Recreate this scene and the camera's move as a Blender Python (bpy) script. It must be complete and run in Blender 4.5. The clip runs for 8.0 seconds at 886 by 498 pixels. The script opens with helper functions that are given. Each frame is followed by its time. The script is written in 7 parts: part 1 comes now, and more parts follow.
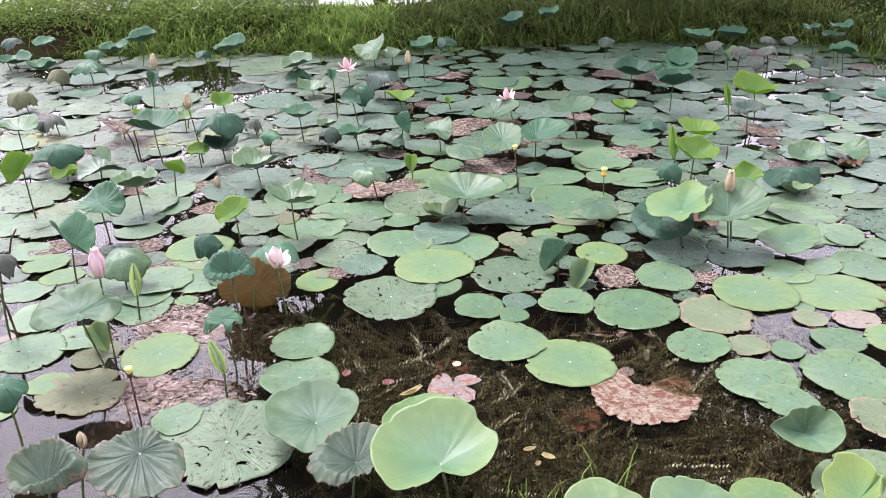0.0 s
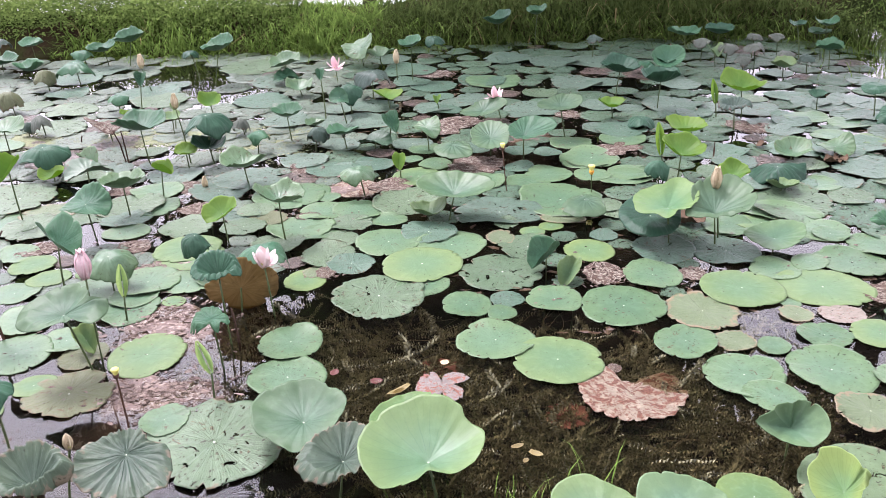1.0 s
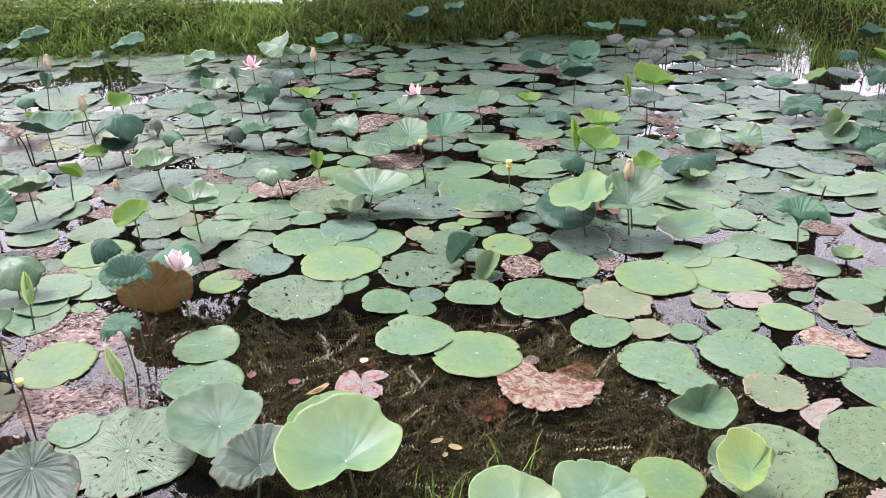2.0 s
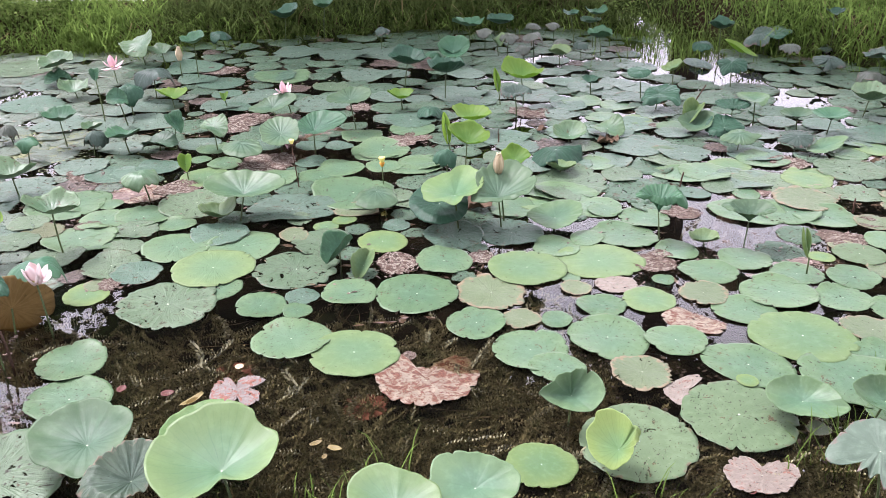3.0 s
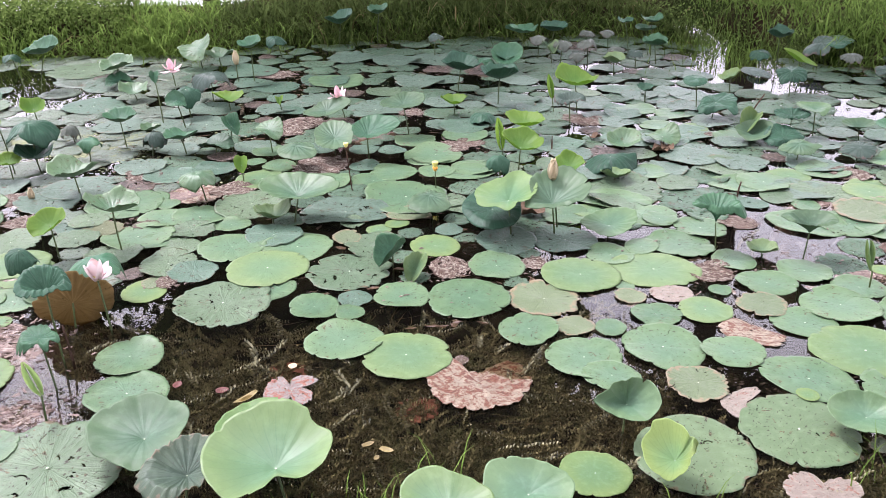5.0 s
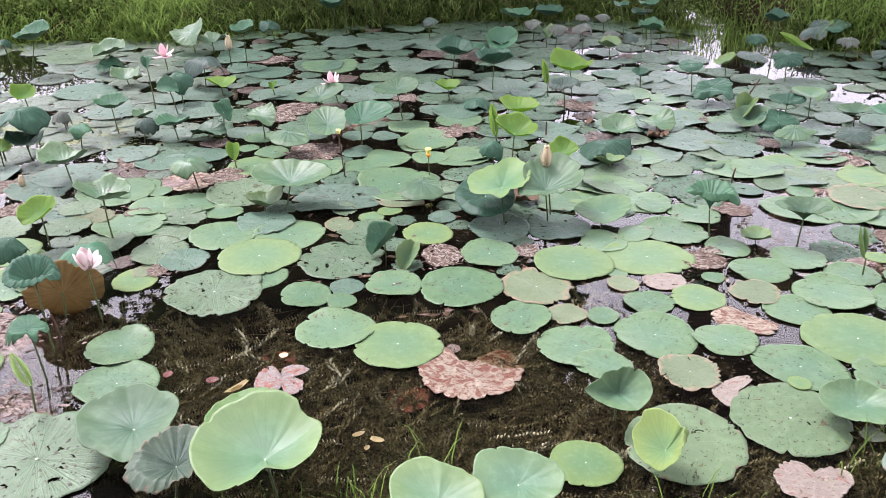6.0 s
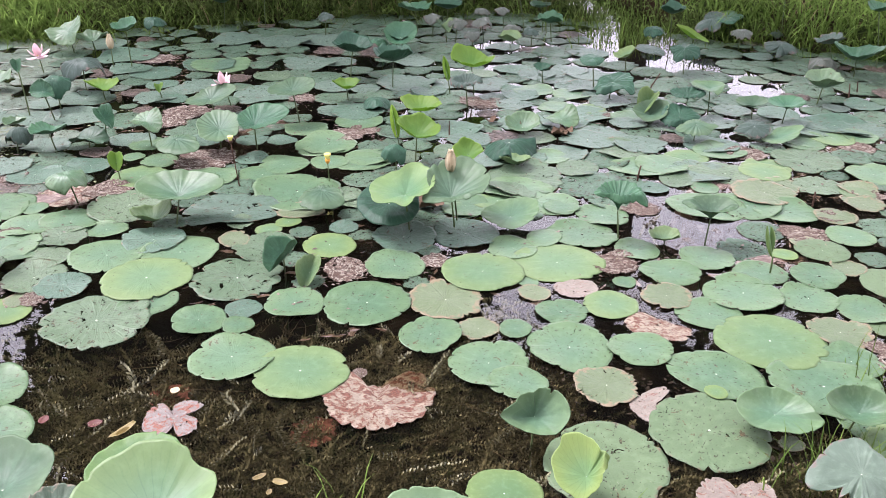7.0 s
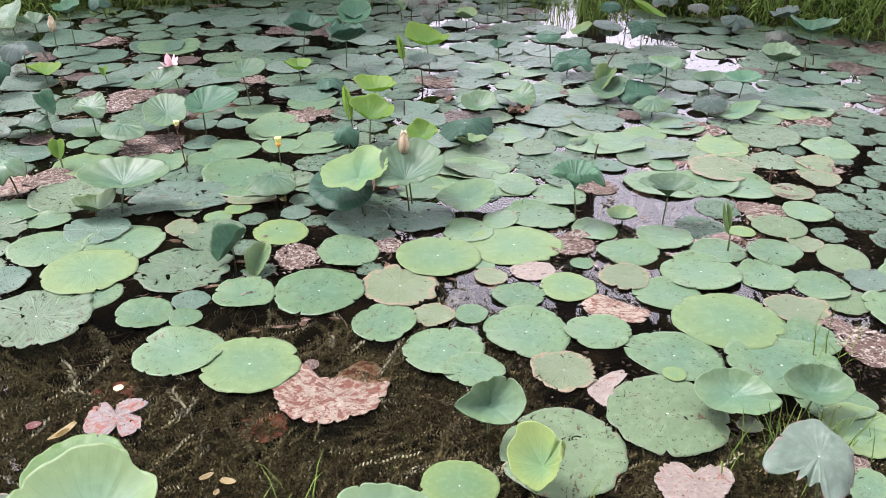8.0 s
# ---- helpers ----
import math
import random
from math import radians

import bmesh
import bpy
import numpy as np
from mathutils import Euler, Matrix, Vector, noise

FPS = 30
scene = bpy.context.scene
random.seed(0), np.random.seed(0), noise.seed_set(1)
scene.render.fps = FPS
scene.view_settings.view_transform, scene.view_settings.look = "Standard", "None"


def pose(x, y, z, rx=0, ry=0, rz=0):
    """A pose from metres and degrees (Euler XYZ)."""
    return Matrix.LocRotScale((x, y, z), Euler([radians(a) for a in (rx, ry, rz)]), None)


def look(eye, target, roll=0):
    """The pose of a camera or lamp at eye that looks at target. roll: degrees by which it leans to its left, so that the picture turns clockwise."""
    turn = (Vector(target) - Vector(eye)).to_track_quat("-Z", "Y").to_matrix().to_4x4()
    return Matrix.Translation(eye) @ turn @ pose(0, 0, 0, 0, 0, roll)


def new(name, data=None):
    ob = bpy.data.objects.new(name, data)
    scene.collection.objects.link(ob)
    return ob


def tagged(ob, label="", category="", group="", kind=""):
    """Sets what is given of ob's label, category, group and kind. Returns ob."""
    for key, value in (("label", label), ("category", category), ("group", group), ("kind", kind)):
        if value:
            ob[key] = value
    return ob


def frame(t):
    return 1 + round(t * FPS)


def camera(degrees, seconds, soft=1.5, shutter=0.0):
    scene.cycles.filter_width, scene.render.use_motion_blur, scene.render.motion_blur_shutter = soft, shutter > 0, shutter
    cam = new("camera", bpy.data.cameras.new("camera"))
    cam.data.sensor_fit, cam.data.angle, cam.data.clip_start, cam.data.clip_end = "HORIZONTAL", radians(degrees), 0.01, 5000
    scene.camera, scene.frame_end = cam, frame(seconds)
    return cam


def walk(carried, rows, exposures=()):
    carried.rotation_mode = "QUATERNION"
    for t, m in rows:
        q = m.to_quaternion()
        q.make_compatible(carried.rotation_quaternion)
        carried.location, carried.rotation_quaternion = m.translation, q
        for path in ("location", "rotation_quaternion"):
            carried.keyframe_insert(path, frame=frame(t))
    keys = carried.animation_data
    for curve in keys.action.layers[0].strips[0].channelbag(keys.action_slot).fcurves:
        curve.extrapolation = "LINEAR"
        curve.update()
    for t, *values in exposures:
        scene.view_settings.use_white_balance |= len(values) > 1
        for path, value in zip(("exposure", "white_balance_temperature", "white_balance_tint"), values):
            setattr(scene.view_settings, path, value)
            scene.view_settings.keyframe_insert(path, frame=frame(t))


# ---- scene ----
cam = camera(54.2, 8.0, soft=0.6)
STOPS, KELVIN, TINT = 1.47, 6250, 27
PATH = [
    (0, (0.012, 0.004, 1.589), (0.005, 1.822, 0.754), -1.8),
    (0.5, (0.019, -0.001, 1.584), (0.022, 1.817, 0.751), -1.9),
    (1, (0.028, 0.002, 1.588), (0.04, 1.818, 0.75), -2.0),
    (1.2, (0.036, 0.001, 1.579), (0.061, 1.818, 0.744), -2.1),
    (2.5, (0.092, -0.006, 1.588), (0.4, 1.775, 0.731), -0.7),
    (3, (0.115, -0.016, 1.598), (0.547, 1.736, 0.736), -0.4),
    (3.5, (0.14, -0.015, 1.588), (0.635, 1.72, 0.726), -0.2),
    (4, (0.119, -0.014, 1.591), (0.598, 1.726, 0.728), -0.2),
    (4.5, (0.097, -0.016, 1.595), (0.492, 1.749, 0.741), -0.5),
    (5, (0.083, -0.007, 1.583), (0.416, 1.775, 0.738), -0.6),
    (5.2, (0.093, -0.011, 1.596), (0.403, 1.773, 0.746), -1.0),
    (6.3, (0.119, 0.042, 1.59), (0.497, 1.792, 0.7), -0.1),
    (6.5, (0.139, 0.079, 1.592), (0.571, 1.813, 0.695), -0.0),
    (7, (0.162, 0.189, 1.594), (0.701, 1.891, 0.694), 0.3),
    (7.5, (0.177, 0.238, 1.585), (0.757, 1.914, 0.66), 0.2),
    (8, (0.228, 0.247, 1.578), (0.834, 1.903, 0.635), 0.2),
]
walk(cam, [(t, look(eye, target, roll)) for t, eye, target, roll in PATH], [(0, STOPS, KELVIN, TINT), (8, STOPS, KELVIN, TINT)])
# ---- world and sun: bright overcast sky ----
SUN_EL, SUN_AZ = 60.0, -36.0
world = bpy.data.worlds.new("overcast_sky")
scene.world = world
world.use_nodes = True
wn, wl = world.node_tree.nodes, world.node_tree.links
sky = wn.new("ShaderNodeTexSky")
sky.sky_type = "NISHITA"
sky.sun_disc = False
sky.sun_elevation, sky.sun_rotation = radians(SUN_EL), radians(SUN_AZ)
sky.air_density, sky.dust_density, sky.ozone_density = 1.0, 1.6, 1.0
cloud = wn.new("ShaderNodeHueSaturation")
cloud.inputs["Saturation"].default_value = 0.10
wl.new(sky.outputs[0], cloud.inputs["Color"])
deck = wn.new("ShaderNodeMix")
deck.data_type = "RGBA"
deck.inputs["Factor"].default_value = 0.65
deck.inputs[7].default_value = (5.6, 5.6, 5.85, 1)
wl.new(cloud.outputs[0], deck.inputs[6])
wl.new(deck.outputs[2], wn["Background"].inputs[0])
wn["Background"].inputs[1].default_value = 0.28
sun = new("sun", bpy.data.lights.new("sun", "SUN"))
sun.data.energy, sun.data.angle, sun.data.color = 2.6, radians(18), (1.0, 0.97, 0.93)
sun.matrix_world = look((0, 0, 0), (-math.sin(radians(SUN_AZ)) * math.cos(radians(SUN_EL)), -math.cos(radians(SUN_AZ)) * math.cos(radians(SUN_EL)), -math.sin(radians(SUN_EL))))
sun.location = (-6, 4, 20)


# ---- node helpers ----
class Nodes:
    def __init__(self, name):
        self.mat = bpy.data.materials.new(name)
        self.mat.use_nodes = True
        self.tree = self.mat.node_tree
        self.n, self.l = self.tree.nodes, self.tree.links
        self.n.clear()
        self.out = self.n.new("ShaderNodeOutputMaterial")

    def put(self, socket, value):
        if isinstance(value, bpy.types.NodeSocket):
            self.l.new(value, socket)
        elif value is not None:
            if hasattr(socket.default_value, "__len__") and len(socket.default_value) == 4 and len(value) == 3:
                value = (*value, 1)
            socket.default_value = value

    def math(self, op, a, b=None, c=None, clamp=False):
        m = self.n.new("ShaderNodeMath")
        m.operation, m.use_clamp = op, clamp
        for i, v in enumerate((a, b, c)):
            self.put(m.inputs[i], v)
        return m.outputs[0]

    def step(self, v, lo, hi, a=0.0, b=1.0):
        m = self.n.new("ShaderNodeMapRange")
        m.interpolation_type = "SMOOTHSTEP"
        for i, x in enumerate((v, lo, hi, a, b)):
            self.put(m.inputs[i], x)
        return m.outputs[0]

    def mix(self, f, a, b, blend="MIX"):
        m = self.n.new("ShaderNodeMix")
        m.data_type, m.blend_type = "RGBA", blend
        self.put(m.inputs["Factor"], f)
        self.put(m.inputs[6], a)
        self.put(m.inputs[7], b)
        return m.outputs[2]

    def noise(self, co, scale, detail=3.0, rough=0.55, warp=0.0):
        m = self.n.new("ShaderNodeTexNoise")
        self.put(m.inputs["Vector"], co)
        m.inputs["Scale"].default_value, m.inputs["Detail"].default_value = scale, detail
        m.inputs["Roughness"].default_value, m.inputs["Distortion"].default_value = rough, warp
        return m.outputs["Fac"]

    def vec(self, op, a, b=None):
        m = self.n.new("ShaderNodeVectorMath")
        m.operation = op
        self.put(m.inputs[0], a)
        if b is not None:
            self.put(m.inputs[3 if op == "SCALE" else 1], b)
        return m.outputs["Value" if op in ("LENGTH", "DOT_PRODUCT", "DISTANCE") else "Vector"]

    def bump(self, height, strength, distance):
        m = self.n.new("ShaderNodeBump")
        self.put(m.inputs["Height"], height)
        m.inputs["Strength"].default_value, m.inputs["Distance"].default_value = strength, distance
        return m.outputs[0]

    def bsdf(self, color, rough=0.6, spec=0.3, normal=None, metal=0.0):
        p = self.n.new("ShaderNodeBsdfPrincipled")
        self.put(p.inputs["Base Color"], color)
        self.put(p.inputs["Roughness"], rough)
        self.put(p.inputs["Specular IOR Level"], spec)
        p.inputs["Metallic"].default_value = metal
        if normal is not None:
            self.put(p.inputs["Normal"], normal)
        return p.outputs[0]

    def blend(self, f, a, b):
        m = self.n.new("ShaderNodeMixShader")
        self.put(m.inputs[0], f)
        self.l.new(a, m.inputs[1])
        self.l.new(b, m.inputs[2])
        return m.outputs[0]

    def lucent(self, color, normal=None):
        m = self.n.new("ShaderNodeBsdfTranslucent")
        self.put(m.inputs[0], color)
        return m.outputs[0]

    def clear(self, color=(1, 1, 1)):
        m = self.n.new("ShaderNodeBsdfTransparent")
        self.put(m.inputs[0], color)
        return m.outputs[0]

    def done(self, shader):
        self.l.new(shader, self.out.inputs[0])
        return self.mat

    def rand(self):
        return self.n.new("ShaderNodeObjectInfo").outputs["Random"]

    def island(self):
        return self.n.new("ShaderNodeNewGeometry").outputs["Random Per Island"]

    def place(self):
        return self.n.new("ShaderNodeNewGeometry").outputs["Position"]

    def uv(self):
        return self.n.new("ShaderNodeUVMap").outputs[0]


# ---- leaf materials: waxy lotus blades with radiating veins ----
def leaf_material(name, c1, c2, under=(0.084, 0.132, 0.036), vein=0.22, spots=0.0, rot=0.0, holes=0.0, lucent=0.2,
                  rough=0.44, tan=(0.180, 0.141, 0.090), edge=0.0, joined=False, rotdark=(0.060, 0.027, 0.017), spec=0.14, grain=1.0, rotscale=1.0, fade=0.0):
    c1, c2 = (tuple(0.86 * v + 0.14 * (0.35 * c[0] + 0.55 * c[1] + 0.1 * c[2]) for v in c) for c in (c1, c2))
    k = Nodes(name)
    rnd = k.island() if joined else k.rand()
    disc = k.vec("SCALE", k.vec("SUBTRACT", k.uv(), (0.5, 0.5, 0.0)), 2.0)
    sep = k.n.new("ShaderNodeSeparateXYZ")
    k.put(sep.inputs[0], disc)
    r = k.vec("LENGTH", disc)
    ang = k.math("ARCTAN2", sep.outputs[1], sep.outputs[0])
    shift = k.n.new("ShaderNodeCombineXYZ")
    for i, f in enumerate((37.0, 91.0, 53.0)):
        k.put(shift.inputs[i], k.math("MULTIPLY", rnd, f))
    shift_out = shift.outputs[0]
    co = k.vec("ADD", disc, shift_out)
    big, mid, fine = k.noise(co, 1.6, 3), k.noise(co, 6.0, 4), k.noise(co, 38.0, 3)
    wob = k.math("MULTIPLY", k.math("SUBTRACT", k.noise(co, 3.0, 2), 0.5), 1.6)
    main = k.math("ABSOLUTE", k.math("SINE", k.math("ADD", k.math("MULTIPLY", ang, 10.5), wob)))
    fork = k.math("ABSOLUTE", k.math("SINE", k.math("ADD", k.math("MULTIPLY", ang, 21.0), k.math("MULTIPLY", wob, 2.0))))
    line = k.math("MULTIPLY", k.step(main, 0.0, 0.3, 1.0, 0.0), k.step(r, 0.25, 1.0, 1.0, 0.35))
    twig = k.math("MULTIPLY", k.step(fork, 0.0, 0.35, 1.0, 0.0), k.step(r, 0.45, 0.8))
    rays = k.noise(k.vec("ADD", k.vec("ADD", k.vec("SCALE", k.vec("NORMALIZE", disc), 2.2), k.vec("SCALE", disc, 0.5)), shift_out), 3.2, 4, 0.6)
    veins = k.math("MAXIMUM", line, k.math("MULTIPLY", twig, 0.6))
    tone = k.math("ADD", k.math("MULTIPLY", big, 0.75), k.math("MULTIPLY", k.math("SUBTRACT", rnd, 0.25), 0.7), clamp=True)
    col = k.mix(tone, c1, c2)
    col = k.mix(k.math("MULTIPLY", k.step(mid, 0.45, 0.75), 0.35), col, tuple(min(1, v * 1.45 + 0.012) for v in c2))
    col = k.mix(k.math("MULTIPLY", k.step(rays, 0.40, 0.75), (0.5 * vein + 0.06) * grain), col, tuple(v * 0.62 for v in c1))
    col = k.mix(k.math("MULTIPLY", veins, 0.6 * vein), col, tuple(min(1, v * 1.35 + 0.015) for v in c2))
    col = k.mix(k.math("MULTIPLY", k.step(fine, 0.48, 0.72), 0.30 if joined else 0.16), col, tuple(v * 0.5 for v in c1))
    if fade > 0:
        ring = k.step(k.math("ADD", r, k.math("MULTIPLY", k.math("SUBTRACT", big, 0.5), 0.7)), 0.2, 1.05)
        hue = k.mix(ring, (1 - 0.30 * fade, 1 - 0.10 * fade, 1.0), (1 + 0.18 * fade, 1 + 0.08 * fade, 1 - 0.22 * fade))
        col = k.mix(1.0, col, hue, "MULTIPLY")
    if joined:
        gone = k.step(k.math("FRACT", k.math("MULTIPLY", rnd, 7.13)), 0.9, 0.91)
        col = k.mix(gone, col, k.mix(k.step(k.noise(co, 5.0, 6, 0.7, 0.5), 0.45, 0.6), (0.027, 0.019, 0.014), (0.180, 0.141, 0.120)))
    if edge > 0:
        dry = k.step(k.math("ADD", r, k.math("MULTIPLY", k.math("SUBTRACT", mid, 0.5), 0.9)), 1.06 - edge, 1.16 - edge)
        col = k.mix(dry, col, k.mix(fine, tan, tuple(v * 0.5 for v in tan)))
    if rot > 0:
        patch = k.step(k.noise(co, 3.6 * rotscale, 8, 0.7, 0.7), 0.66 - 0.16 * rot, 0.70 - 0.16 * rot)
        speck = k.step(k.noise(co, 9.0 * rotscale, 5, 0.7, 0.3), 0.66 - 0.1 * rot, 0.69 - 0.1 * rot)
        blot = k.math("MAXIMUM", patch, speck)
        col = k.mix(blot, col, k.mix(k.step(fine, 0.35, 0.65), rotdark, tuple(v * 2.2 for v in rotdark)))
    if spots > 0:
        sp = k.noise(k.vec("MULTIPLY", co, (1.0, 1.3, 1.0)), 12.0, 3, 0.55, 0.3)
        col = k.mix(k.step(sp, 0.725 - 0.08 * spots, 0.74 - 0.08 * spots), col, (0.021, 0.017, 0.011))
        slit = k.noise(k.vec("ADD", k.vec("ADD", k.vec("SCALE", k.vec("NORMALIZE", disc), 3.4), k.vec("SCALE", disc, 1.3)), shift_out), 5.0, 2, 0.5)
        cut = k.math("MULTIPLY", k.step(slit, 0.775 - 0.05 * spots, 0.785 - 0.05 * spots), k.step(k.math("ADD", r, k.math("MULTIPLY", big, 0.4)), 0.5, 0.65))
        col = k.mix(cut, col, (0.013, 0.013, 0.008))
        chew = k.noise(co, 4.2, 5, 0.62, 0.9)
        col = k.mix(k.math("MULTIPLY", k.step(chew, 0.70 - 0.05 * spots, 0.71 - 0.05 * spots), k.step(r, 0.1, 0.3)), col, k.mix(k.step(fine, 0.4, 0.6), (0.007, 0.007, 0.005), (0.096, 0.066, 0.030)))
        dots = k.noise(co, 22.0, 1, 0.5)
        col = k.mix(k.math("MULTIPLY", k.step(dots, 0.77 - 0.06 * spots, 0.79 - 0.06 * spots), k.step(big, 0.4, 0.6)), col, (0.030, 0.023, 0.013))
    col = k.mix(k.step(r, 0.015, 0.03, 0.7, 0.0), col, (0.252, 0.312, 0.216))
    hgt = k.math("ADD", k.math("ADD", k.math("MULTIPLY", veins, 0.25), k.math("MULTIPLY", rays, 1.2)), k.math("ADD", k.math("MULTIPLY", mid, 0.8), k.math("MULTIPLY", fine, 0.3)))
    nor = k.bump(hgt, 0.5 * grain, 0.006)
    sh = k.bsdf(col, k.math("ADD", rough - 0.08, k.math("MULTIPLY", mid, 0.16)), spec, nor)
    if lucent > 0:
        sh = k.blend(lucent, sh, k.lucent(k.mix(k.math("MULTIPLY", veins, 0.5), under, tuple(v * 0.5 for v in under))))
    if holes > 0:
        hn = k.noise(co, 5.0, 3, 0.6, 1.2)
        gap = k.math("MULTIPLY", k.step(hn, 0.74 - 0.12 * holes, 0.75 - 0.12 * holes), k.step(r, 0.12, 0.2))
        tear = k.math("MULTIPLY", k.step(rays, 0.70, 0.71), k.step(k.math("ADD", r, k.math("MULTIPLY", mid, 0.5)), 0.85, 0.88))
        sh = k.blend(k.math("MAXIMUM", gap, tear), sh, k.clear())
    return k.done(sh)


TONES = {
    "green": dict(c1=(0.046, 0.107, 0.048), c2=(0.091, 0.165, 0.083), spots=1.0, holes=0.1, grain=0.4, spec=0.27, rough=0.4, fade=0.35),
    "light": dict(c1=(0.084, 0.153, 0.065), c2=(0.120, 0.194, 0.087), spots=0.35, lucent=0.25, grain=0.45, fade=0.5),
    "lime": dict(c1=(0.084, 0.155, 0.052), c2=(0.127, 0.206, 0.080), vein=0.2, lucent=0.3, under=(0.180, 0.252, 0.048), grain=0.45, fade=0.6),
    "fresh": dict(c1=(0.070, 0.153, 0.057), c2=(0.117, 0.211, 0.088), vein=0.08, lucent=0.3, under=(0.156, 0.276, 0.072), spec=0.18, rough=0.42, grain=0.3, fade=0.7),
    # lit: the glow of light from behind is put into the colour
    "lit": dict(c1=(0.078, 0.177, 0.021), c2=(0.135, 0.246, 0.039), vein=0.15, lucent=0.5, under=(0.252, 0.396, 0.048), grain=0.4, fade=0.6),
    "teal": dict(c1=(0.015, 0.059, 0.030), c2=(0.044, 0.135, 0.068), vein=0.5, spec=0.18, rough=0.42, grain=0.8, fade=0.3),
    "darkteal": dict(c1=(0.009, 0.037, 0.021), c2=(0.029, 0.092, 0.050), vein=0.5, lucent=0.1, spec=0.13, rough=0.44, grain=0.8),
    "darkgreen": dict(c1=(0.024, 0.066, 0.033), c2=(0.042, 0.096, 0.048), vein=0.3, spec=0.27, grain=0.6),
    "pale": dict(c1=(0.058, 0.107, 0.056), c2=(0.099, 0.157, 0.083), spots=1.2, edge=0.04, holes=0.9, spec=0.23, rough=0.4, rot=0.12, rotdark=(0.030, 0.021, 0.011), vein=0.12),
    "worn": dict(c1=(0.067, 0.118, 0.053), c2=(0.100, 0.157, 0.073), spots=1.0, vein=0.12, grain=0.35, holes=0.5, edge=0.03, spec=0.18, rough=0.44),
    "slate": dict(c1=(0.052, 0.103, 0.068), c2=(0.094, 0.154, 0.109), spots=1.25, edge=0.06, holes=0.9, spec=0.27, rough=0.4, rot=0.15, rotdark=(0.030, 0.021, 0.011)),
    "mixed": dict(c1=(0.078, 0.119, 0.056), c2=(0.111, 0.154, 0.071), spots=0.6, edge=0.20, tan=(0.240, 0.192, 0.120), spec=0.27, rough=0.4, holes=0.6),
    "olive": dict(c1=(0.075, 0.096, 0.045), c2=(0.114, 0.129, 0.063), spots=0.7, rot=0.3, edge=0.12, rotdark=(0.060, 0.042, 0.024)),
    "grey": dict(c1=(0.051, 0.067, 0.051), c2=(0.093, 0.111, 0.087), vein=0.6, spots=0.4, edge=0.12, tan=(0.174, 0.126, 0.108)),
    "silver": dict(c1=(0.053, 0.091, 0.060), c2=(0.112, 0.173, 0.116), vein=0.14, spots=0.0, edge=0.08, tan=(0.180, 0.132, 0.114), spec=0.34, rough=0.48, grain=0.4),
    "young": dict(c1=(0.073, 0.148, 0.052), c2=(0.114, 0.203, 0.093), vein=0.06, lucent=0.3, under=(0.276, 0.396, 0.120), rough=0.42, spec=0.34, grain=0.2, fade=0.7),
    "sage": dict(c1=(0.031, 0.073, 0.036), c2=(0.074, 0.142, 0.077), vein=0.2, lucent=0.25, rough=0.48, spec=0.22, grain=0.2, fade=0.4),
    "silk": dict(c1=(0.040, 0.089, 0.043), c2=(0.096, 0.183, 0.094), vein=0.12, lucent=0.25, rough=0.42, spec=0.22, grain=0.2, fade=0.5),
    "aged": dict(c1=(0.027, 0.055, 0.034), c2=(0.073, 0.119, 0.074), vein=0.5, lucent=0.2, rough=0.5, spec=0.34, spots=0.4, edge=0.12, tan=(0.180, 0.150, 0.102), grain=0.9, fade=0.3),
    # bright: raised colour stands in for light glowing through the blade
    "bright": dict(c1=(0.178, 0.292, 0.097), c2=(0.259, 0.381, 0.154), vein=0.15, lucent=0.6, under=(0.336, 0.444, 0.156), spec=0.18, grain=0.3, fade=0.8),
    "greyteal": dict(c1=(0.024, 0.046, 0.035), c2=(0.058, 0.099, 0.074), vein=0.5, edge=0.12, tan=(0.156, 0.120, 0.102), spec=0.16),
    "dead": dict(c1=(0.122, 0.100, 0.075), c2=(0.244, 0.227, 0.182), rot=1.25, lucent=0.0, vein=0.25, rough=0.75, holes=1.25, rotdark=(0.036, 0.023, 0.017), rotscale=1.6),
    "rot": dict(c1=(0.114, 0.085, 0.056), c2=(0.230, 0.205, 0.148), rot=1.0, lucent=0.0, vein=0.25, rough=0.5, rotdark=(0.051, 0.022, 0.014), rotscale=1.7),
    "blanched": dict(c1=(0.120, 0.095, 0.074), c2=(0.187, 0.168, 0.135), rot=0.5, spots=0.8, lucent=0.0, vein=0.15, rough=0.55, rotdark=(0.084, 0.042, 0.030)),
    "bluegreen": dict(c1=(0.040, 0.095, 0.059), c2=(0.075, 0.144, 0.093), spots=1.2, edge=0.03, holes=0.8, rough=0.4, spec=0.27, rot=0.1, rotdark=(0.027, 0.020, 0.011)),
    "brown": dict(c1=(0.106, 0.060, 0.014), c2=(0.317, 0.211, 0.065), vein=1.25, spots=0.4, lucent=0.5, under=(0.198, 0.144, 0.060), rough=0.6, edge=0.04, tan=(0.120, 0.060, 0.024)),
    "husk": dict(c1=(0.051, 0.029, 0.016), c2=(0.120, 0.075, 0.042), rot=0.3, lucent=0.1, under=(0.120, 0.066, 0.030), rough=0.7, rotdark=(0.030, 0.015, 0.009)),
    "sunk": dict(c1=(0.096, 0.030, 0.018), c2=(0.156, 0.054, 0.033), rot=0.35, lucent=0.0, rough=0.5, rotdark=(0.036, 0.012, 0.009)),
    "bleached": dict(c1=(0.114, 0.098, 0.087), c2=(0.193, 0.177, 0.159), rot=0.8, lucent=0.0, rough=0.7, holes=0.9, rotdark=(0.096, 0.042, 0.030)),
}
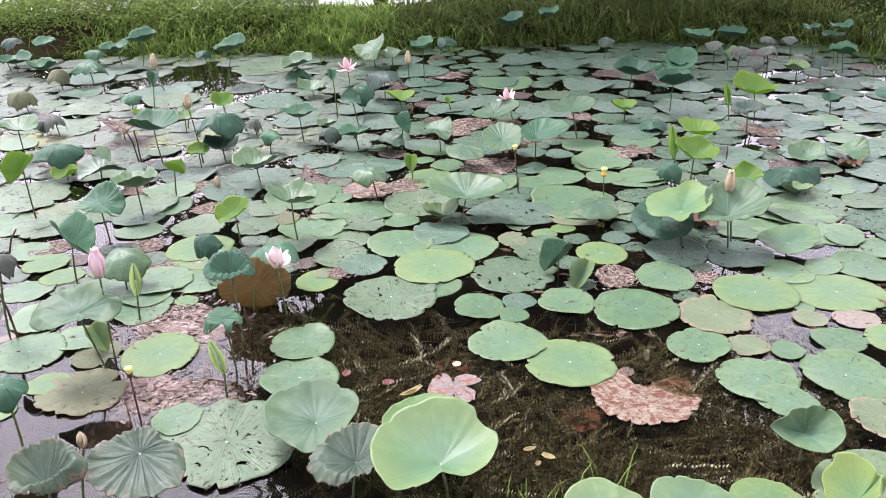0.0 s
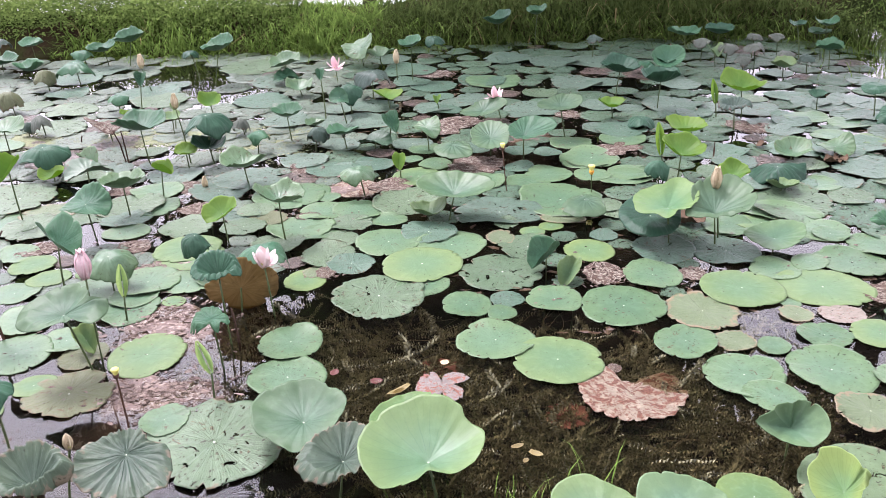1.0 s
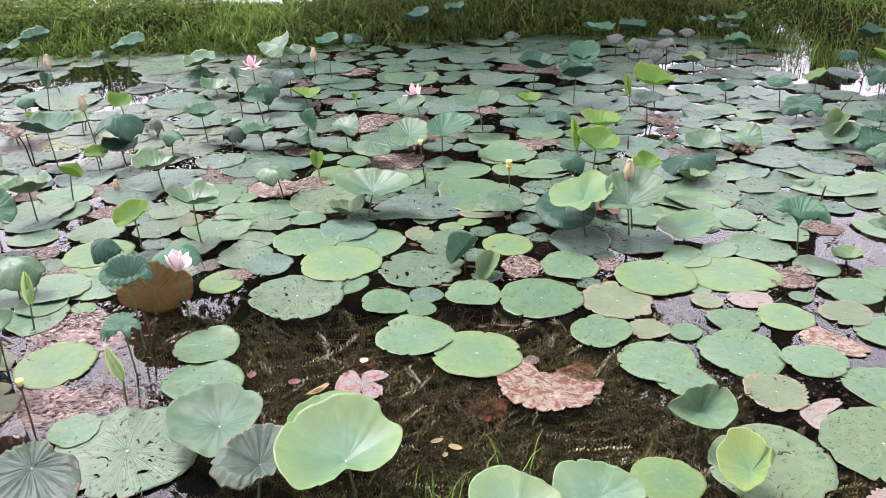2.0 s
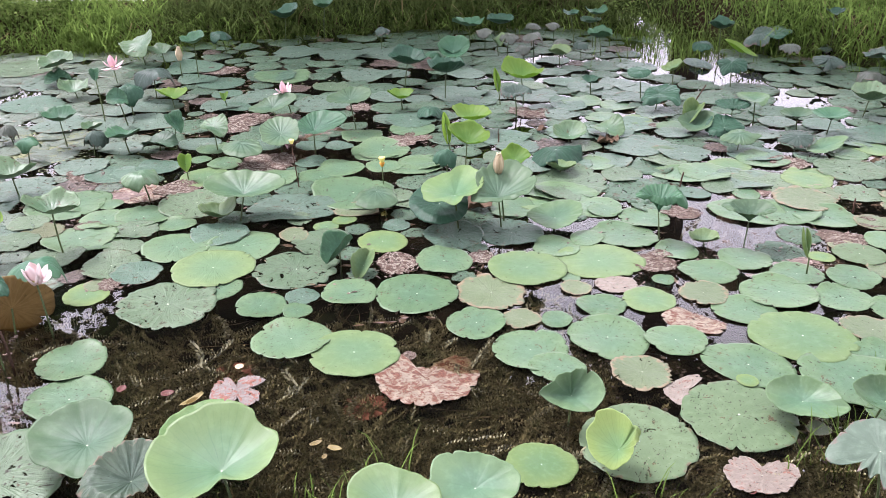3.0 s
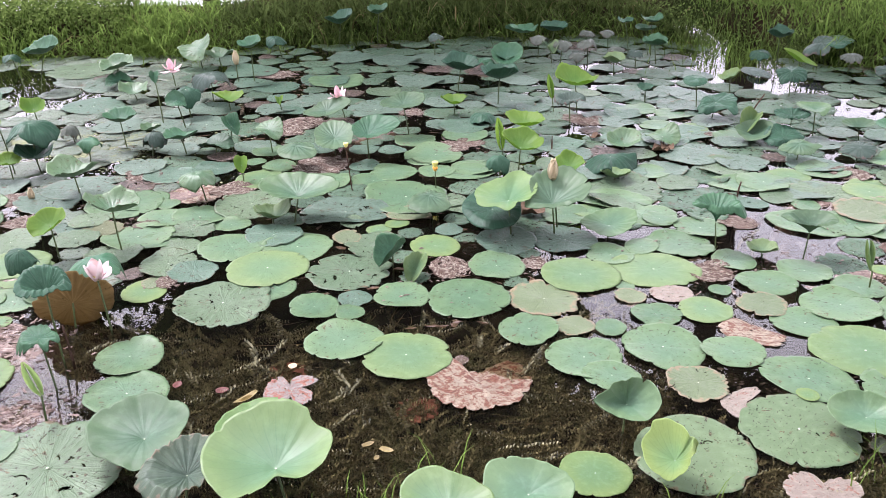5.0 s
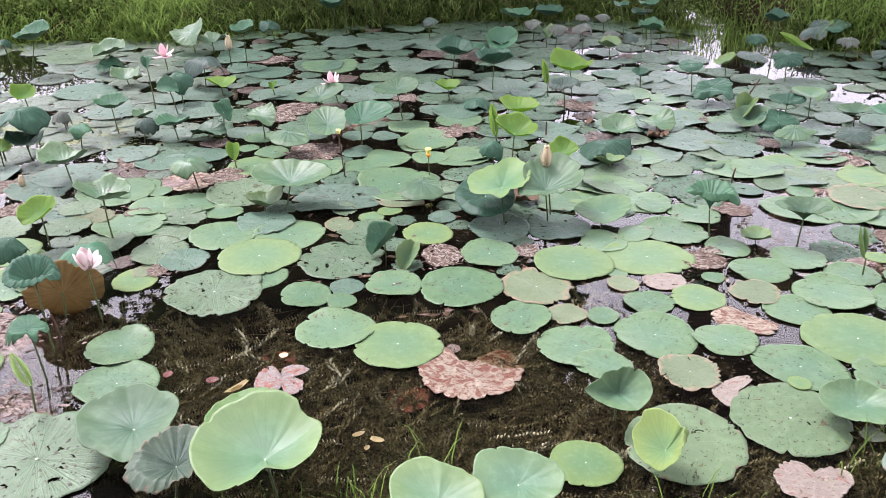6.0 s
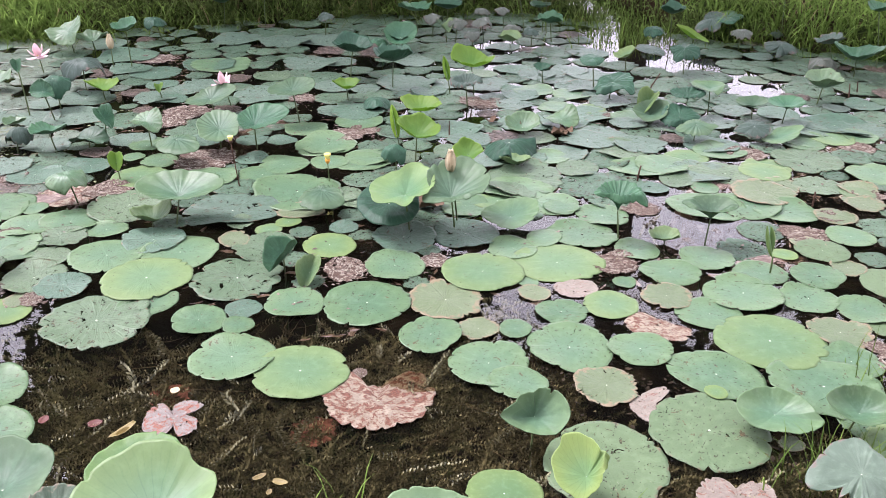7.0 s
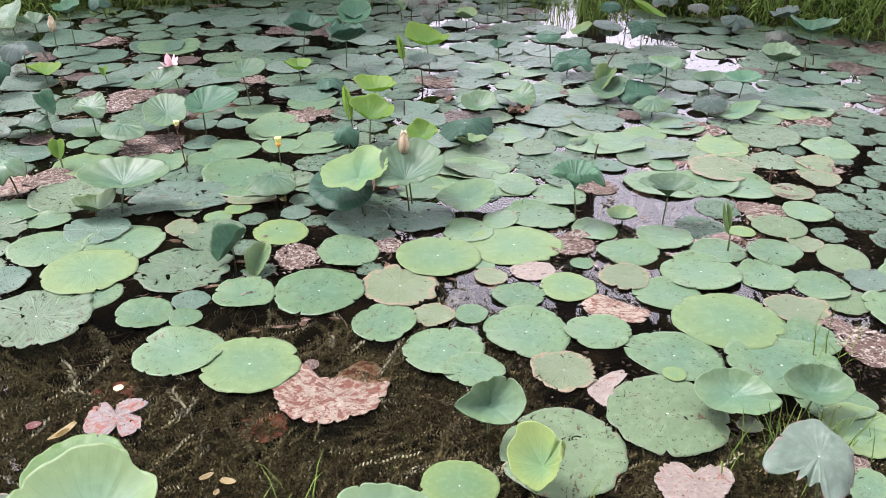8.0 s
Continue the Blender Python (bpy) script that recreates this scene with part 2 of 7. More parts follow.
MATS = {name: leaf_material("lotus_" + name, **spec) for name, spec in TONES.items()}
MATS["far"] = leaf_material("lotus_far_pads", (0.034, 0.080, 0.048), (0.078, 0.146, 0.084), spec=0.16, rough=0.42, spots=1.6, rot=0.15, rotdark=(0.030, 0.021, 0.011), edge=0.06, holes=1.1, joined=True)
# Paler copy of the far tone: sky glare at left is in its colour
MATS["far_glare"] = leaf_material("lotus_far_glare_pads", (0.057, 0.096, 0.066), (0.123, 0.174, 0.117), spec=0.29, rough=0.42, spots=1.6, rot=0.2, rotdark=(0.036, 0.024, 0.013), edge=0.06, holes=1.1, joined=True)
MATS["debris"] = leaf_material("decayed_leaf_litter", (0.054, 0.036, 0.028), (0.240, 0.180, 0.147), rot=0.5, lucent=0.0, rough=0.8, joined=True, rotdark=(0.060, 0.030, 0.021))


def plain(name, c1, c2, scale, rough=0.7, lucent=0.0, joined=False, bump=0.0, spec=0.3):
    k = Nodes(name)
    rnd = k.island() if joined else k.rand()
    n = k.noise(k.place(), scale, 4)
    col = k.mix(k.math("ADD", k.math("MULTIPLY", n, 0.5), k.math("SUBTRACT", k.math("MULTIPLY", rnd, 0.8), 0.15), clamp=True), c1, c2)
    sh = k.bsdf(col, rough, spec, k.bump(n, 0.6, bump) if bump else None)
    if lucent:
        sh = k.blend(lucent, sh, k.lucent(c2))
    return k.done(sh)


HUB_PALE = plain("pale_leaf_hub", (0.365, 0.452, 0.296), (0.539, 0.592, 0.452), 60, 0.5)
STEM = plain("lotus_stem", (0.027, 0.045, 0.013), (0.060, 0.084, 0.027), 30, 0.6)
STEM_DRY = plain("dried_stem", (0.030, 0.015, 0.009), (0.072, 0.036, 0.021), 40, 0.8)
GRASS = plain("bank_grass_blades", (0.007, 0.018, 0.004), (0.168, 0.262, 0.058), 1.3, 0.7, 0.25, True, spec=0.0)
# Darker copy of the bank grass: tree shade is put into its colour
GRASS_SHADED = plain("shaded_grass_blades", (0.007, 0.016, 0.004), (0.096, 0.132, 0.039), 1.3, 0.7, 0.2, True, spec=0.0)
STRAW = plain("dry_grass_blades", (0.120, 0.096, 0.042), (0.216, 0.180, 0.090), 2, 0.7, 0.2, True, spec=0.0)
WEED_LEAF = plain("weed_leaves", (0.016, 0.038, 0.007), (0.170, 0.235, 0.066), 2.0, 0.65, 0.25, True, spec=0.0)
TREE_LEAF = plain("tree_leaves", (0.024, 0.045, 0.011), (0.051, 0.087, 0.024), 3.0, 0.6, 0.25, True, spec=0.0)
BARK = plain("tree_bark", (0.036, 0.027, 0.018), (0.084, 0.066, 0.048), 9.0, 0.9, bump=0.02)
HYDRILLA = plain("submerged_pondweed_leaves", (0.009, 0.011, 0.004), (0.310, 0.296, 0.172), 7.0, 0.6, 0.0, True)
RUNNER = plain("pondweed_runners", (0.030, 0.021, 0.009), (0.120, 0.096, 0.048), 5.0, 0.6, 0.0, True)
PEAT = plain("dark_water_litter", (0.005, 0.004, 0.003), (0.032, 0.025, 0.016), 9.0, 0.8, 0.0, True, spec=0.03)
DUCKWEED = plain("duckweed_fronds", (0.085, 0.105, 0.045), (0.200, 0.225, 0.110), 5.0, 0.6, 0.2, True)
PETAL = plain("pink_lotus_petal", (0.731, 0.435, 0.487), (0.783, 0.661, 0.670), 14, 0.5, 0.3)
PETAL_WHITE = plain("white_lotus_petal", (0.679, 0.539, 0.539), (0.739, 0.644, 0.626), 14, 0.5, 0.3)
PETAL_OLD = plain("withered_petal", (0.365, 0.287, 0.174), (0.522, 0.452, 0.313), 30, 0.8, 0.1)
LEAF_YELLOW = plain("fallen_yellow_leaf", (0.090, 0.066, 0.022), (0.150, 0.120, 0.045), 30, 0.6)
LEAF_RED = plain("fallen_red_leaf", (0.060, 0.016, 0.012), (0.110, 0.034, 0.026), 30, 0.6)
POD = plain("yellow_seed_pod", (0.452, 0.435, 0.087), (0.574, 0.539, 0.174), 40, 0.6)
ORANGE = plain("orange_stamens", (0.478, 0.191, 0.026), (0.609, 0.313, 0.052), 40, 0.7)


def ground_material():
    k = Nodes("damp_shaded_bank_soil")
    p = k.place()
    z = k.n.new("ShaderNodeSeparateXYZ")
    k.put(z.inputs[0], p)
    a, b = k.noise(p, 1.5, 5), k.noise(p, 22.0, 5)
    # Soil and moss set extra dark to include shadow between the blades
    soil = k.mix(a, (0.013, 0.009, 0.005), (0.037, 0.026, 0.017))
    moss = k.mix(b, (0.009, 0.015, 0.005), (0.027, 0.036, 0.012))
    col = k.mix(k.step(a, 0.45, 0.6), soil, moss)
    col = k.mix(k.step(z.outputs[2], -0.06, 0.0), k.mix(b, (0.005, 0.004, 0.003), (0.020, 0.017, 0.012)), col)
    return k.done(k.bsdf(col, 0.9, 0.0, k.bump(k.math("ADD", a, b), 0.8, 0.03)))


def water_material():
    k = Nodes("pond_water")
    p = k.place()
    nor = k.bump(k.noise(k.vec("MULTIPLY", p, (1.0, 1.6, 1.0)), 5.0, 2), 0.12, 0.004)
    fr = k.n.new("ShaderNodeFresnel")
    # index set above water's 1.33 to strengthen the sky's reflection
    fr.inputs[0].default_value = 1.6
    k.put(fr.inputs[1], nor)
    gl = k.n.new("ShaderNodeBsdfGlossy")
    gl.inputs["Roughness"].default_value = 0.02
    k.put(gl.inputs["Normal"], nor)
    # Murk with haze painted in: faint diffuse tone lifting the water's blacks
    murk_veil = k.n.new("ShaderNodeBsdfDiffuse")
    murk_veil.inputs[0].default_value = (0.075, 0.069, 0.057, 1)
    return k.done(k.blend(fr.outputs[0], k.blend(0.02, k.clear((0.84, 0.79, 0.68)), murk_veil.outputs[0]), gl.outputs[0]))


def mud_material():
    k = Nodes("wet_leaf_mud")
    p = k.place()
    a, c = k.noise(p, 9.0, 6, 0.65, 0.4), k.noise(k.vec("MULTIPLY", p, (1.0, 1.7, 1.0)), 24.0, 6, 0.72, 0.8)
    col = k.mix(a, (0.036, 0.019, 0.014), (0.132, 0.084, 0.066))
    col = k.mix(k.step(c, 0.52, 0.62), col, (0.252, 0.204, 0.168))
    col = k.mix(k.step(c, 0.46, 0.3), col, (0.021, 0.012, 0.009))
    return k.done(k.bsdf(col, 0.5, 0.4, k.bump(c, 0.7, 0.008)))


MUD = mud_material()
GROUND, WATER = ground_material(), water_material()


# ---- mesh helpers ----
def mesh_from(name, verts, faces, mat, uvs=None, smooth=True):
    me = bpy.data.meshes.new(name)
    me.from_pydata([tuple(v) for v in verts], [], faces)
    if uvs is not None:
        layer = me.uv_layers.new(name="UVMap")
        idx = np.empty(len(me.loops), dtype=np.int32)
        me.loops.foreach_get("vertex_index", idx)
        layer.data.foreach_set("uv", np.asarray(uvs, dtype=np.float32)[idx].ravel())
    if smooth:
        me.polygons.foreach_set("use_smooth", [True] * len(me.polygons))
    me.materials.append(mat)
    me.update()
    return me


def part(name, me, parent, label=""):
    ob = new(name, me)
    ob.parent = parent
    return tagged(ob, label)


def disc_sheet(shape, rings, segs, thick, outline):
    """A thin solid blade: shape(r, a) gives the place of a point of the unit disc; outline(a) scales the rim."""
    top, uvs = [Vector(shape(0.0, 0.0))], [(0.5, 0.5)]
    for r in rings:
        for j in range(segs):
            a = 2 * math.pi * j / segs
            top.append(Vector(shape(r * (1 + (outline(a) - 1) * r ** 2), a)))
            uvs.append((0.5 + 0.5 * r * math.cos(a), 0.5 + 0.5 * r * math.sin(a)))
    n, R = len(top), len(rings)
    faces = [(0, 1 + j, 1 + (j + 1) % segs) for j in range(segs)]
    for i in range(R - 1):
        b = 1 + i * segs
        for j in range(segs):
            j2 = (j + 1) % segs
            faces.append((b + j, b + segs + j, b + segs + j2, b + j2))
    nor = [Vector() for _ in range(n)]
    for f in faces:
        c = (top[f[1]] - top[f[0]]).cross(top[f[2]] - top[f[0]])
        for v in f:
            nor[v] += c
    low = [p - (q.normalized() if q.length > 0 else Vector((0, 0, 1))) * thick for p, q in zip(top, nor)]
    allf = faces + [tuple(v + n for v in reversed(f)) for f in faces]
    b = 1 + (R - 1) * segs
    for j in range(segs):
        j2 = (j + 1) % segs
        allf.append((b + j, b + j + n, b + j2 + n, b + j2))
    return top + low, allf, uvs + uvs


def tube(points, radii, sides=6):
    verts, faces = [], []
    pts = [Vector(p) for p in points]
    for i, p in enumerate(pts):
        d = (pts[min(i + 1, len(pts) - 1)] - pts[max(i - 1, 0)]).normalized()
        q = d.to_track_quat("Z", "Y")
        r = radii[i] if hasattr(radii, "__len__") else radii
        for j in range(sides):
            a = 2 * math.pi * j / sides
            verts.append(p + q @ Vector((r * math.cos(a), r * math.sin(a), 0)))
    for i in range(len(pts) - 1):
        for j in range(sides):
            j2 = (j + 1) % sides
            faces.append((i * sides + j, i * sides + j2, (i + 1) * sides + j2, (i + 1) * sides + j))
    faces.append(tuple(range(sides))[::-1])
    faces.append(tuple((len(pts) - 1) * sides + j for j in range(sides)))
    return verts, faces


def rim(rng, rough=0.025, notches=0, depth=0.1, waist=0.05, nicks=0):
    """An uneven outline of a leaf: broad waves, small scallops between the veins, notches and narrow tears."""
    ph = [rng.uniform(0, 6.28) for _ in range(6)]
    nt = [(rng.uniform(0, 6.28), rng.uniform(0.06, 0.16), rng.uniform(0.4, 1) * depth) for _ in range(notches)]
    nt += [(rng.uniform(0, 6.28), rng.uniform(0.02, 0.045), rng.uniform(0.04, 0.15)) for _ in range(nicks)]
    wa = rng.uniform(0, 6.28)

    def f(a):
        v = 1 + rough * (math.sin(2 * a + ph[0]) + 0.6 * math.sin(3 * a + ph[1]) + 0.5 * math.sin(6 * a + ph[2]) + 0.35 * math.sin(11 * a + ph[3]))
        v += 0.25 * rough * (abs(math.sin(10.5 * a + ph[4])) - 0.6) + 0.25 * rough * math.sin(31 * a + ph[5])
        v -= waist * (math.exp(-((math.remainder(a - wa, 2 * math.pi)) / 0.15) ** 2) + 0.6 * math.exp(-((math.remainder(a - wa - 3.1, 2 * math.pi)) / 0.12) ** 2))
        for c, w, d in nt:
            v -= d * math.exp(-((math.remainder(a - c, 2 * math.pi)) / w) ** 2)
        return v
    return f


# ---- the setting: ground with both banks, water ----
def shore(x):
    """How far off the far bank begins."""
    y = 7.75 + 0.12 * math.sin(1.7 * x) + 0.1 * math.sin(4.1 * x + 1)
    if x > 2.9:
        y -= min(3.4, 1.25 * (x - 2.9))
    if x < -2.5:
        y += 0.12 * (-2.5 - x)
    return y


def inlet(x, y):
    return math.exp(-(((x - 3.92 - 0.12 * (y - 7) - 0.1 * math.sin(3 * y)) / 0.31) ** 2)) * rise((y - 6.0) / 0.15) * rise((8.3 - y) / 0.2)


def rise(t):
    return 1 / (1 + math.exp(max(-40.0, min(40.0, -t))))


def height(x, y):
    t = y - shore(x)
    bed = -0.10 - 0.20 * rise((y - 2.6) / 0.25)
    far = bed + (0.22 - bed) * rise((t + 0.02) / 0.14)
    far -= 0.58 * inlet(x, y) * rise(t / 0.1)
    if x < 1.2:
        far -= 0.45 * rise((t - 1.75) / 0.15) * max(0.0, min(1.0, (1.2 - x) / 0.8)) * max(0.0, min(1.0, (80 - y) / 20))
    near = bed + 0.28 * rise(-(y - 0.98 + 0.05 * math.sin(3 * x)) / 0.13)
    lump = 0.03 * noise.noise(Vector((x * 1.3, y * 1.3, 0))) + 0.012 * noise.noise(Vector((x * 6, y * 6, 3)))
    return max(far, near) + lump


def build_ground():
    def axis(lo, hi, fine, end):
        vals = list(np.arange(lo, hi + 1e-6, fine))
        s = fine
        while vals[-1] < end:
            s *= 1.35
            vals.append(vals[-1] + s)
        s, front = fine, [lo]
        while front[-1] > -end:
            s *= 1.35
            front.append(front[-1] - s)
        return front[:0:-1] + vals
    xs, ys = axis(-7.0, 7.5, 0.12, 900), axis(-1.5, 11.5, 0.1, 900)
    verts = [(x, y, height(x, y)) for y in ys for x in xs]
    w = len(xs)
    faces = [(j * w + i, j * w + i + 1, (j + 1) * w + i + 1, (j + 1) * w + i) for j in range(len(ys) - 1) for i in range(w - 1)]
    tagged(new("ground", mesh_from("ground", verts, faces, GROUND)), "damp brown soil banks and muddy pond bed", "ground", kind="structure")
    v = [(-45, 0.2, 0), (45, 0.2, 0), (45, 55, 0), (-45, 55, 0)]
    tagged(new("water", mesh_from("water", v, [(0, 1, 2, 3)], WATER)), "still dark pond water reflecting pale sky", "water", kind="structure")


build_ground()

# ---- floating pads ----
PLACED, DEAD = [], []
PAD_NAMES = {
    "green": "round green lotus pad floating flat on the water", "light": "smooth light green lotus pad floating on the water",
    "lime": "young yellow-green lotus pad floating on the water", "fresh": "fresh pale green lotus pad floating on the water", "teal": "blue-green waxy lotus pad floating on the water",
    "pale": "pale grey-green lotus pad with insect holes, floating", "worn": "pale green lotus pad speckled with insect holes", "slate": "dull slate-green spotted lotus pad floating",
    "mixed": "green lotus pad with dried tan edge, floating", "olive": "old olive-yellow lotus pad with brown blotches",
    "dead": "dead tan lotus pad rotting on the water", "rot": "decaying pinkish-brown lotus pad half sunk in water",
    "sunk": "reddish-brown dead leaf sunk below the water", "bleached": "bleached white skeletal lotus pad on the water", "blanched": "pale pink dead lotus pad lying on water", "bluegreen": "waxy blue-green lotus pad floating on the water",
}
RINGS = (0.12, 0.3, 0.5, 0.68, 0.83, 0.93, 1.0)


def pad_geometry(seed, tone, segs=110, rings=RINGS):
    rng = random.Random(seed)
    worn = {"pale": 4, "slate": 4, "bluegreen": 3, "green": 2, "mixed": 5, "olive": 6, "dead": 8, "rot": 3, "bleached": 6, "sunk": 6}.get(tone, 1)
    out = rim(rng, 0.032 if worn > 3 else 0.022, worn, 0.15 if worn > 3 else 0.05, 0.07, worn + 3)
    if tone in ("rot", "bleached"):
        lobes = 0.3 if tone == "bleached" else 0.12
        plain_out = out
        out = lambda a: plain_out(a) * (1 - lobes * abs(math.cos(2 * a + 0.6)) ** 3) * (1 - (0.45 * math.exp(-(math.remainder(a - 1.2, 2 * math.pi) / 0.3) ** 2) if tone == "rot" else 0.0))
    ph = [rng.uniform(0, 6.28) for _ in range(4)]
    lift = rng.uniform(0.001, 0.009) if worn < 2 else rng.uniform(0.01, 0.075)

    def shape(r, a):
        z = lift * r ** 3 * (0.5 + math.sin(2 * a + ph[0]) + 0.6 * math.sin(3 * a + ph[1])) + 0.008 * r ** 2 * math.sin(5 * a + ph[2]) + 0.005 * r * r * math.sin(11 * a + ph[3])
        z = max(z, -0.006)
        return r * math.cos(a), r * math.sin(a), z - 0.012 * math.exp(-(r / 0.1) ** 2) + 0.012 - 0.011 * r ** 4
    return disc_sheet(shape, rings, segs, 0.005, out)


PAD_MESHES = {}


def pad_mesh(tone, variant):
    key = (tone, variant)
    if key not in PAD_MESHES:
        v, f, uv = pad_geometry(variant * 31 + len(tone) * 7 + ord(tone[0]), tone)
        PAD_MESHES[key] = mesh_from("lotus_pad", v, f, MATS[tone], uv)
    return PAD_MESHES[key]


def pad(x, y, rx, ry, turn, tone, layer=0):
    """One floating leaf: its place, half width, half depth, the way it is turned and its look."""
    i = len(PLACED)
    rng = random.Random(i + 5)
    ob = new("lotus_pad", pad_mesh(tone, i % 6))
    spin = pose(0, 0, 0, rng.uniform(-0.3, 0.3), rng.uniform(-0.3, 0.3), rng.uniform(0, 360))
    z = {"rot": 0.0, "sunk": -0.05}.get(tone, 0.003) + 0.0025 * layer + 0.0006 * (i % 3)
    ob.matrix_world = Matrix.Translation((x, y, z)) @ pose(0, 0, 0, 0, 0, turn) @ Matrix.Diagonal((rx, ry, 0.5 * (rx + ry), 1)) @ spin
    PLACED.append((x, y, max(rx, ry)))
    if tone == "dead":
        DEAD.append((x, y, rx))
    if tone not in ("dead", "rot", "sunk", "bleached"):
        part("hub", HUB, ob)
    return tagged(ob, PAD_NAMES[tone], "lotus pad", "floating lotus pads")


def hub_mesh():
    v, f, uv = disc_sheet(lambda r, a: (0.017 * r * math.cos(a), 0.017 * r * math.sin(a), 0.005 + 0.004 * (1 - r * r)), (0.5, 1.0), 10, 0.012, lambda a: 1 + 0.12 * math.sin(3 * a))
    return mesh_from("hub", v, f, HUB_PALE, uv)


HUB = hub_mesh()
pad(0.13, 2.92, 0.096, 0.104, -2, 'green', 0)
pad(0.29, 2.95, 0.067, 0.067, -5, 'bluegreen', 0)
pad(0.26, 2.84, 0.061, 0.054, -5, 'green', 1)
pad(0.47, 2.94, 0.115, 0.106, -9, 'green', 0)
pad(0.72, 2.86, 0.148, 0.174, -14, 'green', 1)
pad(0.22, 2.65, 0.141, 0.136, -5, 'green', 0)
pad(0.42, 2.50, 0.166, 0.141, -9, 'light', 2)
pad(0.88, 2.59, 0.102, 0.122, -19, 'green', 1)
pad(1.00, 2.80, 0.144, 0.138, -19, 'mixed', 0)
pad(1.05, 2.58, 0.067, 0.078, -22, 'mixed', 0)
pad(1.17, 2.54, 0.057, 0.062, -24, 'green', 1)
pad(1.01, 2.37, 0.130, 0.137, -23, 'green', 0)
pad(1.06, 2.24, 0.097, 0.086, -25, 'green', 2)
pad(1.30, 2.38, 0.142, 0.150, -28, 'green', 0)
pad(1.20, 2.96, 0.160, 0.158, -22, 'light', 2)
pad(1.51, 2.95, 0.186, 0.164, -27, 'light', 1)
pad(1.33, 2.75, 0.062, 0.062, -26, 'mixed', 1)
pad(0.89, 3.11, 0.116, 0.131, -16, 'green', 1)
pad(1.32, 2.15, 0.111, 0.097, -29, 'mixed', 0)
pad(1.15, 1.82, 0.168, 0.187, -29, 'worn', 0)
pad(0.84, 1.79, 0.103, 0.097, -21, 'lime', 1)
pad(1.50, 1.86, 0.170, 0.184, -36, 'worn', 1)
pad(1.68, 2.10, 0.161, 0.123, -36, 'green', 0)
pad(1.62, 2.01, 0.035, 0.037, -36, 'lime', 3)
pad(1.96, 2.21, 0.187, 0.174, -39, 'light', 2)
pad(2.14, 2.03, 0.096, 0.111, -44, 'green', 1)
pad(1.96, 1.94, 0.173, 0.164, -43, 'green', 1)
pad(1.99, 1.74, 0.117, 0.084, -47, 'green', 0)
pad(1.97, 1.62, 0.112, 0.118, -48, 'light', 1)
pad(1.69, 1.74, 0.042, 0.032, -41, 'mixed', 0)
pad(1.82, 1.43, 0.057, 0.076, -49, 'green', 0)
pad(1.86, 1.51, 0.032, 0.033, -48, 'dead', 0)
pad(1.39, 3.12, 0.109, 0.100, -22, 'green', 0)
pad(1.72, 3.16, 0.152, 0.135, -26, 'green', 0)
pad(1.55, 3.17, 0.068, 0.092, -24, 'green', 1)
pad(1.87, 2.96, 0.089, 0.101, -30, 'green', 0)
pad(1.73, 2.88, 0.088, 0.108, -29, 'dead', 0)
pad(1.90, 2.75, 0.126, 0.102, -33, 'green', 0)
pad(1.79, 2.59, 0.096, 0.100, -32, 'mixed', 0)
pad(2.10, 2.81, 0.113, 0.106, -35, 'green', 1)
pad(2.23, 2.64, 0.113, 0.096, -38, 'green', 0)
pad(2.07, 2.52, 0.150, 0.137, -37, 'green', 1)
pad(2.28, 2.42, 0.107, 0.114, -41, 'green', 0)
pad(2.43, 2.56, 0.103, 0.110, -42, 'green', 0)
pad(2.59, 2.73, 0.114, 0.099, -42, 'worn', 1)
pad(2.63, 2.86, 0.092, 0.101, -41, 'dead', 0)
pad(2.79, 2.80, 0.106, 0.096, -43, 'green', 2)
pad(2.42, 2.75, 0.057, 0.050, -39, 'lime', 0)
pad(2.59, 2.58, 0.069, 0.073, -43, 'mixed', 0)
pad(2.64, 2.43, 0.092, 0.125, -46, 'worn', 0)
pad(2.42, 2.29, 0.106, 0.100, -45, 'green', 0)
pad(2.43, 2.17, 0.077, 0.090, -46, 'worn', 1)
pad(1.87, 2.43, 0.121, 0.112, -35, 'green', 0)
pad(2.23, 2.19, 0.117, 0.095, -44, 'mixed', 0)
pad(2.29, 2.08, 0.057, 0.041, -46, 'dead', 0)
pad(1.52, 2.30, 0.114, 0.097, -31, 'green', 1)
pad(1.56, 2.59, 0.104, 0.098, -29, 'light', 1)
pad(1.37, 2.60, 0.097, 0.086, -25, 'green', 0)
pad(1.34, 2.84, 0.047, 0.035, -23, 'green', 0)
pad(1.69, 2.73, 0.044, 0.047, -29, 'green', 0)
pad(1.89, 3.31, 0.120, 0.117, -28, 'green', 0)
pad(1.72, 3.49, 0.134, 0.116, -24, 'green', 0)
pad(1.63, 3.70, 0.188, 0.136, -22, 'green', 0)
pad(1.50, 3.59, 0.129, 0.093, -21, 'light', 1)
pad(1.34, 3.54, 0.079, 0.095, -19, 'green', 0)
pad(2.03, 3.86, 0.109, 0.115, -26, 'pale', 0)
pad(2.37, 4.04, 0.152, 0.152, -29, 'pale', 0)
pad(2.33, 3.77, 0.162, 0.116, -30, 'green', 0)
pad(1.95, 4.04, 0.121, 0.099, -24, 'green', 0)
pad(2.34, 4.81, 0.115, 0.110, -25, 'green', 0)
pad(2.53, 4.73, 0.088, 0.103, -27, 'light', 0)
pad(2.69, 4.51, 0.130, 0.127, -29, 'green', 0)
pad(2.39, 3.26, 0.186, 0.150, -35, 'green', 0)
pad(2.70, 3.11, 0.144, 0.142, -39, 'green', 0)
pad(3.03, 3.31, 0.111, 0.130, -41, 'pale', 0)
